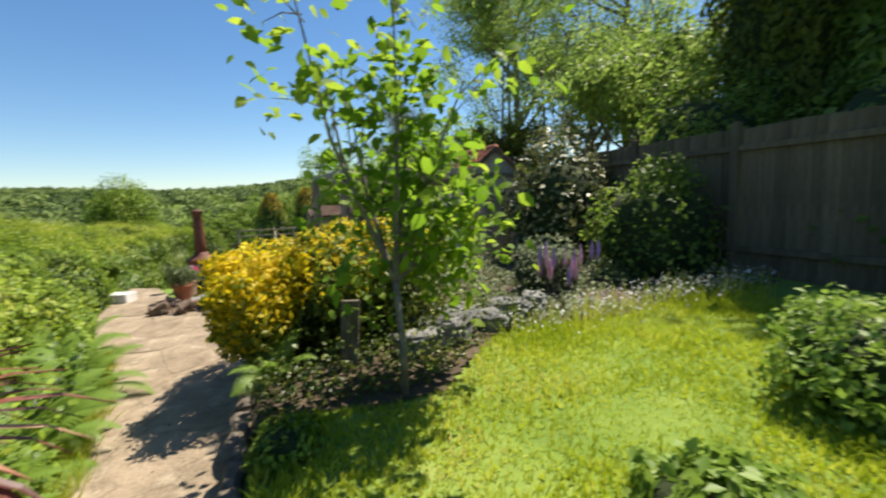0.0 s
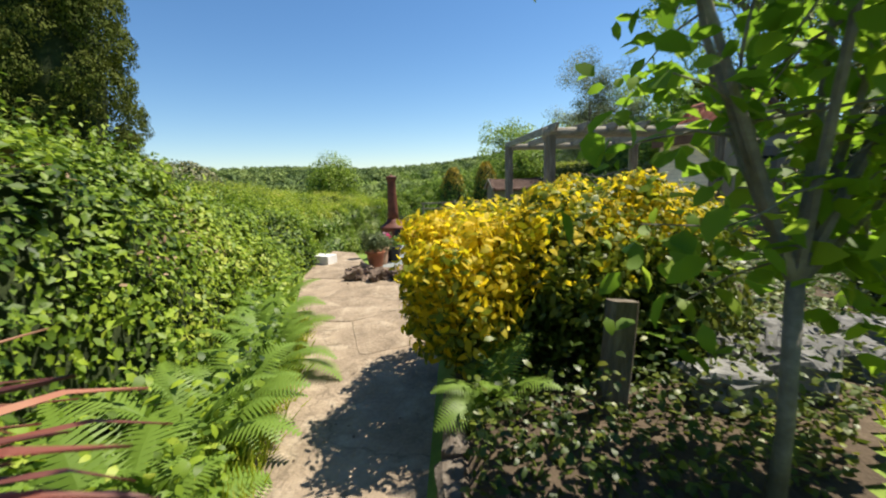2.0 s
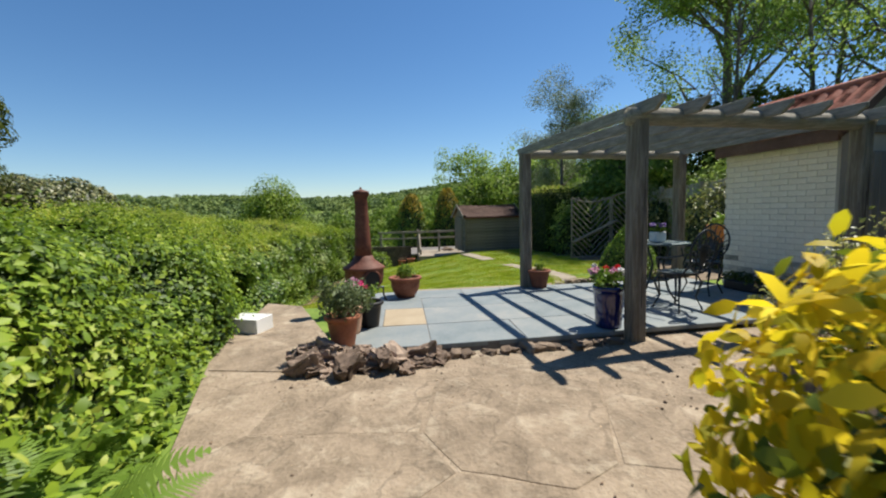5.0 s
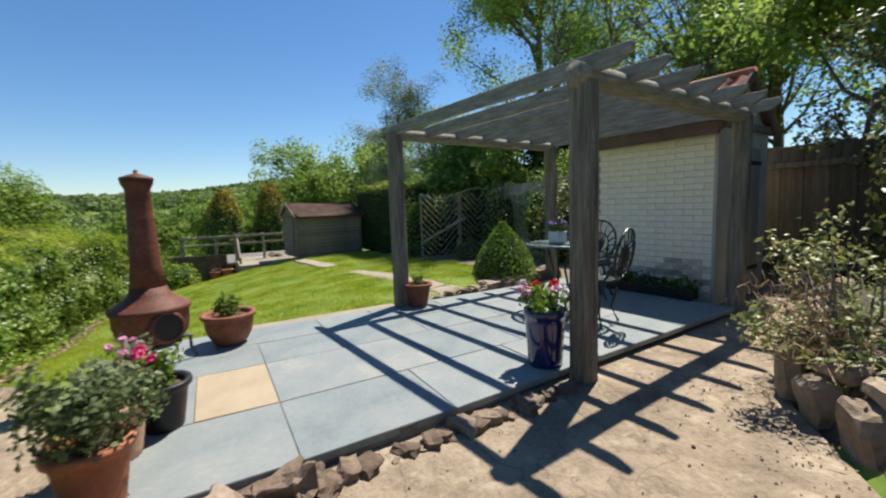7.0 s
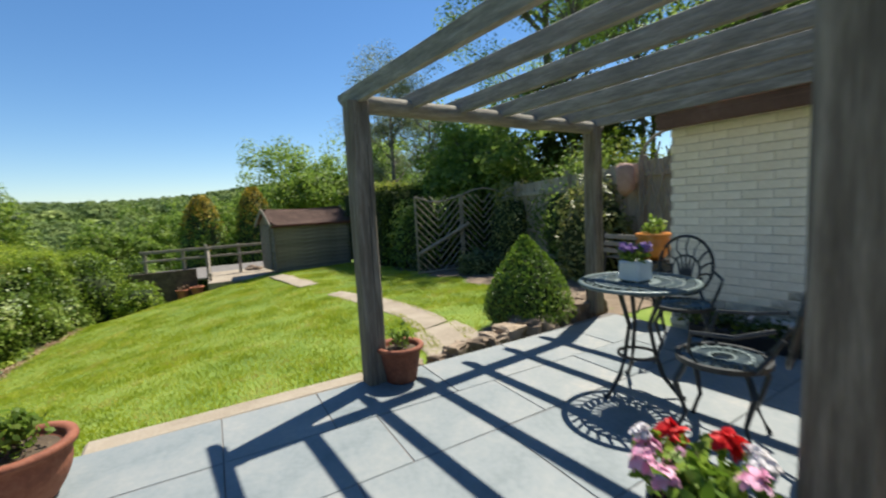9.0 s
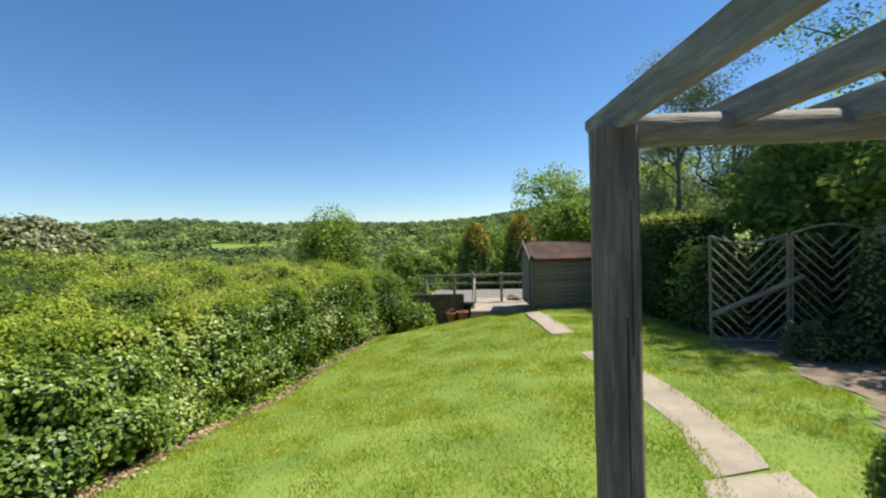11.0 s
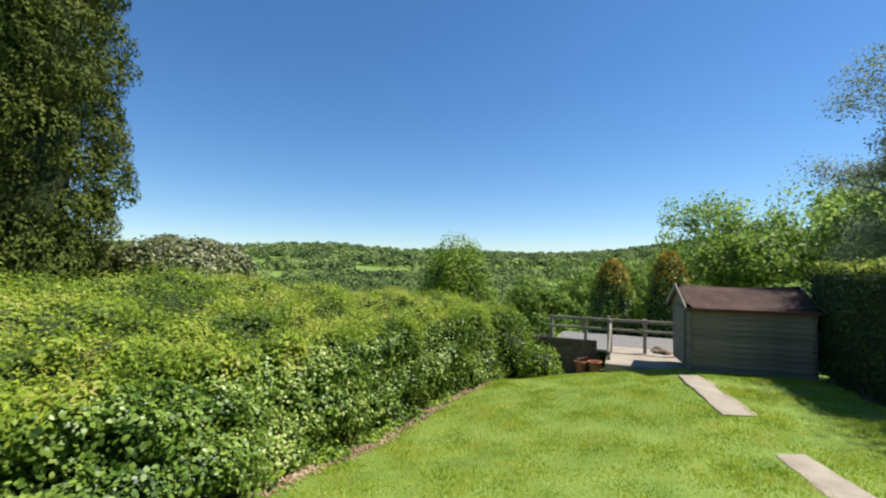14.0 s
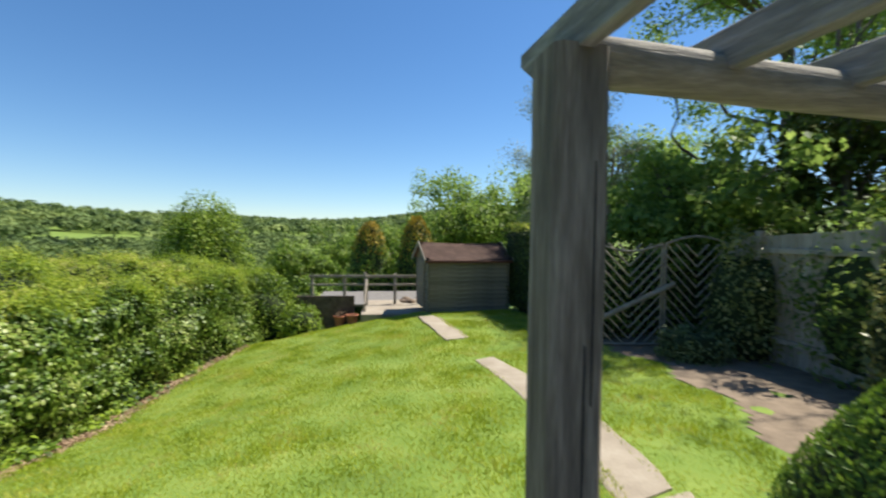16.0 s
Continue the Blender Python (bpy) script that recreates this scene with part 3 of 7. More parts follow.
def build_patio():
    rng = np.random.default_rng(8)
    x0, x1, y0, y1 = PATIO
    bm = bmesh.new()
    line = [(x0, 8.72), (0.3, 8.73), (1.6, 8.86), (3.1, 9.02), (4.25, 9.12), (4.2, 11.5), (2.6, 11.38), (0.4, 11.34), (x0, 11.24)]
    f = bm.faces.new([bm.verts.new((x, y, -0.006)) for x, y in line])
    g = bmesh.ops.extrude_face_region(bm, geom=[f])
    bmesh.ops.translate(bm, verts=[e for e in g["geom"] if isinstance(e, bmesh.types.BMVert)], vec=(0, 0, -0.2))
    bmesh.ops.recalc_face_normals(bm, faces=bm.faces)
    base = part("patio", bm, "gravel")
    tagged(base, "raised patio of grey slate slabs with one beige slab", "patio", kind="structure")

    def slab(xa, xb, ya, yb, material="slate"):
        g = 0.0025
        shear = lambda x: 0.0 if x <= 0 else 0.075 * x
        lo = lambda x: ya + (shear(x) if ya < 9 else shear(x) * max(0.0, (11.0 - ya) / 2.4))
        hi = lambda x: yb + (shear(x) * max(0.0, (11.0 - yb) / 2.4) if yb < 11.2 else 0.02 * max(0.0, x))
        cx, cy = (xa + xb) / 2, (ya + yb) / 2
        bm = bmesh.new()
        co = [(xa + g, lo(xa) + g), (xb - g, lo(xb) + g), (xb - g, hi(xb) - g), (xa + g, hi(xa) - g)]
        a = [bm.verts.new((x - cx, y - cy, 0)) for x, y in co]
        b = [bm.verts.new((x - cx, y - cy, 0.036)) for x, y in co]
        c = [bm.verts.new((x - cx + (0.003 if x < cx else -0.003), y - cy + (0.003 if y < cy else -0.003), 0.042)) for x, y in co]
        for p, q in ((a, b), (b, c)):
            for i in range(4):
                bm.faces.new((p[i], p[(i + 1) % 4], q[(i + 1) % 4], q[i]))
        bm.faces.new(c)
        ob = part("slab", bm, material, base, "beige stone slab" if material == "beige" else "")
        ob.matrix_basis = pose(cx, cy, -0.042 + rng.normal(0, 0.0012), rng.normal(0, 0.12), rng.normal(0, 0.12), 0)

    rows = [(8.70, 9.42), (9.42, 10.2), (10.2, 10.78), (10.78, 11.33)]
    cuts = [(-1.2, -0.28, 0.62, 1.5, 2.3, 3.2, 4.24), (-1.2, -0.75, -0.28, 0.9, 1.75, 2.65, 3.45, 4.22), (-1.2, -0.28, 0.35, 1.2, 2.1, 2.9, 3.6, 4.2), (-1.2, -0.6, 0.35, 0.95, 1.8, 2.6, 3.4, 4.18)]
    for (ya, yb), cut in zip(rows, cuts):
        for xa, xb in zip(cut, cut[1:]):
            slab(xa, xb, ya, yb, "beige" if (xa == -0.75 and ya == 9.42) else "slate")


# ---- grass ----
def scatter_grass(name, n, area, seed, keep, tall, label, material="grass"):
    rng = np.random.default_rng(seed)
    p = rng.uniform((area[0], area[2]), (area[1], area[3]), (n, 2))
    p = p[keep(p[:, 0], p[:, 1])]
    lump = np.array([noise.noise(Vector((x * 1.4, y * 1.4, seed))) for x, y in p])
    at = np.column_stack([p, height(p[:, 0], p[:, 1]) - 0.004])
    d = rng.normal(0, 0.55, (len(p), 3))
    d[:, 2] = 1
    nrm = rng.normal(0, 1, (len(p), 3))
    nrm[:, 2] = 0.2
    size = tall * (0.75 + 0.5 * rng.random(len(p)) + 0.7 * lump)
    me = leaves(name, at, nrm, size, "blade", 0.0, 0.0, rng, 0.22, d)
    ob = part(name, me, material)
    tagged(ob, label, "lawn", kind="stuff")


def lower(x, y):
    foot = np.interp(y, FOOT_Y, FOOT_X)
    strip = (np.abs(x - np.interp(y, STRIP_Y, STRIP_X)) < STRIP_W / 2) & (y > 11.4) & (y < 21.6)
    gap = (y > 16.9) & (y < 18.2)
    right = np.interp(y, [11.3, 12.4, 13, 14, 16, 18, 21.5], [2.0, 3.2, 3.9, 4.5, 4.9, 4.7, 4.3]) + 0.12 * np.sin(y * 4)
    return (x > foot + 0.25) & (y > np.where(x < 1.75, 11.6, 11.42)) & (y < 22.4) & ~(strip & ~gap) & (x < right) & ~((x > 1.95) & (x < 4.5) & (y > 21.4)) & ~((x < 0.3) & (y < 11.6) & (x > -1.3))


STRIP_Y = [11.4, 12.9, 13.85, 15.4, 16.85, 18.3, 20.7, 21.8]
STRIP_X = [2.35, 2.7, 2.82, 2.72, 2.48, 2.28, 1.97, 1.8]
STRIP_W = 0.3


# ---- pergola ----
POST = dict(A=(1.67, 8.74), B=(1.38, 11.30), C=(4.1, 11.62), D=(4.36, 9.08))


def log_beam(p, q, z, fat=1.0):
    """A round log beam from p to q, resting at height z."""
    a, b = Vector((*p, z)), Vector((*q, z))
    d = b - a
    n = 14
    bm = bmesh.new()
    r = 0.065 * fat
    prof = [(r * math.sin(2 * math.pi * k / 16), r - r * math.cos(2 * math.pi * k / 16)) for k in range(16)]
    u = Vector((-d.y, d.x, 0)).normalized()
    prev = None
    for i in range(n + 1):
        c = a + d * (i / n) + Vector((0, 0, 0.012 * noise.noise(Vector((i * 0.6, z, p[0])))))
        ring = [bm.verts.new(c + u * s + Vector((0, 0, h))) for s, h in prof]
        if prev:
            for k in range(len(prof)):
                bm.faces.new((prev[k], prev[(k + 1) % len(prof)], ring[(k + 1) % len(prof)], ring[k]))
        else:
            bm.faces.new(ring[::-1])
        prev = ring
    bm.faces.new(prev)
    bmesh.ops.recalc_face_normals(bm, faces=bm.faces)
    return bm


def post_bm(w, d, h, seed):
    bm = bmesh.new()
    n = 12
    prev = None
    for i in range(n + 1):
        z = h * i / n
        off = Vector((0.008 * noise.noise(Vector((z * 1.3, seed, 0))), 0.008 * noise.noise(Vector((z * 1.3, seed, 5))), 0))
        b = 0.016
        co = [(-w / 2 + b, -d / 2), (w / 2 - b, -d / 2), (w / 2, -d / 2 + b), (w / 2, d / 2 - b), (w / 2 - b, d / 2), (-w / 2 + b, d / 2), (-w / 2, d / 2 - b), (-w / 2, -d / 2 + b)]
        ring = [bm.verts.new(Vector((x, y, z)) + off) for x, y in co]
        if prev:
            for k in range(8):
                bm.faces.new((prev[k], prev[(k + 1) % 8], ring[(k + 1) % 8], ring[k]))
        else:
            bm.faces.new(ring[::-1])
        prev = ring
    bm.faces.new(prev)
    return bm


def rafter_bm(p, q, z, seed):
    """A plank on edge from p to q with pointed, slanting ends."""
    a, b = Vector((*p, z)), Vector((*q, z))
    d = (b - a)
    L = d.length
    d.normalize()
    u = Vector((-d.y, d.x, 0)) * 0.022
    bm = bmesh.new()
    prof = [(0.0, 0.075), (0.1, 0.0), (0.5, 0.0), (L / 2, 0.004), (L - 0.5, 0.0), (L - 0.1, 0.0), (L, 0.075), (L, 0.115), (L / 2, 0.118), (0.0, 0.115)]
    s = [bm.verts.new(a + d * x - u + Vector((0, 0, h))) for x, h in prof]
    t = [bm.verts.new(a + d * x + u + Vector((0, 0, h))) for x, h in prof]
    bm.faces.new(s)
    bm.faces.new(t[::-1])
    for i in range(len(prof)):
        j = (i + 1) % len(prof)
        bm.faces.new((s[j], s[i], t[i], t[j]))
    bmesh.ops.recalc_face_normals(bm, faces=bm.faces)
    bmesh.ops.bevel(bm, geom=bm.edges[:], offset=0.004, segments=1, affect="EDGES")
    return bm


def build_pergola():
    root = thing("pergola", "weathered grey timber pergola over a slate patio", "pergola", (1.67, 8.74, -0.1))
    inv = Vector((1.67, 8.74, -0.1))
    base = dict(A=-0.1, B=0.0, C=0.0, D=0.0)
    for k, (x, y) in POST.items():
        ob = part("post", post_bm(0.15, 0.15, 2.03 - base[k], ord(k)), "oldwood", root)
        ob.matrix_basis = Matrix.Translation(Vector((x, y, base[k])) - inv) @ pose(0, 0, 0, 0, 0, 5)
        for j, (w, z0, h) in enumerate(((0.0035, 0.35, 0.95), (0.0025, 1.15, 0.6))):
            crack = box(w, 0.004, h, (0.012 + j * 0.02, -0.0765, z0), 0.0)
            part("crack", crack, "black", ob, "dark drying crack")
    for p, q in ((("A"), ("D")), (("B"), ("C"))):
        a, b = Vector(POST[p]), Vector(POST[q])
        e = (b - a).normalized() * 0.10
        ob = part("beam", log_beam(tuple(a - e * (0.2 if p == "B" else 1.0)), tuple(b + e), 1.955 if p == "B" else 1.935, 1.0 if p == "B" else 1.25), "beamwood", root, "round log beam", True)
        ob.matrix_basis = Matrix.Translation(-inv)
    A, B, C, D = (Vector(POST[k]) for k in "ABCD")
    n = 7
    for i in range(n):
        s = i / (n - 1)
        p, q = A.lerp(D, s), B.lerp(C, s)
        d = (q - p).normalized()
        ob = part("rafter", rafter_bm(tuple(p - d * 0.34), tuple(q + d * 0.26), 2.02, i), "rafterwood", root)
        ob.matrix_basis = Matrix.Translation(-inv)


# ---- outbuilding ----
def build_hook():
    root = thing("wire_hook", "bent black wire hanging from the pergola beam", "hook", (1.72, 11.36, 1.79))
    part("wire", tube([(0, 0, 0.17), (0.012, 0, 0.12), (-0.005, 0.01, 0.07), (0.02, 0, 0.03), (0.05, 0.0, 0.015), (0.075, 0.0, 0.0)], [0.003, 0.003, 0.003, 0.004, 0.005, 0.002], 5), "black", root)


def build_outhouse():
    ox, oy = 4.45, 9.38
    root = thing("outhouse", "small whitewashed brick outhouse with red clay tile roof", "outhouse", (ox, oy, 0.0), 6)
    W, L, H, R = 1.45, 1.5, 2.02, 0.57
    bm = bmesh.new()
    box(W - 0.03, L - 0.03, H + 0.1, (W / 2, L / 2, -0.1), 0.0, bm)
    part("wall", bm, "joint", root, "grimy mortar-jointed wall core")
    bw, bh = 0.225, 0.075
    brick = box(0.02, bw - 0.006, bh - 0.008, (0, 0, 0), 0.004)
    me = bpy.data.meshes.new("brick")
    brick.to_mesh(me)
    brick.free()
    half = box(0.02, bw / 2 - 0.009, bh - 0.01, (0, 0, 0), 0.004)
    mh = bpy.data.meshes.new("half_brick")
    half.to_mesh(mh)
    half.free()
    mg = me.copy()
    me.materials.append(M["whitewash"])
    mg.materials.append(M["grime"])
    rng = np.random.default_rng(3)
    for r in range(int(H / bh)):
        y = 0.0
        if r % 2:
            ob = part("brick", mh, "whitewash", root)
            ob.matrix_basis = pose(0.0185 + rng.normal(0, 0.001), bw / 4, r * bh)
            y = bw / 2
        while y + bw <= L + 0.01:
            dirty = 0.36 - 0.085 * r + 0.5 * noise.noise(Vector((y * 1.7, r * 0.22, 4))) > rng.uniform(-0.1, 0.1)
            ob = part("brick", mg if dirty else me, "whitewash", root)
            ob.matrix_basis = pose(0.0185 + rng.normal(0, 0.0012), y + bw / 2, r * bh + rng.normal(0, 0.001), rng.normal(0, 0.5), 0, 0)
            y += bw
        if L - y > 0.06:
            cut = part("brick", box(0.02, L - y - 0.009, bh - 0.01, (0, 0, 0), 0.004), "whitewash", root)
            cut.matrix_basis = pose(0.0185, (y + L) / 2, r * bh)
    g = bmesh.new()
    for yy in (0.0, L):
        v = [g.verts.new((x, yy, z)) for x, z in ((0, H), (W, H), (W / 2, H + R))]
        g.faces.new(v)
        if yy == 0.0:
            f = v
        else:
            for i in range(3):
                g.faces.new((f[i], f[(i + 1) % 3], v[(i + 1) % 3], v[i]))
    bmesh.ops.recalc_face_normals(g, faces=g.faces)
    part("gable", g, "render", root, "pale rendered gable")
    part("front_wall", box(W, 0.04, H + 0.1, (W / 2, -0.008, -0.1), 0.005), "render", root, "pale rendered front wall")
    part("lintel", box(W, 0.07, 0.09, (W / 2, -0.03, H - 0.06), 0.008), "oldwood", root, "dark wooden lintel")
    door = part("door", box(0.68, 0.05, 1.82, (0.76, -0.032, -0.06), 0.006), "greydoor", root, "grey plank door")
    for i in range(6):
        part("board", box(0.106, 0.016, 1.78, (0.475 + i * 0.113, -0.062, -0.04), 0.004), "greydoor", door)
    for z in (0.25, 1.55):
        part("hinge", box(0.36, 0.012, 0.05, (0.92, -0.074, z), 0.004), "black", door, "black iron strap hinge")
    part("eaves_board", box(0.05, L + 0.14, 0.15, (-0.09, L / 2, H - 0.15), 0.006), "felt", root, "dark brown eaves board")
    slope = math.hypot(W / 2 + 0.1, R * (W / 2 + 0.1) / (W / 2))
    ang = math.degrees(math.atan2(R, W / 2))
    t = bmesh.new()
    seg = 8
    tw, tl = 0.17, 0.24
    ring = []
    for yy, lift in ((0, 0.0), (tl, 0.016)):
        row = []
        for k in range(seg + 1):
            s = k / seg
            row.append(t.verts.new((yy, s * tw, lift + 0.022 * math.sin(s * math.pi))))
        ring.append(row)
    for k in range(seg):
        t.faces.new((ring[0][k], ring[0][k + 1], ring[1][k + 1], ring[1][k]))
    sol = bmesh.ops.solidify(t, geom=t.faces[:], thickness=0.012)
    bmesh.ops.recalc_face_normals(t, faces=t.faces)
    tm = bpy.data.meshes.new("roof_tile")
    t.to_mesh(tm)
    t.free()
    for side in (0, 1):
        roof = part("roof_slope", box(slope, L + 0.16, 0.03, (slope / 2, 0, 0), 0.004), "felt", root, "clay-tiled roof slope")
        ez = H - 0.1 * math.tan(radians(ang))
        if side == 0:
            roof.matrix_basis = pose(-0.1, L / 2, ez, 0, -ang, 0)
        else:
            roof.matrix_basis = pose(W + 0.1, L / 2, ez, 0, 0, 180) @ pose(0, 0, 0, 0, -ang, 0)
        for r in range(int(slope / 0.19)):
            for c in range(10):
                ob = part("roof_tile", tm, "tile", roof)
                ob.matrix_basis = pose(r * 0.19 + 0.02, -(L + 0.16) / 2 + c * 0.165, 0.035 + rng.normal(0, 0.002), 0, 2.5, rng.normal(0, 0.8))
    part("ridge_tile", tube([(W / 2, -0.1, H + R + 0.03), (W / 2, L + 0.1, H + R + 0.03)], 0.07, 8), "tile", root, "red ridge tiles", True)
    for sx in (-1, 1):
        bb = box(0.03, 0.03, math.hypot(W / 2 + 0.12, R + 0.1), (W / 2, -0.1, H + R + 0.02), 0.004)
        bb.transform(Matrix.Translation((W / 2, -0.09, H + R + 0.02)) @ Matrix.Rotation(radians(180 - sx * (90 - ang)), 4, "Y") @ Matrix.Scale(3.2, 4, (1, 0, 0)) @ Matrix.Translation((-W / 2, 0.1, -(H + R + 0.02))))
        part("bargeboard", bb, "felt", root, "dark bargeboard")


# ---- pots and plants ----
def pot_profile(r, h, rim=0.02, belly=0.0, foot=0.72):
    p = [(r * foot, 0.0)]
    for i in range(1, 9):
        s = i / 9
        p.append((r * (foot + (1 - foot) * s + belly * math.sin(s * math.pi)), h * s * 0.86))
    p += [(r * 1.0, h * 0.87), (r + rim, h * 0.88), (r + rim * 1.15, h * 0.94), (r + rim, h), (r - 0.008, h), (r - 0.02, h * 0.93), (r * 0.9, h * 0.86)]
    return p


def potted(name, label, loc, r, h, material, plant="", belly=0.0, foot=0.72, rim=0.02, seed=0, tall=0.25, seg=30, flowers=(), spread=None, dens=700, leaf=0.04, leafmaterial="box"):
    root = thing(name, label, "plant pot", loc)
    part("pot", lathe(pot_profile(r, h, rim, belly, foot), seg, wob=0.01), material, root, "", True)
    part("compost", lathe([(r * 0.97, h * 0.84), (r * 0.6, h * 0.885), (0.001, h * 0.89)], 18), "soil", root, "dark potting compost")
    rng = np.random.default_rng(seed + 40)
    if plant:
        sp = spread or r * 1.1
        bl = [((0, 0, h + tall * 0.35), (sp, sp, tall * 0.6))]
        bl += [((rng.normal(0, sp * 0.45), rng.normal(0, sp * 0.45), h + tall * rng.uniform(0.3, 0.8)), (sp * 0.4, sp * 0.4, tall * 0.35)) for _ in range(6)]
        p, u = blobs_points(dens, bl, rng, 0.8)
        p[:, 2] = np.maximum(p[:, 2], h * 0.9)
        part("foliage", leaves("foliage", p, u, leaf * rng.uniform(0.6, 1.3, dens), "ovate", 0.6, 0.2, rng), leafmaterial, root, plant)
        st = bmesh.new()
        for i in range(12):
            a = rng.uniform(0, 6.28)
            q = p[rng.integers(0, dens)]
            tube([(0.3 * r * math.cos(a), 0.3 * r * math.sin(a), h * 0.86), (q[0] * 0.6, q[1] * 0.6, h + 0.6 * (q[2] - h)), tuple(q)], [0.004, 0.003, 0.002], 4, st)
        part("twig_mass", st, "bark", root, "thin stems")
    for material2, count, size in flowers:
        for i in range(count):
            a, d = rng.uniform(0, 6.28), (spread or r) * math.sqrt(rng.random()) * 0.95
            c = np.array([d * math.cos(a), d * math.sin(a), h + tall * rng.uniform(0.65, 1.1)])
            u = rng.normal(0, 1, (26, 3))
            u /= np.linalg.norm(u, axis=1, keepdims=True)
            u[:, 2] = abs(u[:, 2]) * 0.8
            part("flower", leaves("flower", c + u * size * 0.25, u + np.array([0, 0, 0.5]), size * 0.62, "ovate", 0.3, 0, rng, 1.4), material2, root, material2.replace("scarlet", "scarlet red").replace("pet", "") + " flower head")
    return root


def build_pots():
    potted("flower_pot", "large terracotta pot with a leafy green plant", (-1.08, 8.83, 0.0), 0.14, 0.29, "terracotta", "feathery grey-green foliage", seed=1, tall=0.34, spread=0.22, dens=2200, leaf=0.032, leafmaterial="sage")
    potted("flower_pot", "pale terracotta pot of mixed greenery", (-1.07, 9.24, 0.0), 0.14, 0.29, "paleterra", "green foliage", seed=2, tall=0.2, spread=0.2, dens=420, leaf=0.05, leafmaterial="grey")
    potted("flower_pot", "black plastic pot of pink geraniums", (-0.89, 9.47, 0.0), 0.135, 0.27, "black", "geranium leaves", seed=3, tall=0.18, spread=0.14, dens=170, leaf=0.05, flowers=(("magenta", 3, 0.055),), leafmaterial="wood1")
    potted("flower_pot", "small terracotta pot with dry pink flowers", (-1.05, 9.78, 0.0), 0.13, 0.3, "terracotta", "sparse leaves", seed=4, tall=0.16, spread=0.14, dens=120, leaf=0.045, flowers=(("pink", 5, 0.045),), leafmaterial="grey")
    potted("bowl_planter", "wide terracotta bowl planter with low green plants", (-0.49, 10.97, 0.0), 0.205, 0.285, "oldterra", "low green plants", belly=0.13, foot=0.62, rim=0.028, seed=5, tall=0.16, spread=0.13, dens=420, leaf=0.04, leafmaterial="wood1")
    potted("flower_pot", "terracotta pot beside the corner post", (1.56, 11.22, 0.0), 0.155, 0.27, "oldterra", "small sparse plant", seed=6, tall=0.14, spread=0.09, dens=110, leaf=0.04, leafmaterial="wood1")
    potted("tall_planter", "tall cobalt blue glazed planter of red and pink flowers", (1.53, 8.98, 0.0), 0.145, 0.42, "blueglaze", "bushy green leaves", foot=0.86, rim=0.008, seed=7, tall=0.17, spread=0.18, dens=420, leaf=0.055, seg=36, flowers=(("scarlet", 2, 0.075), ("pink", 5, 0.065), ("whitepet", 4, 0.05)))


def build_chiminea():
    root = thing("chiminea", "rust-red clay chiminea with tall flue on a stand", "chiminea", (-1.03, 10.6, 0.0))
    body = [(0.09, 0.10), (0.175, 0.12), (0.235, 0.19), (0.258, 0.28), (0.256, 0.37), (0.272, 0.378), (0.278, 0.4), (0.262, 0.415), (0.2, 0.455), (0.145, 0.5), (0.118, 0.56)]
    part("bowl", lathe(body, 36, at=(0, 0, 0.09), wob=0.008), "chiminea", root, "", True)
    flue = [(0.12, 0.55), (0.105, 0.75), (0.096, 0.95), (0.085, 1.15), (0.082, 1.33), (0.085, 1.34), (0.098, 1.365), (0.105, 1.385), (0.105, 1.4), (0.075, 1.4), (0.07, 1.36)]
    part("flue", lathe(flue, 30, at=(0, 0, 0.06), wob=0.01), "chiminea", root, "", True)
    part("cap", lathe([(0.001, 1.385), (0.1, 1.395), (0.112, 1.405), (0.105, 1.425), (0.05, 1.445), (0.014, 1.455), (0.016, 1.475), (0.001, 1.485)], 26, at=(0, 0, 0.06)), "chiminea", root, "domed lid with a knob", True)
    mouth = lathe([(0.108, -0.03), (0.125, 0.0), (0.12, 0.018), (0.1, 0.02)], 24, caps=False)
    mouth.transform(Matrix.Translation((0.118, -0.222, 0.36)) @ Matrix.Rotation(radians(-62), 4, "Z") @ Matrix.Rotation(radians(90), 4, "Y"))
    part("mouth_rim", mouth, "chiminea", root, "", True)
    # flat black disc stands in for the unlit inside of the firebox
    hole = lathe([(0.108, 0.0), (0.001, 0.004)], 24)
    hole.transform(Matrix.Translation((0.123, -0.232, 0.36)) @ Matrix.Rotation(radians(-62), 4, "Z") @ Matrix.Rotation(radians(90), 4, "Y"))
    part("mouth", hole, "black", root, "black disc painted as the dark firebox opening")
    part("ring", lathe([(0.17, 0.1), (0.19, 0.1), (0.19, 0.122), (0.17, 0.122), (0.17, 0.1)], 24, at=(0, 0, 0.09), caps=False), "iron", root, "black iron ring")
    for k in range(3):
        a = k * 2.094 + 0.4
        c, s = math.cos(a), math.sin(a)
        part("leg", tube([(0.18 * c, 0.18 * s, 0.205), (0.26 * c, 0.26 * s, 0.2), (0.26 * c, 0.26 * s, 0.1), (0.3 * c, 0.3 * s, 0.01)], [0.016, 0.018, 0.014, 0.012], 6), "iron", root, "black iron leg")


# ---- cast-iron furniture ----
def ringbm(r, t, z, seg=32, bm=None):
    return lathe([(r - t, z - t), (r + t, z - t), (r + t, z + t), (r - t, z + t), (r - t, z - t)], seg, bm, caps=False)


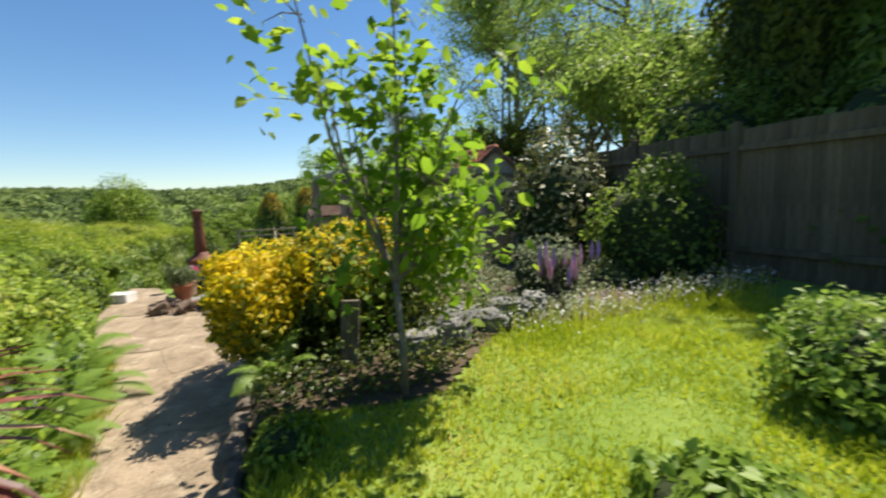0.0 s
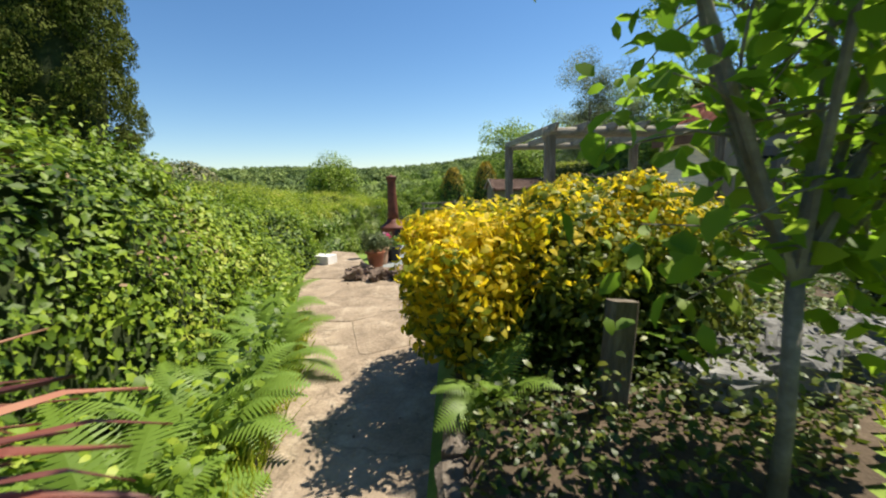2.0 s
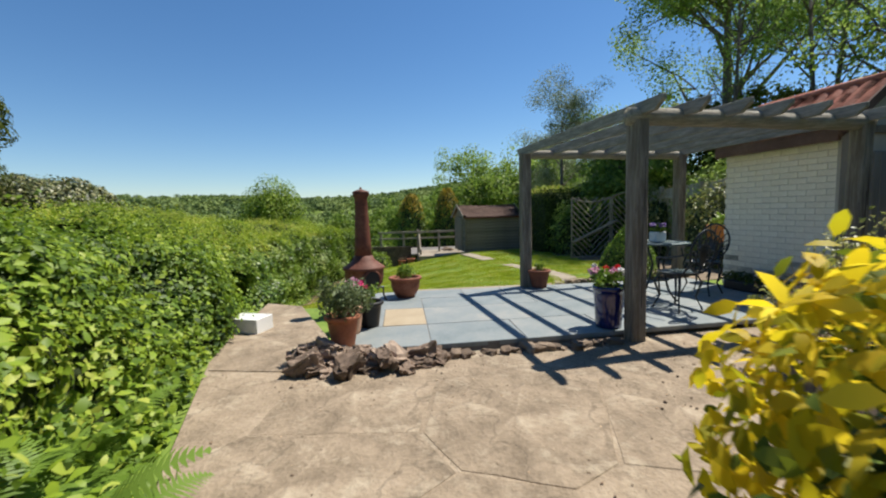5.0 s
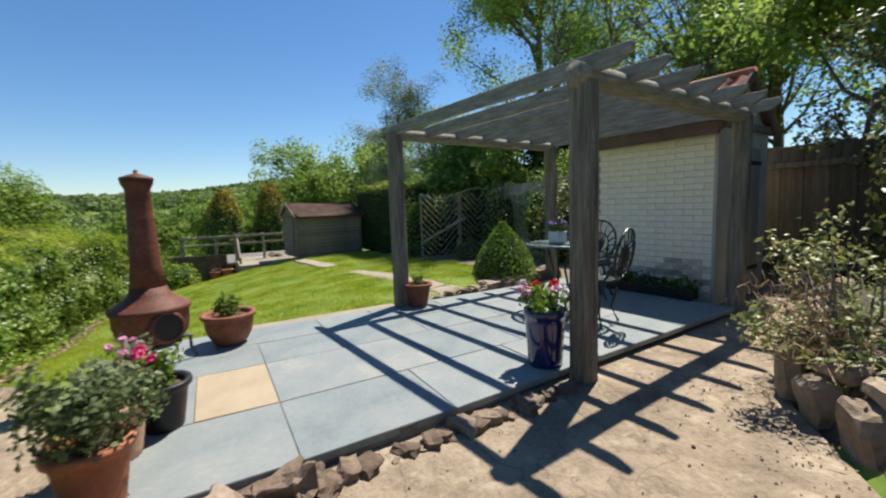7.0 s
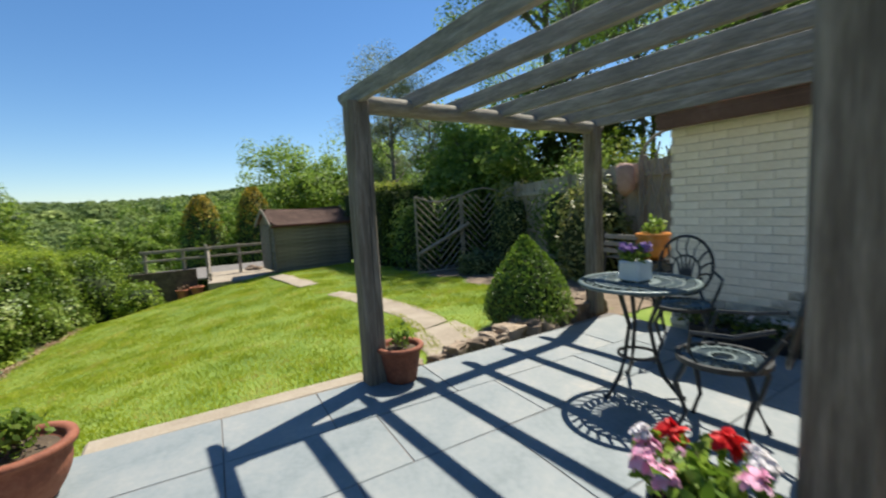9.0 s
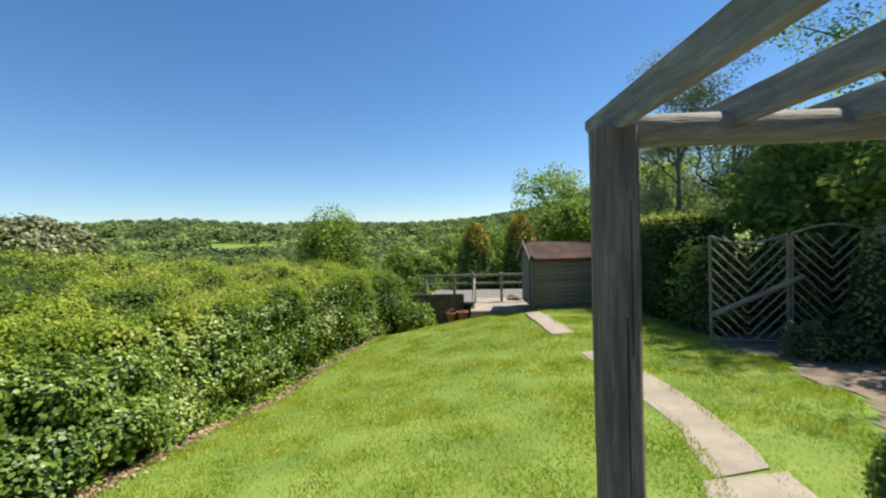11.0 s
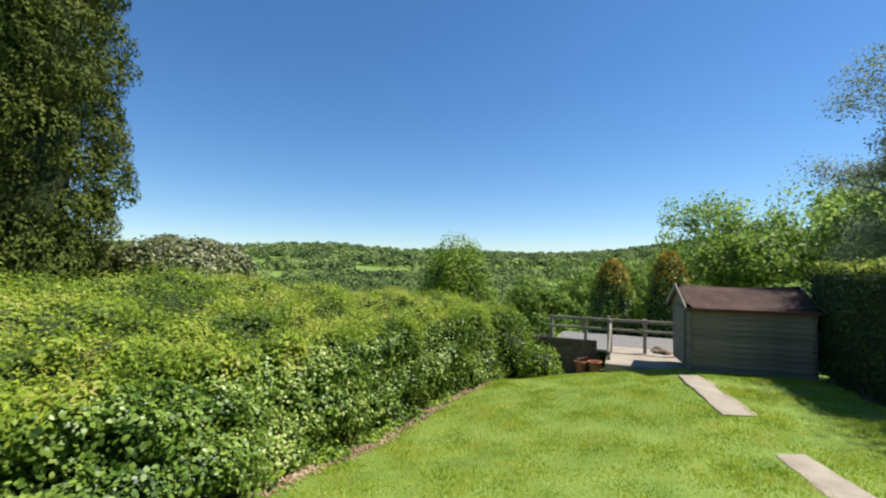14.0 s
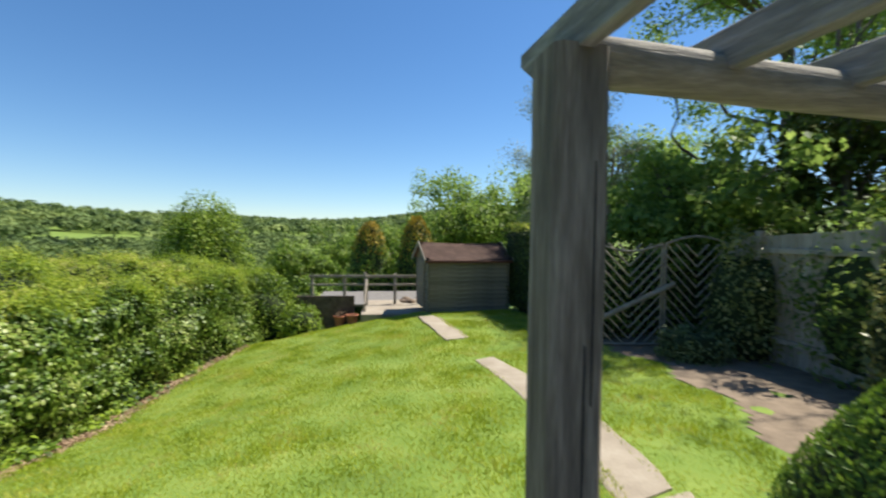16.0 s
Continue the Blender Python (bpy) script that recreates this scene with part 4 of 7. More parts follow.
def build_table():
    root = thing("bistro_table", "round cast-iron bistro table with pierced top", "table", (2.78, 10.11, 0.0))
    R = 0.36
    rim = lathe([(R - 0.03, 0.715), (R, 0.712), (R + 0.008, 0.722), (R, 0.735), (R - 0.03, 0.733), (R - 0.03, 0.715)], 48, caps=False)
    part("rim", rim, "irontop", root, "", True)
    part("centre_plate", lathe([(0.001, 0.718), (0.135, 0.718), (0.14, 0.726), (0.135, 0.733), (0.001, 0.733)], 32), "irontop", root)
    for r in (0.2, 0.262):
        part("ring", ringbm(r, 0.008, 0.725, 40), "irontop", root)
    for k in range(28):
        a = k * 2 * math.pi / 28
        for r0, r1, tw in ((0.135, 0.262, 0.16), (0.2, 0.32, -0.16)):
            part("scroll_bar", tube([(r0 * math.cos(a), r0 * math.sin(a), 0.725), ((r0 + r1) / 2 * math.cos(a + tw), (r0 + r1) / 2 * math.sin(a + tw), 0.725), (r1 * math.cos(a), r1 * math.sin(a), 0.725)], 0.011, 4), "irontop", root)
    for k in range(3):
        a = k * 2.094 + 0.9
        c, s = math.cos(a), math.sin(a)
        pts = [(0.1 * c, 0.1 * s, 0.715), (0.14 * c, 0.14 * s, 0.66), (0.07 * c, 0.07 * s, 0.45), (0.11 * c, 0.11 * s, 0.25), (0.15 * c, 0.15 * s, 0.13), (0.24 * c, 0.24 * s, 0.02), (0.275 * c, 0.275 * s, 0.006)]
        part("leg", tube(pts, [0.016, 0.017, 0.013, 0.014, 0.015, 0.012, 0.018], 7), "iron", root, "", True)
    part("stretcher_ring", ringbm(0.12, 0.008, 0.25, 28), "iron", root)


def build_chair(loc, rz):
    root = thing("bistro_chair", "black cast-iron bistro chair with pierced round back", "chair", loc, rz, "chairs round the bistro table")
    part("seat_rim", ringbm(0.2, 0.013, 0.43, 36), "iron", root)
    for k in range(20):
        a = k * 2 * math.pi / 20
        part("seat_bar", tube([(0.06 * math.cos(a), 0.06 * math.sin(a), 0.43), (0.13 * math.cos(a + 0.2), 0.13 * math.sin(a + 0.2), 0.436), (0.2 * math.cos(a), 0.2 * math.sin(a), 0.43)], 0.012, 4), "irontop", root)
    part("seat_ring", ringbm(0.06, 0.01, 0.43, 16), "irontop", root)
    part("seat_ring", ringbm(0.13, 0.01, 0.434, 24), "irontop", root)
    back = bmesh.new()
    n = 28
    loop = [(0.19 * math.cos(i / n * 2 * math.pi), 0.0, 0.7 + 0.24 * math.sin(i / n * 2 * math.pi)) for i in range(n + 1)]
    tube(loop, 0.013, 6, back)
    loop2 = [(0.1 * math.cos(i / n * 2 * math.pi), 0.0, 0.66 + 0.12 * math.sin(i / n * 2 * math.pi)) for i in range(n + 1)]
    tube(loop2, 0.009, 5, back)
    for k in range(14):
        a = k * 2 * math.pi / 14 + 0.1
        tube([(0.1 * math.cos(a), 0, 0.66 + 0.12 * math.sin(a)), (0.15 * math.cos(a + 0.15), 0.006, 0.67 + 0.17 * math.sin(a + 0.15)), (0.19 * math.cos(a), 0, 0.7 + 0.24 * math.sin(a))], 0.008, 4, back)
    for k in range(5):
        a = radians(50 + k * 20)
        tube([(0, 0, 0.54), (0.05 * math.cos(a), 0.004, 0.54 + 0.1 * math.sin(a)), (0.1 * math.cos(a), 0, 0.66 + 0.12 * math.sin(a))], [0.012, 0.016, 0.007], 4, back)
    back.transform(Matrix.Translation((0, 0.19, 0)) @ Matrix.Rotation(radians(-10), 4, "X"))
    part("backrest", back, "iron", root, "pierced oval back")
    for sx in (-1, 1):
        part("back_stay", tube([(sx * 0.13, 0.16, 0.43), (sx * 0.1, 0.22, 0.52), (sx * 0.11, 0.26, 0.6)], 0.013, 6), "iron", root)
        part("arm", tube([(sx * 0.19, 0.24, 0.66), (sx * 0.25, 0.1, 0.62), (sx * 0.24, -0.08, 0.61), (sx * 0.2, -0.1, 0.5), (sx * 0.18, -0.06, 0.43)], 0.011, 6), "iron", root)
    for sx in (-1, 1):
        for sy in (-1, 1):
            part("leg", tube([(sx * 0.13, sy * 0.13, 0.42), (sx * 0.17, sy * 0.17, 0.32), (sx * 0.13, sy * 0.13, 0.15), (sx * 0.18, sy * 0.18, 0.008)], [0.016, 0.016, 0.011, 0.013], 6), "iron", root)
    return root


def build_wall_trough():
    rng = np.random.default_rng(19)
    root = thing("wall_trough", "low dark trough of shaded plants at the wall's foot", "planter", (4.2, 10.0, 0.0), 6)
    part("body", box(0.2, 1.1, 0.13, (0, 0, 0), 0.015), "black", root)
    p, u = blobs_points(700, [((0, y, 0.16), (0.12, 0.2, 0.1)) for y in (-0.4, -0.1, 0.2, 0.45)], rng, 0.6)
    p[:, 2] = np.maximum(p[:, 2], 0.12)
    part("foliage", leaves("foliage", p, u, 0.05 * rng.uniform(0.6, 1.3, 700), "ovate", 0.6, 0.2, rng), "olive", root, "dark trailing leaves")
    for k in range(5):
        c = np.array([-0.06 + rng.normal(0, 0.03), rng.uniform(-0.5, 0.1), 0.25])
        w = rng.normal(0, 1, (14, 3))
        w /= np.linalg.norm(w, axis=1, keepdims=True)
        part("flower", leaves("flower", c + w * 0.012, w, 0.03, "ovate", 0.3, 0, rng, 1.3), "whitepet", root, "white flower")


def build_furniture():
    build_table()
    c = build_chair((3.5, 10.25, 0.0), -62)
    copy_thing(c, pose(2.64, 9.52, 0.0, 0, 0, -165))
    build_wall_trough()
    root = thing("table_planter", "square white pot of purple flowers on the table", "plant pot", (2.77, 10.12, 0.737))
    part("pot", box(0.15, 0.15, 0.13, (0, 0, 0), 0.012), "whitepot", root)
    rng = np.random.default_rng(77)
    p, u = blobs_points(220, [((0, 0, 0.17), (0.1, 0.1, 0.06))], rng, 0.5)
    part("foliage", leaves("foliage", p, u, 0.035, "ovate", 0.5, 0, rng), "wood1", root)
    for k in range(7):
        a = k * 0.9
        c = np.array([0.075 * math.cos(a), 0.075 * math.sin(a), 0.215])
        w = rng.normal(0, 1, (22, 3))
        w /= np.linalg.norm(w, axis=1, keepdims=True)
        part("flower", leaves("flower", c + w * 0.014, w, 0.03, "ovate", 0.3, 0, rng, 1.3), "purple", root, "purple flower")
    root = thing("plant_stand", "slim black iron plant stand behind the table", "plant stand", (4.44, 11.14, 0.0))
    part("top", lathe([(0.001, 0.575), (0.15, 0.575), (0.155, 0.585), (0.15, 0.595), (0.001, 0.595)], 24), "iron", root)
    for k in range(3):
        a = k * 2.094
        part("leg", tube([(0.12 * math.cos(a), 0.12 * math.sin(a), 0.58), (0.06 * math.cos(a), 0.06 * math.sin(a), 0.3), (0.16 * math.cos(a), 0.16 * math.sin(a), 0.006)], 0.01, 6), "iron", root)
    potted("glazed_pot", "round orange glazed pot with a leafy plant on a stand", (4.44, 11.14, 0.596), 0.15, 0.28, "orangeglaze", "fresh green leaves", belly=0.3, foot=0.6, seed=17, tall=0.16, spread=0.12, dens=130, leaf=0.06, leafmaterial="fern")


# ---- hedges and borders ----
def hedge_surface(y, u, w):
    """Points on the boundary hedge: y along it, u 0..1 up the front, 1..2 back over the top."""
    foot = np.interp(y, FOOT_Y, FOOT_X) - np.interp(y, [0, 2, 6, 8.5, 10], [0.3, 0.72, 0.62, 0.2, 0.0])
    top = np.interp(y, [-6, 0, 3.5, 6, 9, 12, 15, 18, 22.5, 26], [1.6, 1.65, 1.7, 1.38, 0.9, 0.68, 0.55, 0.45, 0.3, 0.2])
    back = np.interp(y, [-6, 3.5, 6, 9, 12, 15, 18, 21, 26], [1.9, 1.9, 1.6, 1.1, 1.2, 1.4, 1.3, 0.95, 0.5])
    deep = np.interp(y, [-6, 6, 10, 14, 20, 26], [2.2, 2.2, 3.5, 6.0, 5.0, 3.0])
    z0 = height(foot, y)
    f = np.clip(u, 0, 1)
    b = np.clip(u - 1, 0, 1)
    lean = np.interp(y, [0, 5, 8, 12], [0.75, 0.7, 0.7, 0.6])
    x = foot - lean * f ** 1.5 - deep * b
    z = z0 + (top - z0) * np.sin(f * math.pi / 2) ** 0.9 + (back - top) * np.sin(b * math.pi / 2)
    return np.stack([x + 0 * z, y + 0 * z, z], -1)


def bumps(p, scale, amount, seed):
    return np.array([noise.noise(Vector((a * scale, b * scale, c * scale + seed))) for a, b, c in p]) * amount


def build_hedge(name, y0, y1, n, size, material, label, seed, ragged=0.22, ivy=False):
    rng = np.random.default_rng(seed)
    root = thing(name, label, "hedge", (float(np.interp((y0 + y1) / 2, FOOT_Y, FOOT_X)) - 0.6, (y0 + y1) / 2, float(height(np.interp((y0 + y1) / 2, FOOT_Y, FOOT_X) - 0.6, (y0 + y1) / 2))))
    o = np.array(root.matrix_basis.translation)
    ny, nu = int((y1 - y0) / 0.22) + 2, 26
    Y, U = np.meshgrid(np.linspace(y0, y1, ny), np.linspace(0, 2, nu), indexing="ij")
    p = hedge_surface(Y, U, 0).reshape(-1, 3)
    nrm = np.array([0.8, 0, 0.6])
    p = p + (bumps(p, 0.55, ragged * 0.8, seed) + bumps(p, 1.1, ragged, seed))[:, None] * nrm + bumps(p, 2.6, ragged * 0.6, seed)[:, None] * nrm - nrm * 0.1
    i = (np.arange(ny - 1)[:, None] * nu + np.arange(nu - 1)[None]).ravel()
    part("interior", mesh_of("interior", p - o, np.stack([i, i + 1, i + nu + 1, i + nu], 1)), "core", root, "twiggy interior shell with shade put into its colour", True)
    y = rng.uniform(y0, y1, n)
    u = np.where(rng.random(n) < 0.55, rng.random(n) ** 0.9, 1 + rng.random(n) ** 1.6)
    q = hedge_surface(y, u, 0)
    f = np.clip(u, 0, 1)
    # leaves thinned so the near-black shell shows through as shaded gaps
    hollow = bumps(q, 2.6, 1.0, seed) + 0.6 * bumps(q, 5.5, 1.0, seed + 9)
    keep = (hollow > -0.2) | (rng.random(n) < 0.3)
    q, u, f, n = q[keep], u[keep], f[keep], int(keep.sum())
    d = np.stack([np.where(u < 1, 1 - 0.55 * f, 0.12), 0 * f, np.where(u < 1, 0.25 + 0.7 * f, 1.0)], -1)
    swell = lambda a: bumps(a, 0.55, ragged * 0.8, seed) + bumps(a, 1.1, ragged, seed) + bumps(a, 2.6, ragged * 0.6, seed)
    s0 = swell(q)
    grad = np.stack([swell(q + e) - s0 for e in np.eye(3) * 0.12], -1) / 0.12
    q = q + (s0 + bumps(q, 6.5, 0.09, seed))[:, None] * nrm
    d = d / np.linalg.norm(d, axis=1, keepdims=True)
    d = d - 1.3 * (grad - (grad * d).sum(1, keepdims=True) * d)
    q = q + d * (rng.normal(0, 0.07, n) - 0.05)[:, None]
    low = (u + 0.35 * bumps(q, 1.3, 1.0, seed + 3) + rng.normal(0, 0.08, n) < 0.72) if ivy else np.zeros(n, bool)
    face = d + np.array([0.25, 0.15, 0.45])
    length = size * rng.uniform(0.55, 1.35, n)
    part("foliage", leaves("foliage", (q - o)[~low], face[~low], length[~low], "diamond", 0.48, 0.25, rng, 1.1), material, root)
    if ivy:
        part("ivy_leaves", leaves("ivy_leaves", (q - o)[low], face[low], length[low], "ovate", 0.55, 0.35, rng, 1.2), "ivy", root, "dark glossy ivy leaves")
    # loose shoots that stand out of the top
    m = n // 60
    ys, us = rng.uniform(y0, y1, m), rng.uniform(0.7, 1.9, m)
    s0 = hedge_surface(ys, us, 0)
    s0 = s0 + (bumps(s0, 0.55, ragged * 0.8, seed) + bumps(s0, 1.1, ragged, seed))[:, None] * nrm
    k = 7
    t = np.linspace(0.1, 1, k)
    up = rng.normal(0, 0.35, (m, 3))
    up[:, 2] = 1
    L = rng.uniform(0.12, 0.34, m)
    pts = (s0[:, None] + up[:, None] * (L[:, None, None] * t[None, :, None])).reshape(-1, 3)
    me = leaves("shoots", pts - o, np.tile([0.2, 0.1, 0.8], (len(pts), 1)), size * 0.8, "diamond", 0.6, 0.1, rng)
    part("young_growth", me, material, root, "loose young shoots")


def frond(length, width):
    """One fern frond arching along +x: narrow pinnae grown out of a midrib."""
    n = 24
    t = np.linspace(0.05, 1, n + 1)
    rib = [Vector((length * k * (1 - 0.18 * k), 0, length * (0.75 * k - 0.62 * k * k))) for k in t]
    bm = bmesh.new()
    rv = [bm.verts.new(p) for p in rib]
    for i in range(n):
        w = (math.sin(min(1, t[i] * 1.02) ** 0.7 * math.pi) * 0.2 + 0.02) * length * width
        step = rib[i + 1] - rib[i]
        for sgn in (-1, 1):
            tip = rib[i] + step * 0.5 + Vector((0.32, sgn, -0.16)) * w
            a = bm.verts.new(rib[i].lerp(tip, 0.55) - step * 0.12 + Vector((0, 0, 0.05 * w)))
            b = bm.verts.new(rib[i + 1].lerp(tip, 0.5) + Vector((0, 0, 0.05 * w)))
            e = bm.verts.new(tip)
            bm.faces.new((rv[i], a, e, b, rv[i + 1]) if sgn < 0 else (rv[i + 1], b, e, a, rv[i]))
    return bm


def build_fern(loc, seed, size=0.75, count=12):
    rng = np.random.default_rng(seed)
    root = thing("fern", "bright green fern at the edge of the path", "fern", loc, 0, "ferns along the path")
    for k in range(count):
        ob = part("frond", frond(size * rng.uniform(0.7, 1.15), rng.uniform(0.85, 1.15)), "fern", root)
        ob.matrix_basis = pose(0, 0, 0.02, rng.normal(0, 10), rng.uniform(-38, 8), k * 360 / count + rng.normal(0, 10))


def build_border():
    rng = np.random.default_rng(21)
    k = 0
    for y in (2.9, 3.25, 3.6, 3.95, 4.3, 4.65, 5.0, 5.35, 5.7, 6.05, 6.4, 6.8, 7.3):
        x = float(np.interp(y, FOOT_Y, FOOT_X)) - 0.33 + rng.normal(0, 0.1)
        build_fern((x, y, float(height(x, y))), 100 + k, rng.uniform(0.6, 0.88))
        k += 1
    for x, y in ((0.4, 4.2),):
        build_fern((x, y, float(height(x, y))), 100 + k, 0.42)
        k += 1
    n = 9000
    y = rng.uniform(-2, 6.6, n)
    off = rng.exponential(0.22, n)
    x = np.interp(y, FOOT_Y, FOOT_X) + 0.12 - off
    at = np.stack([x, y, height(x, y) - 0.01], -1)
    d = rng.normal(0, 0.5, (n, 3))
    d[:, 2] = 1
    nr = rng.normal(0, 1, (n, 3))
    nr[:, 2] = 0.1
    ob = part("verge_grass", leaves("verge_grass", at, nr, rng.uniform(0.07, 0.22, n), "blade", 0, 0, rng, 0.09, d), "grass")
    tagged(ob, "long rough grass along the path's verge", "grass", kind="stuff")
    n = 5200
    y = rng.uniform(1.5, 10.5, n)
    x = np.interp(y, FOOT_Y, FOOT_X) - 0.02 - rng.exponential(0.2, n)
    at = np.stack([x, y, height(x, y) + rng.exponential(0.16, n)], -1)
    ob = part("weeds", leaves("weeds", at, np.tile([0.3, 0, 0.9], (n, 1)), rng.uniform(0.03, 0.09, n), "ovate", 0.5, 0.1, rng), "hedge")
    tagged(ob, "leafy green weeds at the hedge foot", "weeds", kind="stuff")
    n = 6000
    y = rng.uniform(11.6, 22.0, n)
    drift = np.array([noise.noise(Vector((b * 1.3, 0, 5))) for b in y])
    keep = drift > -0.1
    y = y[keep]
    n = len(y)
    x = np.interp(y, FOOT_Y, FOOT_X) + 0.3 * drift[keep] + rng.normal(0.02, 0.12, n)
    at = np.stack([x, y, height(x, y) + rng.exponential(0.05, n)], -1)
    ob = part("trailing_ivy", leaves("trailing_ivy", at, np.tile([0.2, 0, 1.0], (n, 1)), rng.uniform(0.05, 0.11, n), "ovate", 0.4, 0, rng), "hedge")
    tagged(ob, "ivy trailing from the hedge onto the lawn", "ivy", kind="stuff")
    n = 8500
    y = rng.uniform(12.0, 21.5, n)
    x = np.interp(y, FOOT_Y, FOOT_X) + rng.normal(0.17, 0.12, n)
    at = np.stack([x, y, height(x, y) + rng.uniform(0.0, 0.03, n)], -1)
    ob = part("leaf_litter", leaves("leaf_litter", at, np.tile([0, 0, 1.0], (n, 1)), rng.uniform(0.03, 0.07, n), "ovate", 0.5, 0, rng), "dead")
    tagged(ob, "dry brown leaf litter along the hedge foot", "leaf litter", kind="stuff")


def build_cordyline():
    rng = np.random.default_rng(31)
    root = thing("cordyline", "red-brown cordyline with a fan of sword leaves", "cordyline", (-0.88, 2.52, float(height(-0.88, 2.52))))
    part("trunk", tube([(0, 0, -0.02), (0.01, 0, 0.45), (0.0, 0.01, 0.84)], [0.05, 0.045, 0.05], 9), "bark", root, "", True)
    for k in range(210):
        az, el = rng.uniform(0, 2 * math.pi), radians(rng.uniform(22, 84)) if k > 34 else radians(rng.uniform(-55, 5))
        L, w = rng.uniform(0.5, 0.8), rng.uniform(0.012, 0.023)
        bm = bmesh.new()
        prev = None
        for i in range(7):
            t = i / 6
            e = el - 0.55 * t * t * (1.3 - el / 1.6)
            c = Vector((math.cos(az) * math.cos(e), math.sin(az) * math.cos(e), math.sin(e))) * (L * t)
            side = Vector((-math.sin(az), math.cos(az), 0)) * (w * (0.55 + 0.9 * math.sin(min(1, t * 1.15) * math.pi) ** 0.6 if t < 0.97 else 0.03))
            up = Vector((-math.cos(az) * math.sin(e), -math.sin(az) * math.sin(e), math.cos(e))) * w * 0.35
            c.z += 0.82
            row = [bm.verts.new(c - side + up), bm.verts.new(c), bm.verts.new(c + side + up)]
            if prev:
                bm.faces.new((prev[0], prev[1], row[1], row[0]))
                bm.faces.new((prev[1], prev[2], row[2], row[1]))
            prev = row
        part("blade", bm, "red" if k > 34 else "dead", root, "" if k > 34 else "dry drooping blade")


def build_golden_shrub():
    rng = np.random.default_rng(41)
    root = thing("golden_shrub", "rounded golden-leaved shrub, dark and twiggy underneath", "shrub", (0.85, 4.9, 0.22))
    o = np.array((0.85, 4.9, 0.22))
    tops = [((0.27, 4.75, 0.8), (0.4, 0.55, 0.36)), ((0.9, 4.85, 0.9), (0.5, 0.55, 0.36)), ((1.4, 5.1, 0.95), (0.55, 0.6, 0.38)), ((0.36, 5.4, 0.78), (0.42, 0.5, 0.4)), ((1.1, 5.6, 0.88), (0.6, 0.5, 0.42)), ((1.8, 5.5, 0.92), (0.5, 0.5, 0.36))]
    for k in range(30):
        c, r = tops[rng.integers(0, 6)]
        u = rng.normal(0, 1, 3)
        u /= np.linalg.norm(u)
        u[2] = abs(u[2])
        tops.append((tuple(np.array(c) + u * np.array(r) * 0.85), (0.16, 0.16, 0.13)))
    tops += [((0.16, 4.72, 0.62), (0.27, 0.34, 0.42)), ((0.36, 4.52, 0.55), (0.24, 0.24, 0.36)), ((0.14, 5.1, 0.5), (0.24, 0.4, 0.4))]
    n = 30000
    p, u = blobs_points(n, tops, rng, 0.3, -0.8)
    p[:, 2] = np.maximum(p[:, 2], 0.24)
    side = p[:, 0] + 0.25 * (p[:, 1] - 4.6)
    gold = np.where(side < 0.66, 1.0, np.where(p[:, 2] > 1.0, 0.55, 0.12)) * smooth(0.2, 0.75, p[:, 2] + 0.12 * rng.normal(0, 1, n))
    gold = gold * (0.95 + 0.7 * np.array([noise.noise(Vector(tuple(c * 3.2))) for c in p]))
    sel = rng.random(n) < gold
    q, w = p[sel], u[sel]
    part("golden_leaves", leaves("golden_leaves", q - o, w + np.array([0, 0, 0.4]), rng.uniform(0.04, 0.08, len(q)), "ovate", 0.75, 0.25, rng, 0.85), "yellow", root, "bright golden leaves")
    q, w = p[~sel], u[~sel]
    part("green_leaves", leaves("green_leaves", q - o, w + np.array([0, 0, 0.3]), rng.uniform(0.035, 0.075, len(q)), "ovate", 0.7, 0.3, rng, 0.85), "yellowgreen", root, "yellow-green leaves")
    # inner and lower leaves: shade under the shrub is in their dark olive
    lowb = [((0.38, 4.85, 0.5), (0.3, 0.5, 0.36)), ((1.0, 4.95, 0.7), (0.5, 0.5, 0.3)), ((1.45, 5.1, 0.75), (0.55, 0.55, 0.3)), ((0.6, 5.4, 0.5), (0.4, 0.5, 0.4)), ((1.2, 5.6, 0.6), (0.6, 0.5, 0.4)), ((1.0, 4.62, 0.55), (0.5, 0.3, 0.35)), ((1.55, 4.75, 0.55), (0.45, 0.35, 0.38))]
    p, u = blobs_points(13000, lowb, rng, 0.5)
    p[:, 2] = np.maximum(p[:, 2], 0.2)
    part("inner_leaves", leaves("inner_leaves", p - o, u, rng.uniform(0.05, 0.09, len(p)), "ovate", 0.7, 0.4, rng, 0.85), "olive", root, "olive-green inner leaves, darkened for shade")
    bm = bmesh.new()
    for k in range(26):
        c, r = lowb[rng.integers(0, 5)]
        b = np.array([c[0] + np.clip(rng.normal(0.05, 0.12), -0.1, 0.3), c[1] + rng.normal(0, 0.15), 0.18]) - o
        e = np.array(c) + np.clip(rng.normal(0, 0.2, 3), -0.25, 0.25) + np.array([0, 0, 0.2]) - o
        tube([tuple(b), tuple((b + e) / 2 + rng.normal(0, 0.05, 3)), tuple(e)], [0.014, 0.01, 0.004], 5, bm)
    part("twig_mass", bm, "bark", root, "bare brown stems")


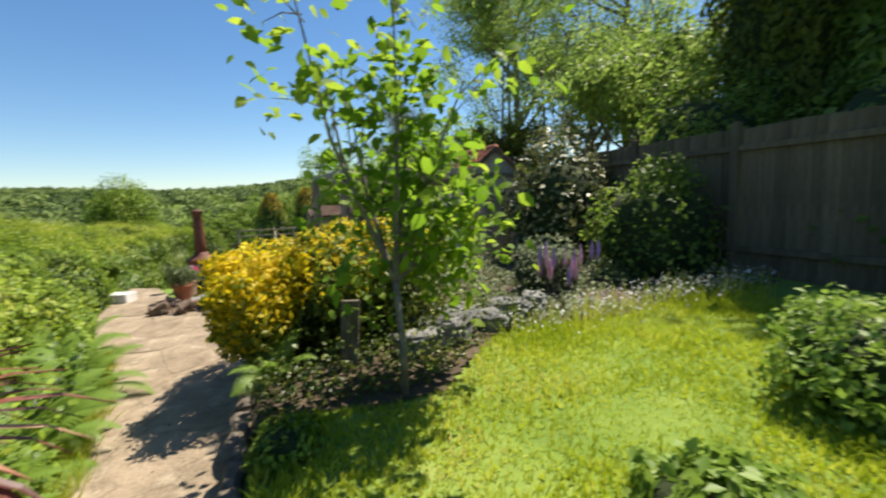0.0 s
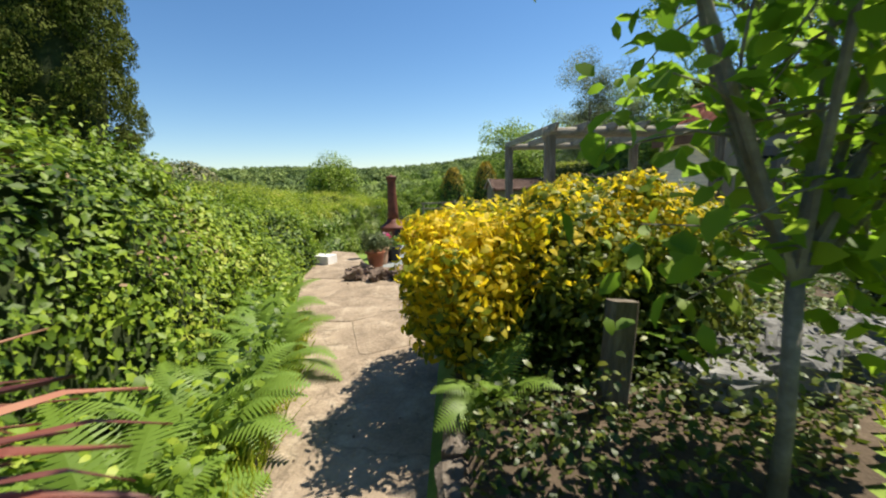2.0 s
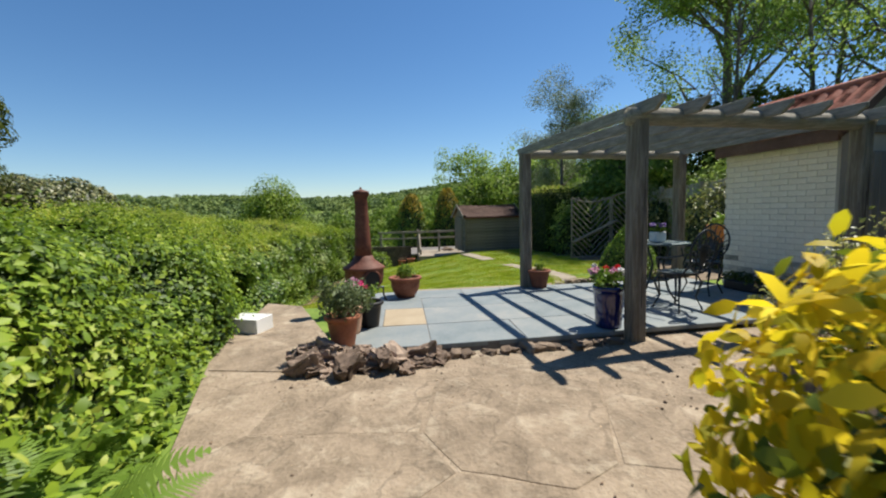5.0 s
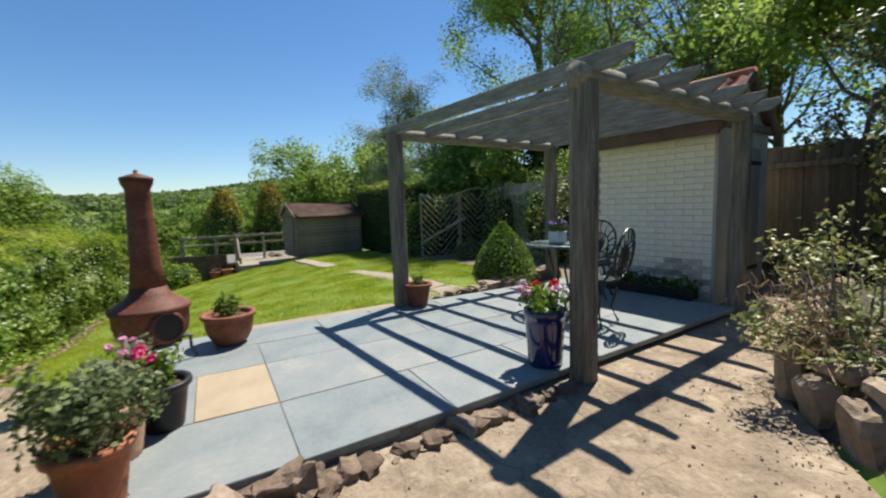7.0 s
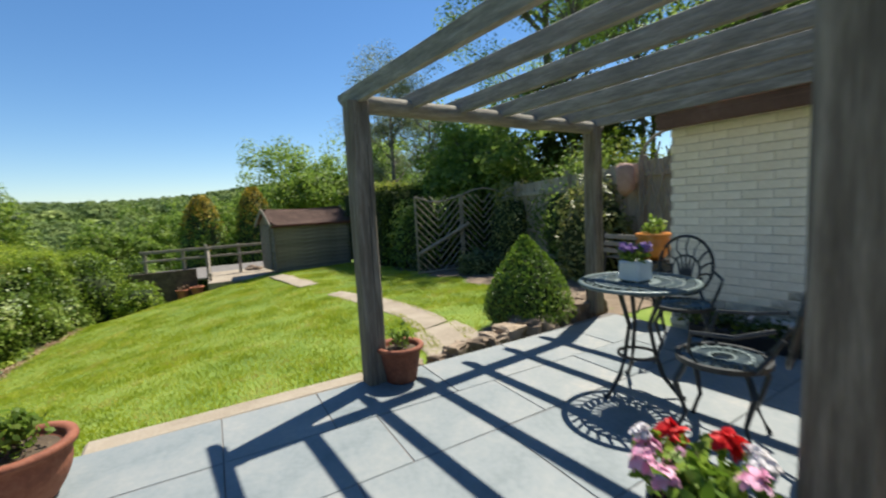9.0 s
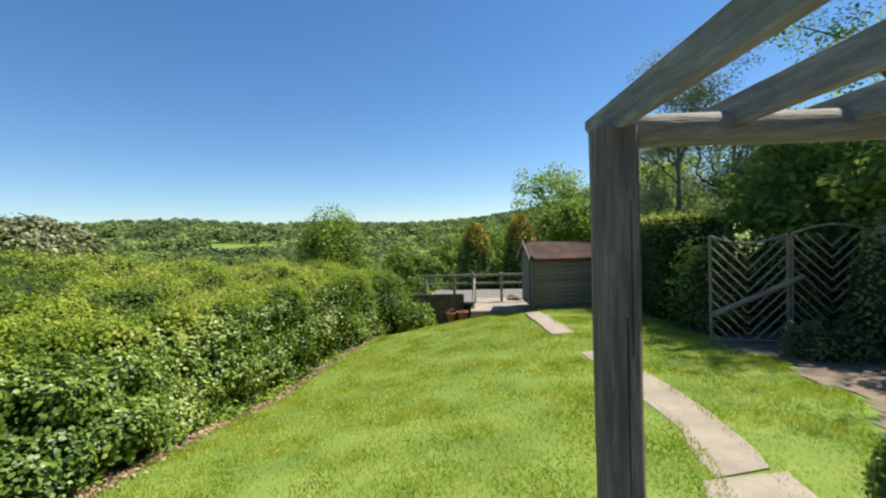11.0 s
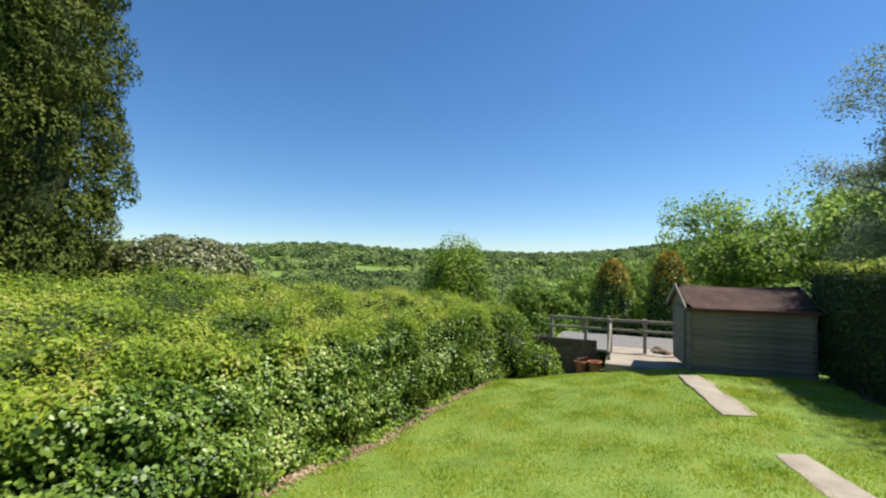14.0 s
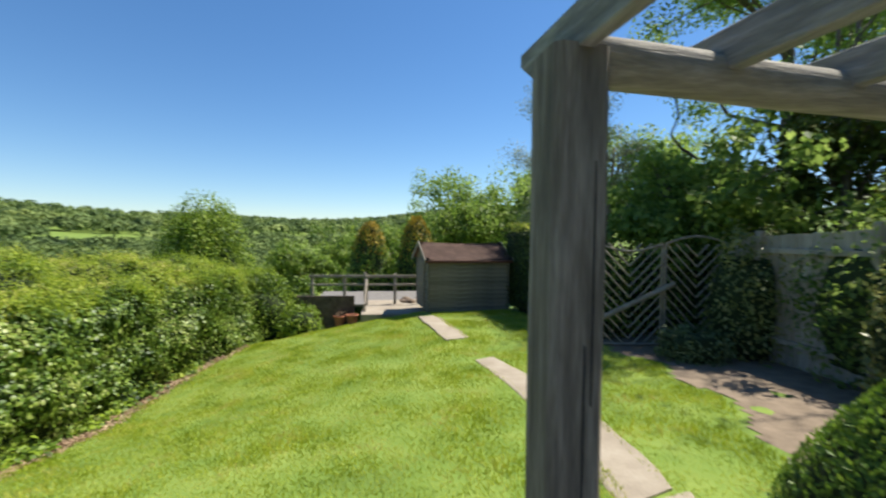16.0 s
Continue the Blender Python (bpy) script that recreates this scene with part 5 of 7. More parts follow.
def branch_tree(root, base, trunk_h, r0, limbs, rng, material, o, limb_len, up=0.6, twigs=3):
    """A tapered trunk with limbs and twigs; returns the twig ends."""
    ends = []
    b = np.array(base)
    top = b + np.array([rng.normal(0, 0.03) * trunk_h, rng.normal(0, 0.03) * trunk_h, trunk_h])
    part("trunk", tube([tuple(b - o), tuple((b + top) / 2 + rng.normal(0, 0.02, 3) * trunk_h - o), tuple(top - o)], [r0, r0 * 0.75, r0 * 0.4], 9), material, root, "", True)
    bm = bmesh.new()
    for k in range(limbs):
        s = b + (top - b) * rng.uniform(0.35, 1.0)
        az = k * 2.4 + rng.normal(0, 0.3)
        d = np.array([math.cos(az), math.sin(az), up * rng.uniform(0.6, 1.6)])
        d /= np.linalg.norm(d)
        L = limb_len * rng.uniform(0.6, 1.1)
        m = s + d * L * 0.5 + rng.normal(0, 0.06, 3) * L
        e = s + d * L + np.array([0, 0, 0.15 * L])
        tube([tuple(s - o), tuple(m - o), tuple(e - o)], [r0 * 0.42, r0 * 0.26, r0 * 0.1], 6, bm)
        ends.append(e)
        for j in range(twigs):
            s2 = s + (e - s) * rng.uniform(0.35, 1)
            e2 = s2 + (d + rng.normal(0, 0.6, 3)) * L * rng.uniform(0.3, 0.55)
            tube([tuple(s2 - o), tuple((s2 + e2) / 2 + rng.normal(0, 0.03, 3) * L - o), tuple(e2 - o)], [r0 * 0.16, r0 * 0.1, r0 * 0.04], 4, bm)
            ends.append(e2)
    part("crown_frame", bm, material, root)
    return ends


def build_young_tree():
    rng = np.random.default_rng(52)
    base = (1.21, 3.42, 0.24)
    o = np.array(base)
    root = thing("young_tree", "young broad-leaved tree with a pale slender trunk", "tree", base)
    part("trunk", tube([(0, 0, -0.02), (0.0, -0.01, 0.35), (-0.03, -0.03, 0.8)], [0.03, 0.024, 0.024], 10), "palebark", root, "slender pale trunk", True)
    ends = []
    bm = bmesh.new()
    fork = np.array([-0.03, -0.03, 0.78])
    for k, (dx, dy, dz) in enumerate(((-0.35, 0.1, 1.3), (0.3, 0.1, 1.0), (0.05, -0.1, 1.75), (0.6, 0.25, 0.75), (-0.15, 0.35, 1.1), (0.5, -0.05, 1.25), (0.6, 0.2, 0.4), (0.25, 0.2, 0.25), (0.4, 0.4, 0.15), (0.25, -0.1, 0.75), (-0.5, 0.0, 1.75), (0.15, 0.2, 1.5))):
        e = fork + np.array([dx, dy, dz])
        m = fork + np.array([dx, dy, dz]) * 0.5 + np.array([dx * 0.15, dy * 0.15, 0.05]) + rng.normal(0, 0.03, 3)
        tube([tuple(fork), tuple(m), tuple(e)], [0.018, 0.011, 0.004], 6, bm)
        for j in range(7):
            s = fork + (e - fork) * rng.uniform(0.3, 1.0)
            e2 = s + rng.normal(0, 0.2, 3) + np.array([dx * 0.15, dy * 0.15, 0.08])
            tube([tuple(s), tuple((s + e2) / 2 + np.array([0, 0, 0.03])), tuple(e2)], [0.005, 0.004, 0.002], 4, bm)
            ends.append(e2)
        ends.append(e)
    part("crown_frame", bm, "palebark", root)
    P = []
    for e in ends:
        k = rng.integers(13, 22)
        P.append(e + rng.normal(0, 0.11, (k, 3)) - np.array([0, 0, 0.05]))
    P = np.concatenate(P)
    P[:, 2] = np.maximum(P[:, 2], 0.45)
    n = len(P)
    part("crown", leaves("crown", P, np.tile([0.1, 0, 0.9], (n, 1)), rng.uniform(0.065, 0.13, n), "ovate", 0.6, 1.3, rng, 1.05), "figleaf", root, "broad drooping pointed leaves")


def build_dome(name, label, loc, r, h, n, size, material, seed, lumps=14, category="shrub"):
    """A dense shrub of many clumps with an uneven outline."""
    rng = np.random.default_rng(seed)
    root = thing(name, label, category, loc)
    bl = [((0, 0, h * 0.32), (r * 0.92, r * 0.92, h * 0.6)), ((0, 0, h * 0.15), (r, r, h * 0.3))]
    for k in range(lumps):
        u = rng.normal(0, 1, 3)
        u /= np.linalg.norm(u)
        u[2] = abs(u[2])
        bl.append((tuple(np.array([0, 0, h * 0.3]) + u * np.array([r * 0.8, r * 0.8, h * 0.55])), (r * 0.33, r * 0.33, h * 0.2)))
    p, u = blobs_points(n, bl, rng, 0.3)
    p[:, 2] = np.maximum(p[:, 2], 0.02)
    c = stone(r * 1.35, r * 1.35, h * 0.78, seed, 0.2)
    part("interior", c, "core", root, "twiggy interior shell with shade put into its colour", True)
    part("foliage", leaves("foliage", p, u + np.array([0, 0, 0.3]), size * rng.uniform(0.6, 1.3, n), "diamond", 0.5, 0.1, rng), material, root)
    return root


def build_cone(name, label, loc, r, h, n, size, material, seed, category="conifer", tip=0.06, power=0.75, ragged=0.08):
    """A conical evergreen: trunk, dark inside and sprays that stand up and out."""
    rng = np.random.default_rng(seed)
    root = thing(name, label, category, loc)
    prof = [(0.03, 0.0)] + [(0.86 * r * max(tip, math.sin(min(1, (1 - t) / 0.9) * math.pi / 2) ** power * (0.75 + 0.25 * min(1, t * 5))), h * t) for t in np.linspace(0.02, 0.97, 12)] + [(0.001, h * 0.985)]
    part("interior", lathe(prof, 22, wob=0.18), "core", root, "interior shell coloured near-black for shade", True)
    t = rng.random(n) ** 1.15
    a = rng.uniform(0, 2 * math.pi, n)
    rr = r * np.maximum(tip, np.sin(np.clip((1 - t) / 0.9, 0, 1) * math.pi / 2) ** power * (0.75 + 0.25 * np.clip(t * 5, 0, 1)))
    lump = np.array([noise.noise(Vector((math.cos(b) * 2.2 * r, math.sin(b) * 2.2 * r, s * h * 1.3 + seed))) for b, s in zip(a, t)])
    rr = rr * (1 + 2.2 * ragged * lump) * (1 - 0.16 * rng.random(n) ** 2)
    p = np.stack([rr * np.cos(a), rr * np.sin(a), t * h], -1)
    u = np.stack([np.cos(a), np.sin(a), 0.35 + 0 * a], -1)
    al = np.stack([np.cos(a) * 0.6, np.sin(a) * 0.6, 1.0 + 0 * a], -1)
    gold = material == "goldcon"
    tip_part = (t > 0.76 + 0.12 * rng.normal(0, 1, n)) if gold else np.ones(n, bool)
    for sel, m, nm in ((tip_part, material, "foliage"), (~tip_part, "box", "lower_foliage")):
        if sel.any():
            part(nm, leaves(nm, p[sel], u[sel], size * rng.uniform(0.6, 1.4, sel.sum()), "diamond", 0.45, 0, rng, 0.8, al[sel]), m, root)
    return root


def build_tree(name, label, loc, h, spread, n, size, material, seed, bare=0.3, limbs=9, trunk=0.3, barkm="bark", clump=0.5, category="tree"):
    rng = np.random.default_rng(seed)
    o = np.array(loc)
    root = thing(name, label, category, loc)
    ends = branch_tree(root, loc, h * 0.72, trunk, limbs, rng, barkm, o, spread * 0.9, 0.9, 4)
    ends = np.array([e for e in ends if e[2] > loc[2] + h * bare] + [o + np.array([rng.normal(0, spread * 0.3), rng.normal(0, spread * 0.3), h * rng.uniform(0.6, 0.97)]) for _ in range(limbs)])
    pick = rng.integers(0, len(ends), n)
    g = rng.normal(0, 1, (n, 3))
    g /= np.linalg.norm(g, axis=1, keepdims=True)
    rad = rng.uniform(0.55, 1.0, len(ends))[pick] * rng.random(n) ** 0.5
    q = ends[pick] + g * (spread * clump * 0.62 * rad)[:, None] * np.array([1, 1, 0.75])
    q[:, 2] = np.maximum(q[:, 2], loc[2] + 0.1)
    part("crown", leaves("crown", q - o, g + np.array([0, 0, 0.4]), size * rng.uniform(0.55, 1.35, n), "diamond", 0.6, 0.1, rng), material, root)
    return root


def build_cypress():
    """A tall cypress: many upright rounded sprays over a dark inside."""
    rng = np.random.default_rng(71)
    z = float(height(-11.6, 14.8)) - 0.1
    root = thing("cypress", "tall dark green cypress with lumpy sides", "conifer", (-11.6, 14.8, z))
    h, r = 15.0, 2.35
    wide = lambda t: r * np.maximum(0.2, np.sin(np.clip((1 - t) / 0.9, 0, 1) * math.pi / 2) ** 0.5) * np.interp(t, [0, 0.2, 0.28, 0.45, 1], [0.6, 0.66, 0.72, 1.0, 1.0])
    prof = [(0.1, 0.0)] + [(0.62 * float(wide(t)), h * t) for t in np.linspace(0.03, 0.97, 14)] + [(0.001, h * 0.985)]
    part("interior", lathe(prof, 24, wob=0.3), "core", root, "interior shell coloured near-black for shade", True)
    m = 330
    t = (np.arange(m) + rng.random(m)) / m
    a = np.arange(m) * 2.39996 + rng.normal(0, 0.25, m)
    w = wide(t) * rng.uniform(0.7, 0.95, m)
    s = rng.uniform(0.42, 0.75, m)
    bl = []
    for i in range(m):
        c = np.array([w[i] * math.cos(a[i]), w[i] * math.sin(a[i]), t[i] * h])
        bl.append((tuple(c), (s[i] * 0.85, s[i] * 0.85, s[i])))
        for j in range(5):
            g = rng.normal(0, 1, 3) + np.array([math.cos(a[i]), math.sin(a[i]), 0.7])
            g /= np.linalg.norm(g)
            k = s[i] * rng.uniform(0.25, 0.4)
            bl.append((tuple(c + g * s[i] * 0.8), (k, k, k * 1.25)))
    p, u = blobs_points(260000, bl, rng, 0.2)
    keep = (p[:, :2] * u[:, :2]).sum(1) > -0.3
    p, u = p[keep], u[keep]
    part("foliage", leaves("foliage", p, u + np.array([0, 0, 0.25]), rng.uniform(0.06, 0.13, len(p)), "diamond", 0.18, 0, rng, 0.8, u * 0.7 + np.array([0, 0, 0.8])), "conifer", root)


def build_laurel():
    rng = np.random.default_rng(72)
    x, y = -11.2, 18.5
    z = float(height(x, y))
    root = thing("laurel", "broad clipped laurel dome with pale new leaves", "shrub", (x, y, z))
    part("trunk", tube([(0, 0, -0.05), (0.1, 0, 1.0 - z), (0, 0, 1.9 - z)], [0.14, 0.1, 0.06], 8), "bark", root)
    c = 1.45 - z
    core = stone(2.9, 2.9, 1.3, 72, 0.15)
    core.transform(Matrix.Translation((0, 0, c - 0.8)))
    part("interior", core, "core", root, "interior shell coloured near-black for shade", True)
    bl = [((0, 0, c), (1.9, 1.9, 1.05)), ((0, 0, c + 0.1), (1.7, 1.7, 0.9))]
    for k in range(30):
        u = rng.normal(0, 1, 3)
        u /= np.linalg.norm(u)
        bl.append(((u[0] * 1.75, u[1] * 1.75, c + u[2] * 0.85), (0.45, 0.45, 0.35)))
    p, u = blobs_points(30000, bl, rng, 0.2)
    part("foliage", leaves("foliage", p, u + np.array([0, 0, 0.3]), 0.12 * rng.uniform(0.6, 1.3, len(p)), "ovate", 0.35, 0.1, rng), "laurel", root)


def build_planting():
    build_hedge("hedge", -3.0, 11.4, 135000, 0.06, "hedge", "tall bright green mixed hedge beside the path", 61)
    build_hedge("ivy_hedge", 11.2, 24.6, 250000, 0.064, "hedgetop", "broad glossy ivy-covered hedge sloping beside the lawn", 62, 0.46, True)
    build_border()
    build_cordyline()
    build_golden_shrub()
    build_young_tree()
    build_cypress()
    build_laurel()
    build_cone("topiary", "clipped conical box bush beside the patio", (3.42, 11.98, -0.12), 0.5, 1.0, 9500, 0.036, "box", 73, "topiary", 0.08, 0.85, 0.1)
    for x, y, h, w, s in ((0.11, 30.0, 4.6, 1.15, 81), (2.25, 30.0, 5.0, 1.1, 82)):
        build_cone("golden_conifer", "dense conifer with orange-gold tips", (x, y, 2.2 - h), w, h + (0.3 if x > 1 else 0), 8000, 0.12, "goldcon", s, "conifer", 0.2, 0.45, 0.08)
    z = float(height(-9.7, 36.4))
    build_dome("field_tree", "round bright green tree below the hedge", (-9.7, 36.4, z - 0.1), 2.9, 3.9 - z, 40000, 0.16, "hedge", 91, 34, "tree")


# ---- fences, shed and the far end ----
def build_shed():
    root = thing("garden_shed", "small grey timber shed with a brown felt roof", "shed", (2.0, 21.46, -0.44), 7)
    W, D, H, R = 2.3, 1.75, 1.42, 0.44
    z0 = 0.0
    part("frame", box(W - 0.05, D - 0.05, H, (W / 2, D / 2, 0.0), 0.0), "shedwood", root)
    n = 12
    bh = H / n
    def cladding(length, m):
        bd = bmesh.new()
        prof = [(0.0, 0.0), (-0.02, 0.0), (-0.008, bh + 0.006), (0.0, bh + 0.006)]
        a = [bd.verts.new((0, y, z)) for y, z in prof]
        b = [bd.verts.new((length, y, z)) for y, z in prof]
        bd.faces.new(a)
        bd.faces.new(b[::-1])
        for i in range(4):
            bd.faces.new((a[i], b[i], b[(i + 1) % 4], a[(i + 1) % 4]))
        bmesh.ops.recalc_face_normals(bd, faces=bd.faces)
        me = bpy.data.meshes.new("cladding_board")
        bd.to_mesh(me)
        bd.free()
        return me
    front, side = cladding(W, 0), cladding(D, 0)
    for i in range(n):
        part("cladding_board", front, "shedwood", root).matrix_basis = pose(0, 0.022, i * bh)
        part("cladding_board", side, "shedwood", root).matrix_basis = pose(0.022, D, i * bh, 0, 0, -90)
    for x in (0.0, W):
        part("corner_post", box(0.06, 0.06, H, (x, 0.0, 0), 0.006), "oldwood", root)
    for xs in ((0.0, 0.03), (W - 0.03, W)):
        g = bmesh.new()
        f = None
        for xx in xs:
            v = [g.verts.new((xx, y, z)) for y, z in ((0, H), (D, H), (D / 2, H + R - 0.02))]
            g.faces.new(v)
            if f:
                for i in range(3):
                    g.faces.new((f[i], f[(i + 1) % 3], v[(i + 1) % 3], v[i]))
            f = v
        bmesh.ops.recalc_face_normals(g, faces=g.faces)
        part("gable", g, "shedwood", root)
    ang = math.degrees(math.atan2(R, D / 2))
    sl = math.hypot(D / 2 + 0.1, R * (D / 2 + 0.1) / (D / 2))
    for s in (0, 1):
        rb = bmesh.new()
        nx = 14
        rows = []
        for j in range(5):
            row = []
            for i in range(nx + 1):
                x = -0.1 + (W + 0.2) * i / nx
                sag = 0.05 * math.sin(math.pi * i / nx) * (0.4 + 0.6 * j / 4) + 0.012 * noise.noise(Vector((x * 2, j, s)))
                row.append(rb.verts.new((x, sl * j / 4, 0.03 - sag)))
            rows.append(row)
        for j in range(4):
            for i in range(nx):
                rb.faces.new((rows[j][i], rows[j][i + 1], rows[j + 1][i + 1], rows[j + 1][i]))
        bmesh.ops.solidify(rb, geom=rb.faces[:], thickness=0.03)
        ob = part("roof_slope", rb, "felt", root, "sagging brown roofing felt", True)
        ez = H - 0.1 * R / (D / 2)
        ob.matrix_basis = pose(0, -0.1, ez, ang, 0, 0) if s == 0 else pose(W, D + 0.1, ez, 0, 0, 180) @ pose(0, 0, 0, ang, 0, 0)
    for xx in (-0.115, W + 0.115):
        for s in (0, 1):
            bb = box(0.025, sl + 0.03, 0.1, (0, sl / 2, -0.05), 0.004)
            ob = part("bargeboard", bb, "trellis", root, "pale bargeboard")
            ob.matrix_basis = pose(xx, -0.1, ez, ang, 0, 0) if s == 0 else pose(xx, D + 0.1, ez, 0, 0, 180) @ pose(0, 0, 0, ang, 0, 0)
    part("fascia", box(W + 0.2, 0.03, 0.07, (W / 2, -0.1, H - 0.1), 0.004), "redbrick", root, "dark red fascia board")
    part("door", box(0.03, 0.75, 1.3, (-0.012, 0.85, 0.05), 0.005), "shedwood", root, "plank shed door")


def build_far_end():
    zt = -0.72
    base = part("concrete_pad", box(1.95, 2.7, 0.42, (1.15, 23.45, zt - 0.3), 0.015), "concrete")
    tagged(base, "pale concrete pad beside the shed", "concrete pad", kind="structure")
    road = part("road", box(5.4, 3.6, 0.1, (0.9, 27.0, -1.0), 0.02), "gravel")
    road.matrix_basis = pose(0, 0, 0.1)
    tagged(road, "grey gravel lane beyond the garden rail", "lane", kind="structure")
    root = thing("rail_fence", "low weathered timber post-and-rail fence", "fence", (0.3, 23.9, zt))
    zb = float(height(-1.5, 23.9)) - zt
    for x, b, t in ((-1.75, zb, 1.0), (-0.75, zb + 0.1, 1.02), (-0.1, 0.0, 1.14), (0.85, 0.0, 1.1), (1.75, 0.0, 1.1)):
        part("post", box(0.09, 0.09, t - b, (x, 0, b), 0.01), "trellis", root)
    for z, h in ((0.98, 0.09), (0.72, 0.07)):
        part("rail", box(3.7, 0.04, h, (0.0, -0.055, z), 0.008), "trellis", root)
    zw = float(height(-1.0, 23.7))
    ob = part("retaining_wall", box(1.75, 0.14, -0.3 - zw, (-1.0, 23.72, zw), 0.012, wobble=0.01), "rock")
    tagged(ob, "low dark brown stone retaining wall below the rail", "wall")
    root = thing("ramp_rail", "short sloping timber handrail beside the pad", "fence", (0.25, 22.6, zt))
    for y, t in ((0.0, 0.35), (1.15, 1.05)):
        part("post", box(0.08, 0.08, t, (0, y, 0), 0.01), "trellis", root)
    part("rail", tube([(0, -0.05, 0.2), (0, 1.2, 0.98)], 0.035, 6), "trellis", root)
    rng = np.random.default_rng(15)
    for k in range(8):
        x, y = 1.2 + rng.uniform(0, 0.8), 24.1 + rng.uniform(0, 0.5)
        s = rng.uniform(0.2, 0.42)
        ob = part("rubble_stone", stone(s, s * 0.8, s * 0.8, 200 + k), "rock", None, "", True)
        ob.matrix_basis = pose(x, y, zt - 0.02, 0, 0, rng.uniform(0, 360))
        tagged(ob, "pale rubble stone heaped beyond the pad", "stone", "rubble by the shed")
    potted("flower_pot", "terracotta pot at the foot of the rail fence", (-0.55, 23.5, float(height(-0.55, 23.5))), 0.16, 0.34, "terracotta", "small plant", seed=23, tall=0.18, dens=120, leafmaterial="dead")
    potted("flower_pot", "terracotta pot on the pad by the rail", (-0.15, 23.3, float(height(-0.15, 23.3))), 0.17, 0.3, "terracotta", "", seed=24)


def strip_slab(name, ya, yb, width, label):
    bm = bmesh.new()
    n = 14
    prev = None
    for i in range(n + 1):
        y = ya + (yb - ya) * i / n
        x = float(np.interp(y, STRIP_Y, STRIP_X))
        w = width / 2 * (1 + 0.22 * noise.noise(Vector((y * 2, 0, 3)))) * float(np.interp(y, [15.2, 16.85, 16.9], [1, 0.68, 1]))
        z = float(height(x, y))
        row = [bm.verts.new((x + s * w, y + 0.08 * s, z + h)) for s, h in ((-1, -0.05), (-1, 0.008), (-0.94, 0.016), (0.94, 0.016), (1, 0.008), (1, -0.05))]
        if prev:
            for k in range(5):
                bm.faces.new((prev[k], row[k], row[k + 1], prev[k + 1]))
        else:
            bm.faces.new(row)
        prev = row
    bm.faces.new(prev[::-1])
    bmesh.ops.recalc_face_normals(bm, faces=bm.faces)
    ob = part(name, bm, "concrete")
    tagged(ob, label, "path", kind="structure")


def fence_run(name, label, a, b, h, seed, material="fencewood", panel=1.83, rise=0.0):
    """Close-board fence from a to b with posts, boards and rails."""
    rng = np.random.default_rng(seed)
    A, B = Vector(a), Vector(b)
    d = B - A
    L = d.length
    ang = math.degrees(math.atan2(d.y, d.x))
    z0 = float(height(A.x, A.y))
    root = thing(name, label, "fence", (A.x, A.y, z0), ang)
    bw = 0.135
    bd = box(bw + 0.02, 0.016, h, (0, 0, 0), 0.003)
    me = bpy.data.meshes.new("board")
    bd.to_mesh(me)
    bd.free()
    k = 0
    x = 0.0
    while x < L:
        q = A + d.normalized() * x
        z = float(height(q.x, q.y)) - z0
        if k % 13 == 0:
            part("post", box(0.1, 0.1, h + 0.12, (x, 0.05, z - 0.03), 0.01), material, root)
        ob = part("board", me, material, root)
        ob.matrix_basis = pose(x, (k % 2) * 0.012, z + rng.normal(0, 0.006), 0, rng.normal(0, 0.3), 0)
        x += bw
        k += 1
    x = 0.0
    while x < L:
        e = min(L, x + 13 * bw)
        q = A + d.normalized() * ((x + e) / 2)
        z = float(height(q.x, q.y)) - z0
        for zz in (0.3, h - 0.3):
            part("rail", box(e - x, 0.05, 0.08, ((x + e) / 2, 0.045, z + zz), 0.005), material, root)
        x = e


def trellis_panel(root, x0, w, h, wave, sx=1):
    fr = bmesh.new()
    n = 12
    top = [(x0 + w * i / n, 0, h + wave * math.sin(math.pi * i / n) * (1 if sx > 0 else -1)) for i in range(n + 1)]
    tube(top, 0.022, 5, fr)
    tube([(x0, 0, 0.0), (x0, 0, h)], 0.025, 4, fr)
    tube([(x0 + w, 0, 0.0), (x0 + w, 0, h)], 0.025, 4, fr)
    tube([(x0, 0, 0.05), (x0 + w, 0, 0.05)], 0.02, 4, fr)
    part("frame", fr, "trellis", root, "pale wavy-topped panel frame")
    c = x0 + w / 2
    for sgn in (-1, 1):
        for k in range(22):
            s = -0.32 + k * 0.1
            zs = h * s
            p = [(c, zs), (c + sgn * w / 2, zs + w / 2 * 1.05)]
            (xa, za), (xb, zb) = p
            if za < 0.05:
                f = (0.05 - za) / (zb - za)
                xa, za = xa + (xb - xa) * f, 0.05
            if zb > h:
                f = (h - za) / (zb - za)
                xb, zb = xa + (xb - xa) * f, h
            if zb <= za or abs(xb - xa) < 0.05:
                continue
            part("slat", tube([(xa, 0.012, za), (xb, 0.012, zb)], 0.016, 4), "trellis", root)


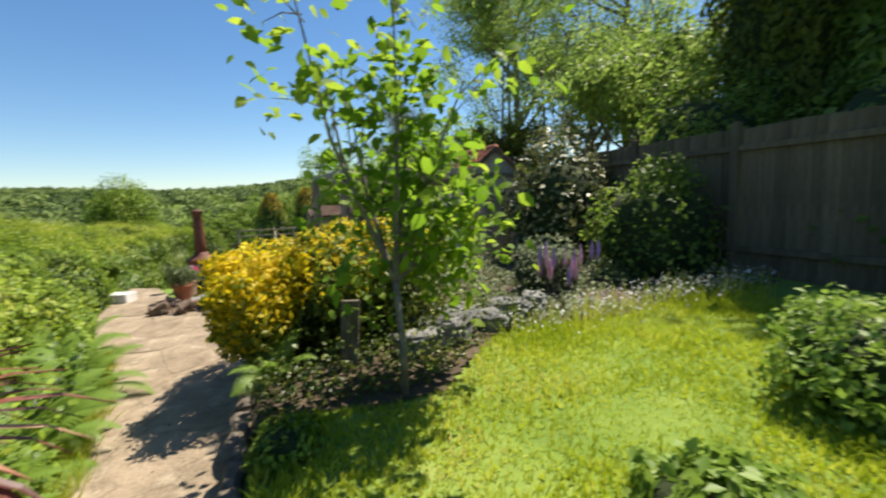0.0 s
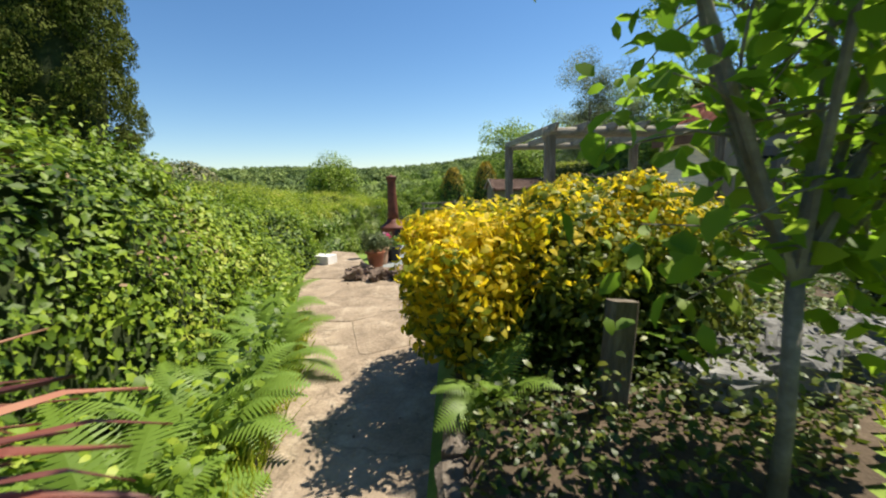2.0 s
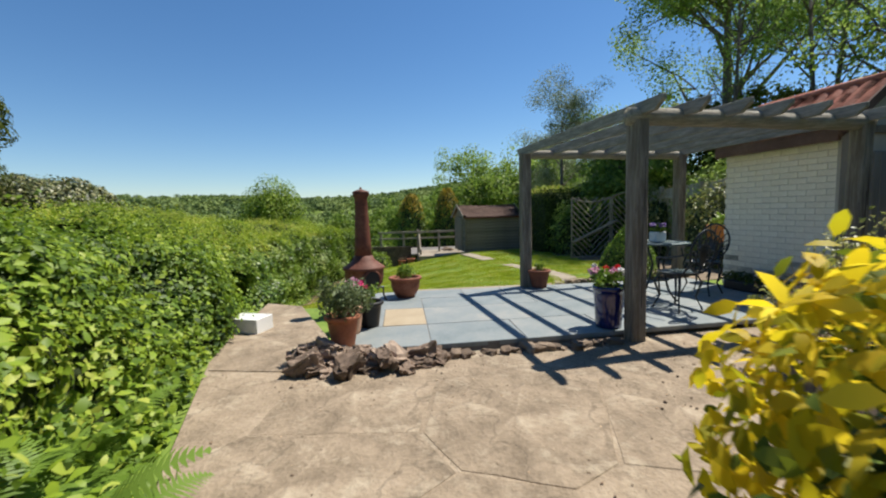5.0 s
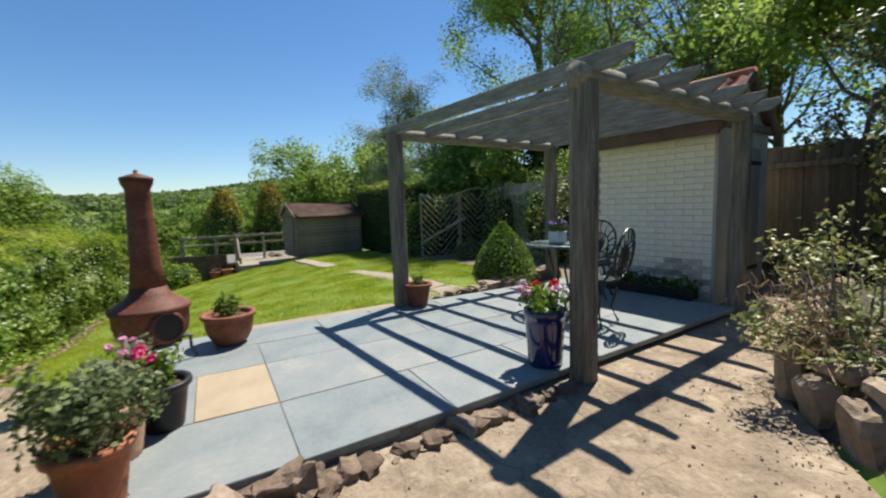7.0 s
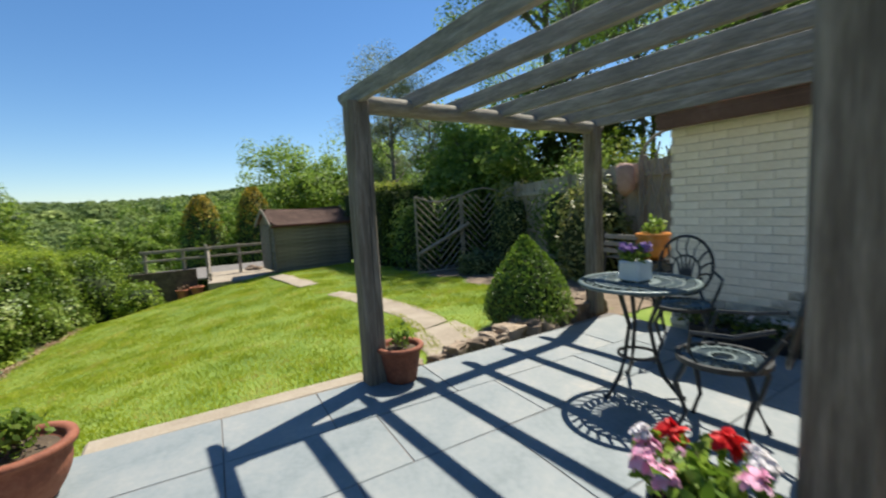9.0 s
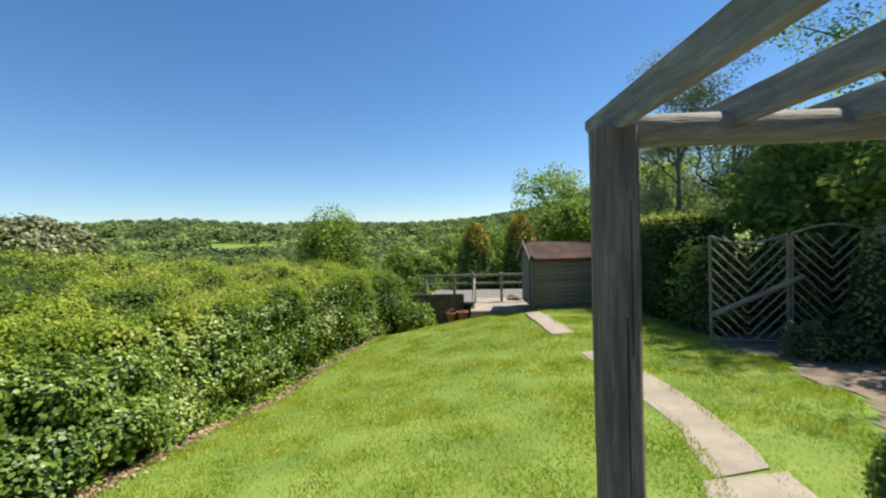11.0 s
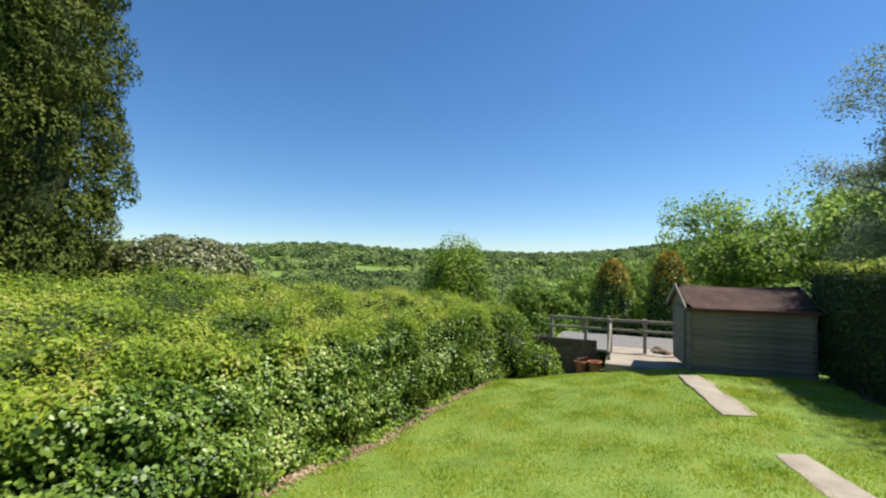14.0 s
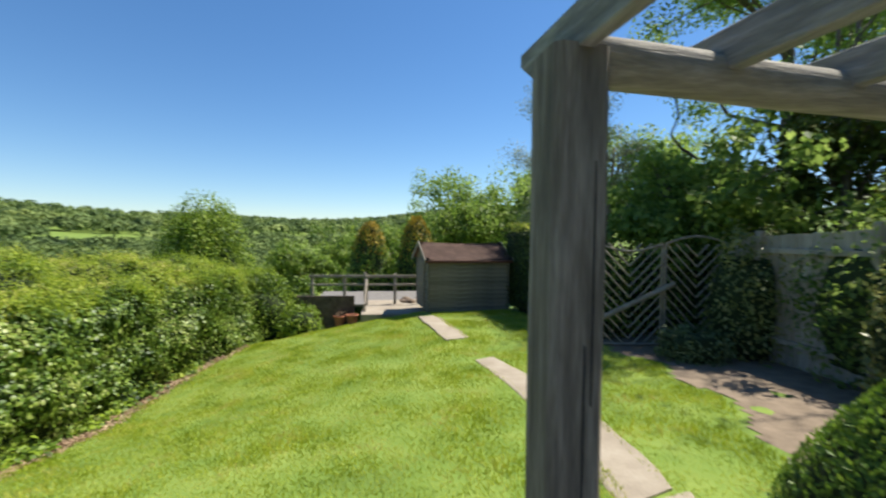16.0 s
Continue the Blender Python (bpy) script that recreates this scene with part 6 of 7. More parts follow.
def build_fences():
    fence_run("side_fence", "dark brown close-board garden fence, partly shaded", (6.3, -4.0), (6.45, 11.0), 1.95, 7)
    fence_run("side_fence", "pale weathered close-board fence behind shrubs", (6.45, 11.0), (6.9, 16.9), 1.95, 8, "palefence")
    root = thing("trellis_fence", "pale herringbone trellis panels with wavy tops", "fence", (4.62, 17.3, float(height(4.62, 17.3))), -6)
    for k in range(2):
        trellis_panel(root, k * 1.22, 1.16, 1.85, 0.14, 1 if k % 2 else -1)
    brace = tube([(0.0, -0.08, 0.5), (1.35, -0.08, 1.15)], 0.045, 6)
    part("brace", brace, "trellis", root, "pale leaning pole")
    root = thing("trellis_arch", "pale arched trellis fixed on the fence", "trellis", (6.36, 12.2, 1.2), 82)
    bm = bmesh.new()
    arc = [(0.55 * math.cos(math.pi * i / 14), 0, 0.55 + 0.45 * math.sin(math.pi * i / 14)) for i in range(15)]
    tube(arc, 0.025, 5, bm)
    for sx in (-0.55, 0.55):
        tube([(sx, 0, -1.2), (sx, 0, 0.56)], 0.025, 5, bm)
    part("frame", bm, "trellis", root)
    for k in range(5):
        part("slat", tube([(-0.5 + k * 0.2, 0.01, -0.3), (-0.5 + k * 0.2 + 0.35, 0.01, 0.85 - 0.08 * k)], 0.012, 4), "trellis", root)
        part("slat", tube([(0.5 - k * 0.2, 0.02, -0.3), (0.5 - k * 0.2 - 0.35, 0.02, 0.85 - 0.08 * k)], 0.012, 4), "trellis", root)
    pl = stone(0.34, 0.14, 0.5, 9, 0.25)
    ob = part("wall_plaque", pl, "plaque", None, "", True)
    ob.matrix_basis = pose(6.36, 12.95, 1.35, 0, 0, 88)
    tagged(ob, "pinkish oval stoneware plaque hung on the fence", "plaque")
    root = thing("bench", "dark slatted garden bench against the fence", "bench", (5.95, 12.3, float(height(5.95, 12.3))), 85)
    for k in range(4):
        part("seat_slat", box(1.3, 0.075, 0.022, (0, -0.2 + k * 0.09, 0.42), 0.005), "greydoor", root)
    for k in range(3):
        part("back_slat", box(1.3, 0.02, 0.07, (0, 0.2, 0.52 + k * 0.11), 0.005), "greydoor", root)
    for sx in (-0.6, 0.6):
        part("end_frame", tube([(sx, -0.22, 0.0), (sx, -0.2, 0.42), (sx, -0.22, 0.62), (sx, 0.16, 0.6), (sx, 0.2, 0.86), (sx, 0.18, 0.42), (sx, 0.24, 0.0)], 0.022, 6), "iron", root, "black iron end")


def build_stones():
    rng = np.random.default_rng(12)
    k = 0
    # rubble under the front edge of the patio
    for x in np.arange(-0.75, 1.5, 0.075):
        s = rng.uniform(0.05, 0.15)
        ob = part("edging_stone", stone(s * 1.3, s * 0.8, s * 0.6, 300 + k, 0.5, 2, 0.5), "rock")
        ob.matrix_basis = pose(x, 8.66 + 0.055 * max(0, x) - rng.uniform(0.02, 0.1), -0.1, 0, 0, rng.uniform(0, 360))
        tagged(ob, "rough brown stone along the patio's edge", "stone", "stones under the patio edge")
        k += 1
    # heap at the patio's corner
    for i in range(38):
        x, y = -0.92 + rng.uniform(-0.5, 0.65), 8.48 + rng.uniform(-0.2, 0.16)
        s = rng.uniform(0.08, 0.2)
        ob = part("heap_stone", stone(s * 1.3, s * 0.75, s * 0.6, 330 + i, 0.62, 3, 0.52), "heaprock")
        ob.matrix_basis = pose(x, y, -0.1 + (0.1 if i % 3 == 0 and abs(x + 1.0) < 0.4 else 0.0), rng.uniform(-14, 14), rng.uniform(-14, 14), rng.uniform(0, 360))
        tagged(ob, "rough brown stone heaped at the patio's corner", "stone", "stone heap at the patio corner")
    for i, (x, y, s) in enumerate(((-1.28, 8.4, 0.27), (-0.98, 8.34, 0.26), (-0.68, 8.44, 0.25), (-1.2, 8.6, 0.27), (-1.42, 8.62, 0.24), (-0.32, 8.52, 0.2))):
        ob = part("boulder", stone(s * 1.05, s * 0.55, s * 0.8, 900 + i, 0.6, 3, 0.48), "heaprock")
        ob.matrix_basis = pose(x, y, -0.1, 14, -22, i * 63)
        tagged(ob, "rough brown boulder at the patio's corner", "stone", "stone heap at the patio corner")
    # pale kerb between the patio and the lawn
    ob = part("kerb", box(1.75, 0.2, 0.1, (0.5, 11.47, -0.115), 0.02, rot=(0, 0, 1.5), wobble=0.012), "concrete")
    tagged(ob, "pale sandy kerb between patio and lawn", "kerb", kind="structure")
    # rounded edging behind the patio
    for i, (x, y) in enumerate(zip(np.arange(1.8, 4.2, 0.215), np.interp(np.arange(1.8, 4.2, 0.215), [1.8, 3, 4.2], [11.52, 11.6, 11.8]))):
        s = 0.15 + 0.16 * smooth(1.8, 3.4, x) + rng.uniform(-0.02, 0.05)
        ob = part("edging_stone", stone(s * 1.05, s * 0.8, s * 0.8, 360 + i, 0.4, 3, 0.42), "sandrock")
        ob.matrix_basis = pose(x, y, -0.12, 0, 0, rng.uniform(0, 360))
        tagged(ob, "rounded brown edging stone behind the patio", "stone", "edging stones behind the patio")
    # low wall of the raised bed
    line = [(1.84, 7.0), (2.1, 7.34), (2.34, 7.63), (2.6, 7.88), (2.98, 8.02), (3.45, 8.17), (3.95, 8.33), (4.5, 8.42), (5.1, 8.48)]
    for i, (x, y) in enumerate(line):
        for lv in range(2):
            w, dp, hh = rng.uniform(0.2, 0.32), rng.uniform(0.12, 0.18), (0.32 if lv == 0 else 0.11) * rng.uniform(0.85, 1.15)
            blk = box(w * (1.15 if lv else 1.0), dp * (1.3 if lv else 1.0), hh, (0, 0, 0), 0.03)
            bmesh.ops.subdivide_edges(blk, edges=blk.edges[:], cuts=2, use_grid_fill=True)
            off = Vector((i * 3.1, lv * 5.7, 1.0))
            for v in blk.verts:
                v.co += Vector((noise.noise(v.co * 6 + off), noise.noise(v.co * 6 + off * 2), noise.noise(v.co * 6 + off * 3))) * 0.045
            nx, ny = line[min(i + 1, len(line) - 1)]
            px, py = line[max(i - 1, 0)]
            ob = part("wall_stone", blk, "sandrock")
            ob.matrix_basis = pose(x + lv * 0.05, y - lv * 0.05, -0.12 + lv * 0.29, rng.uniform(-6, 6), rng.uniform(-7, 7), math.degrees(math.atan2(ny - py, nx - px)) + rng.uniform(-12, 12))
            tagged(ob, "large sandy stone in the raised bed's low wall", "stone", "stones of the raised bed wall")
    # rough edging that holds the bed above the path
    for i, y in enumerate(np.arange(1.3, 4.35, 0.3)):
        blk = box(0.12, 0.29, 0.33 + rng.uniform(-0.03, 0.03), (0, 0, 0), 0.025)
        bmesh.ops.subdivide_edges(blk, edges=blk.edges[:], cuts=2, use_grid_fill=True)
        for v in blk.verts:
            v.co += Vector((noise.noise(v.co * 7 + Vector((i, 0, 0))), noise.noise(v.co * 7 + Vector((0, i, 3))), noise.noise(v.co * 7 + Vector((4, 0, i))))) * 0.03
        ob = part("edging_stone", blk, "bark")
        ob.matrix_basis = pose(0.2 + rng.normal(0, 0.012), y, -0.12, rng.uniform(-3, 3), rng.uniform(-4, 4), rng.uniform(-5, 5))
        tagged(ob, "upright brown stone edging the bed above the path", "stone", "edging stones along the path")
    # white box on the path
    root = thing("white_box", "small closed white box beside the hedge", "box", (-2.26, 9.85, -0.09), -20)
    for sx in (-1, 1):
        part("end_panel", box(0.022, 0.28, 0.17, (sx * 0.19, 0, 0), 0.005), "whitepot", root)
        part("side_panel", box(0.36, 0.022, 0.17, (0, sx * 0.129, 0), 0.005), "whitepot", root)
    part("lid", box(0.355, 0.24, 0.165, (0, 0, 0), 0.01), "whitepot", root, "white lid")


def build_border_soil():
    xs, ys = np.linspace(1.6, 6.8, 53), np.linspace(11.5, 21.4, 100)
    X, Y = np.meshgrid(xs, ys)
    Z = height(X, Y) + 0.008 + 0.014 * np.array([[noise.noise(Vector((a * 3, b * 3, 7))) for a in xs] for b in ys])
    ok = ~lower(X, Y) & (X > np.interp(Y, STRIP_Y, STRIP_X) - 0.2) & ((Y < 12.9) | (X > 3.4))
    i = (np.arange(99)[:, None] * 53 + np.arange(52)[None])
    f = np.stack([i, i + 1, i + 54, i + 53], -1)[ok[:-1, :-1] & ok[1:, 1:] & ok[1:, :-1] & ok[:-1, 1:]]
    ob = part("border_soil", mesh_of("border_soil", np.stack([X, Y, Z], -1).reshape(-1, 3), f), "mortar", smooth=True)
    tagged(ob, "bare sandy earth of the border under the fence", "flower bed", kind="structure")


def build_beds():
    rng = np.random.default_rng(66)
    # dark earth under the shrubs, laid over the ground; its tone deepens the shade there
    xs, ys = np.linspace(0.2, 6.2, 61), np.linspace(3.25, 8.2, 51)
    X, Y = np.meshgrid(xs, ys)
    Z = height(X, Y) + 0.012 + 0.02 * np.array([[noise.noise(Vector((a * 3, b * 3, 2))) for a in xs] for b in ys])
    ok = (Y < bed_edge(X) + 0.14) & (Y > 3.3 + 0.1 * np.sin(X * 3) + 0.75 * smooth(1.2, 2.4, X))
    i = (np.arange(50)[:, None] * 61 + np.arange(60)[None])
    f = np.stack([i, i + 1, i + 62, i + 61], -1)[ok[:-1, :-1] & ok[1:, 1:] & ok[1:, :-1] & ok[:-1, 1:]]
    ob = part("flower_bed", mesh_of("flower_bed", np.stack([X, Y, Z], -1).reshape(-1, 3), f), "soil", smooth=True)
    tagged(ob, "dark earth of the shaded flower bed", "flower bed", kind="structure")
    part_rocks = ((1.55, 4.15, 0.42), (1.95, 4.3, 0.5), (2.35, 4.4, 0.4), (2.7, 4.6, 0.45), (1.75, 4.6, 0.35), (3.1, 4.75, 0.4), (2.2, 4.75, 0.38))
    for k, (x, y, s) in enumerate(part_rocks):
        ob = part("rockery_stone", stone(s * 0.95, s * 0.65, s * 0.5, 700 + k, 0.45, 3, 0.5), "greyrock")
        ob.matrix_basis = pose(x, y, float(height(x, y)) - 0.02, 0, 0, k * 47)
        tagged(ob, "pale grey rockery stone in the flower bed", "stone", "rockery stones in the flower bed")
    root = thing("bed_post", "old dark timber stake beside the golden shrub", "post", (0.93, 4.06, float(height(0.93, 4.06))), 12)
    part("stake", post_bm(0.14, 0.08, 0.56, 5), "bark", root).matrix_basis = pose(0, 0, -0.02, -4, 7, 0)
    n = 9000
    xy = rng.uniform((0.25, 3.45), (3.0, 5.3), (n, 2))
    xy = xy[xy[:, 1] > 3.4 + 0.75 * smooth(1.2, 2.4, xy[:, 0])]
    n = len(xy)
    at = np.column_stack([xy, height(xy[:, 0], xy[:, 1]) + rng.exponential(0.09, n)])
    # same dark olive, deepening the bed's shade
    ob = part("ground_cover", leaves("ground_cover", at, np.tile([0, 0, 1.0], (n, 1)), rng.uniform(0.025, 0.06, n), "ovate", 0.5, 0.1, rng), "olive")
    tagged(ob, "low dark ground cover in the shaded bed", "ground cover", kind="stuff")
    n = 15000
    xy = rng.uniform((2.1, 4.1), (6.1, 7.9), (n, 2))
    clump = np.array([noise.noise(Vector((a * 1.6, b * 1.6, 11))) for a, b in xy])
    xy, clump = xy[clump > -0.12], clump[clump > -0.12]
    xy, clump = xy[xy[:, 1] < bed_edge(xy[:, 0]) - 0.2], clump[xy[:, 1] < bed_edge(xy[:, 0]) - 0.2]
    n = len(xy)
    at = np.column_stack([xy, height(xy[:, 0], xy[:, 1]) + rng.random(n) * (0.05 + 0.45 * np.maximum(0, clump))])
    ob = part("bed_planting", leaves("bed_planting", at, np.tile([0, 0, 1.0], (n, 1)), rng.uniform(0.03, 0.08, n), "ovate", 0.5, 0.2, rng), "sage")
    tagged(ob, "low mixed green plants filling the shaded bed", "bedding plants", kind="stuff")
    n = 900
    xy = np.column_stack([rng.uniform(2.3, 5.6, n), 3.95 + rng.normal(0, 0.16, n)])
    at = np.column_stack([xy, height(xy[:, 0], xy[:, 1]) + rng.uniform(0.1, 0.32, n)])
    ob = part("border_blossom", leaves("border_blossom", at, np.tile([0, 0, 1.0], (n, 1)), rng.uniform(0.012, 0.028, n), "ovate", 0.6, 0, rng, 1.4), "whitepet")
    tagged(ob, "tiny whitish blossom along the lawn's edge", "blossom", kind="stuff")
    ob = part("border_stalks", leaves("border_stalks", at - np.array([0, 0, 0.3]), rng.normal(0, 1, (n, 3)) * np.array([1, 1, 0.1]), rng.uniform(0.25, 0.4, n), "blade", 0, 0, rng, 0.03, np.tile([0, 0, 1.0], (n, 1))), "longgrass")
    tagged(ob, "thin tall flower stalks along the lawn's edge", "grass", kind="stuff")
    root = thing("flower_clump", "clump of pinkish purple flower spikes in the bed", "flowers", (3.55, 4.75, float(height(3.55, 4.75))))
    for k in range(16):
        c = np.array([rng.normal(0, 0.16), rng.normal(0, 0.16), 0.0])
        hh = rng.uniform(0.4, 0.68)
        part("stem", tube([tuple(c * 0.6), tuple(c + np.array([0, 0, hh]))], [0.004, 0.003], 4), "bark", root)
        spike = lathe([(0.004, 0.0), (0.021, 0.04), (0.026, 0.1), (0.018, 0.17), (0.003, 0.25)], 10, None, (c[0], c[1], hh - 0.2), 0.7)
        part("flower_spike", spike, "pink" if k % 2 else "purple", root, "pinkish flower spike")
    m = 700
    y = rng.uniform(2.5, 6.5, m)
    q = hedge_surface(y, rng.uniform(0.35, 0.85, m), 0) + np.array([0.05, 0, 0.02])
    q = q[np.array([noise.noise(Vector((b * 0.9, c * 1.5, 3))) > 0.05 for a, b, c in q])]
    ob = part("dry_twigs", leaves("dry_twigs", q, np.tile([0.8, 0, 0.5], (len(q), 1)), rng.uniform(0.04, 0.09, len(q)), "ovate", 0.8, 0.1, rng, 0.7), "dead")
    tagged(ob, "dry brown leaves caught in the hedge", "dead leaves", kind="stuff")
    n = 1500
    bl = [((2.75, 7.85, 0.55), (0.42, 0.35, 0.35)), ((2.6, 7.6, 0.35), (0.35, 0.3, 0.25)), ((3.1, 7.95, 0.75), (0.3, 0.3, 0.25)), ((2.4, 7.9, 0.35), (0.25, 0.2, 0.22))]
    root = thing("bed_shrub", "open shrub with pale pinkish-green leaf rosettes", "shrub", (2.75, 7.7, 0.2))
    o = np.array((2.75, 7.7, 0.2))
    bm = bmesh.new()
    cs = []
    for k in range(46):
        c, r = bl[rng.integers(0, 4)]
        u = rng.normal(0, 1, 3)
        e = np.array(c) + u / np.linalg.norm(u) * np.array(r) * rng.uniform(0.6, 1.1)
        e[2] = max(e[2], 0.3)
        s = np.array([2.78 + rng.normal(0, 0.06), 7.66 + rng.normal(0, 0.06), 0.2])
        tube([tuple(s - o), tuple((s + e) / 2 + rng.normal(0, 0.05, 3) - o), tuple(e - o)], [0.012, 0.008, 0.003], 5, bm)
        cs.append(e)
    part("interior", bm, "palebark", root, "pale bare branches")
    cs = np.array(cs)
    P = (cs[rng.integers(0, 46, n)] + rng.normal(0, 0.05, (n, 3)))
    part("foliage", leaves("foliage", P - o, np.tile([-0.2, 0, 0.9], (n, 1)), rng.uniform(0.03, 0.065, n), "ovate", 0.6, 0, rng, 0.8), "shrub", root)
    tw = 1300
    c = np.array([(2.72, 7.82, 0.32), (2.5, 7.7, 0.28), (2.95, 7.95, 0.4)])[rng.integers(0, 3, tw)] + rng.normal(0, 0.15, (tw, 3))
    c[:, 2] = np.maximum(c[:, 2], 0.24)
    part("dry_twig_mass", leaves("dry_twig_mass", c - o, rng.normal(0, 1, (tw, 3)), rng.uniform(0.06, 0.16, tw), "blade", 0.2, 0.1, rng, 0.07), "dead", root, "tangled dry brown twigs")
    specs = [
        ("rhododendron", "tall dark evergreen with pale new shoots by the fence", (5.4, 7.4), 1.0, 2.5, 4200, 0.11, "laurel", 501),
        ("border_shrub", "dark leafy shrub below the trellis", (6.4, 13.6), 0.75, 1.9, 4200, 0.085, "shrub", 502),
        ("border_shrub", "climbing shrub with pale flowers over the fence", (7.3, 14.6), 1.1, 2.6, 5200, 0.085, "wood2", 503),
        ("silver_shrub", "silvery grey shrub in the border", (5.0, 18.0), 0.3, 0.55, 900, 0.05, "grey", 504),
        ("border_shrub", "low dark shrub under the trees", (5.7, 16.3), 0.55, 0.6, 2000, 0.06, "sage", 505),
        ("border_shrub", "dark green shrub against the fence", (5.6, 5.4), 0.9, 1.7, 3200, 0.09, "wood1", 506),
        ("lavender", "low grey shrub with pinkish spikes", (3.7, 5.35), 0.5, 0.75, 1500, 0.06, "grey", 507),
        ("low_shrub", "low bright green shrub by the path", (0.45, 3.1), 0.2, 0.22, 1200, 0.045, "hedge", 508),
        ("border_shrub", "climbing shrub spilling over the trellis", (6.8, 16.4), 0.7, 2.3, 4500, 0.08, "shrub", 524),
        ("low_shrub", "low leafy green plant at the lawn's edge", (1.95, 1.75), 0.36, 0.3, 1700, 0.075, "fern", 509),
        ("hedge_end_shrub", "leafy shrub at the end of the ivy hedge", (-2.7, 23.4), 0.9, 2.1, 4500, 0.085, "hedge", 511),
        ("hedge_end_shrub", "leafy shrub by the rail fence", (-1.75, 24.3), 0.8, 1.9, 3600, 0.085, "hedge", 512),
        ("hedge_end_shrub", "small leafy shrub at the lawn's corner", (-1.6, 22.9), 0.7, 0.95, 3000, 0.075, "hedge", 513),
        ("tall_shrub", "tall dark shrub showing over the fence", (7.7, 6.2), 1.3, 3.6, 6000, 0.12, "wood1", 516),
        ("tall_shrub", "tall dark shrub showing over the fence", (7.7, 3.4), 1.4, 3.3, 6000, 0.12, "wood1", 517),
        ("tall_shrub", "tall dark shrub showing over the fence", (7.7, 0.6), 1.4, 3.5, 6000, 0.12, "wood1", 518),
        ("tall_shrub", "tall leafy shrub showing over the fence", (8.4, 14.8), 1.3, 2.8, 6500, 0.1, "hedgetop", 519),
        ("tall_shrub", "tall leafy shrub showing over the fence", (8.2, 12.4), 1.3, 2.6, 6500, 0.1, "hedgetop", 520),
        ("tall_shrub", "tall leafy shrub behind the outhouse", (7.9, 9.9), 1.0, 2.1, 4000, 0.11, "wood2", 521),
        ("border_shrub", "leafy shrub behind the trellis", (5.4, 18.7), 1.0, 1.9, 4200, 0.1, "wood2", 514),
        ("border_shrub", "leafy shrub behind the trellis", (6.9, 18.4), 1.1, 2.6, 4600, 0.1, "wood2", 515),
        ("border_shrub", "bushy bright shrub at the lawn's far border", (3.6, 2.0), 0.6, 0.7, 3400, 0.06, "fern", 510),
    ]
    for name, label, (x, y), r, h, n, size, m, seed in specs:
        build_dome(name, label, (x, y, float(height(x, y)) - 0.03), r, h, n, size, m, seed)
    root = thing("clipped_hedge", "tall clipped green hedge, shaded sides and sunlit top in its colours", "hedge", (5.22, 20.9, float(height(5.22, 20.9))), 4)
    Hh = 2.25
    part("interior", box(1.5, 2.9, Hh - 0.12, (0, 0, 0), 0.1), "core", root, "interior shell coloured near-black for shade")
    n = 14000
    t = rng.random((n, 3))
    p = np.stack([-0.8 + 1.6 * t[:, 0], -1.5 + 3.0 * t[:, 1], Hh * t[:, 2]], -1)
    u = np.zeros((n, 3))
    f = rng.integers(0, 4, n)
    for i, (ax, v, nr) in enumerate(((0, -0.8, (-1, 0, 0)), (1, -1.5, (0, -1, 0)), (2, Hh, (0, 0, 1)), (0, 0.8, (1, 0, 0)))):
        s = f == i
        p[s, ax] = v + rng.normal(0, 0.05, s.sum()) + (1 if v > 0 else -1) * bumps(p[s], 1.7, 0.16, 5)
        u[s] = nr
    # sides get the shade-dark colour, the top a brighter one as if sunlit
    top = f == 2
    part("foliage", leaves("foliage", p[~top], (u + np.array([0, 0, 0.2]))[~top], 0.075 * rng.uniform(0.6, 1.3, (~top).sum()), "diamond", 0.5, 0.1, rng), "hedgeshade", root)
    part("young_growth", leaves("young_growth", p[top], u[top], 0.075 * rng.uniform(0.6, 1.3, top.sum()), "diamond", 0.5, 0.1, rng), "hedgetop", root, "top leaves coloured lighter for sunlight")


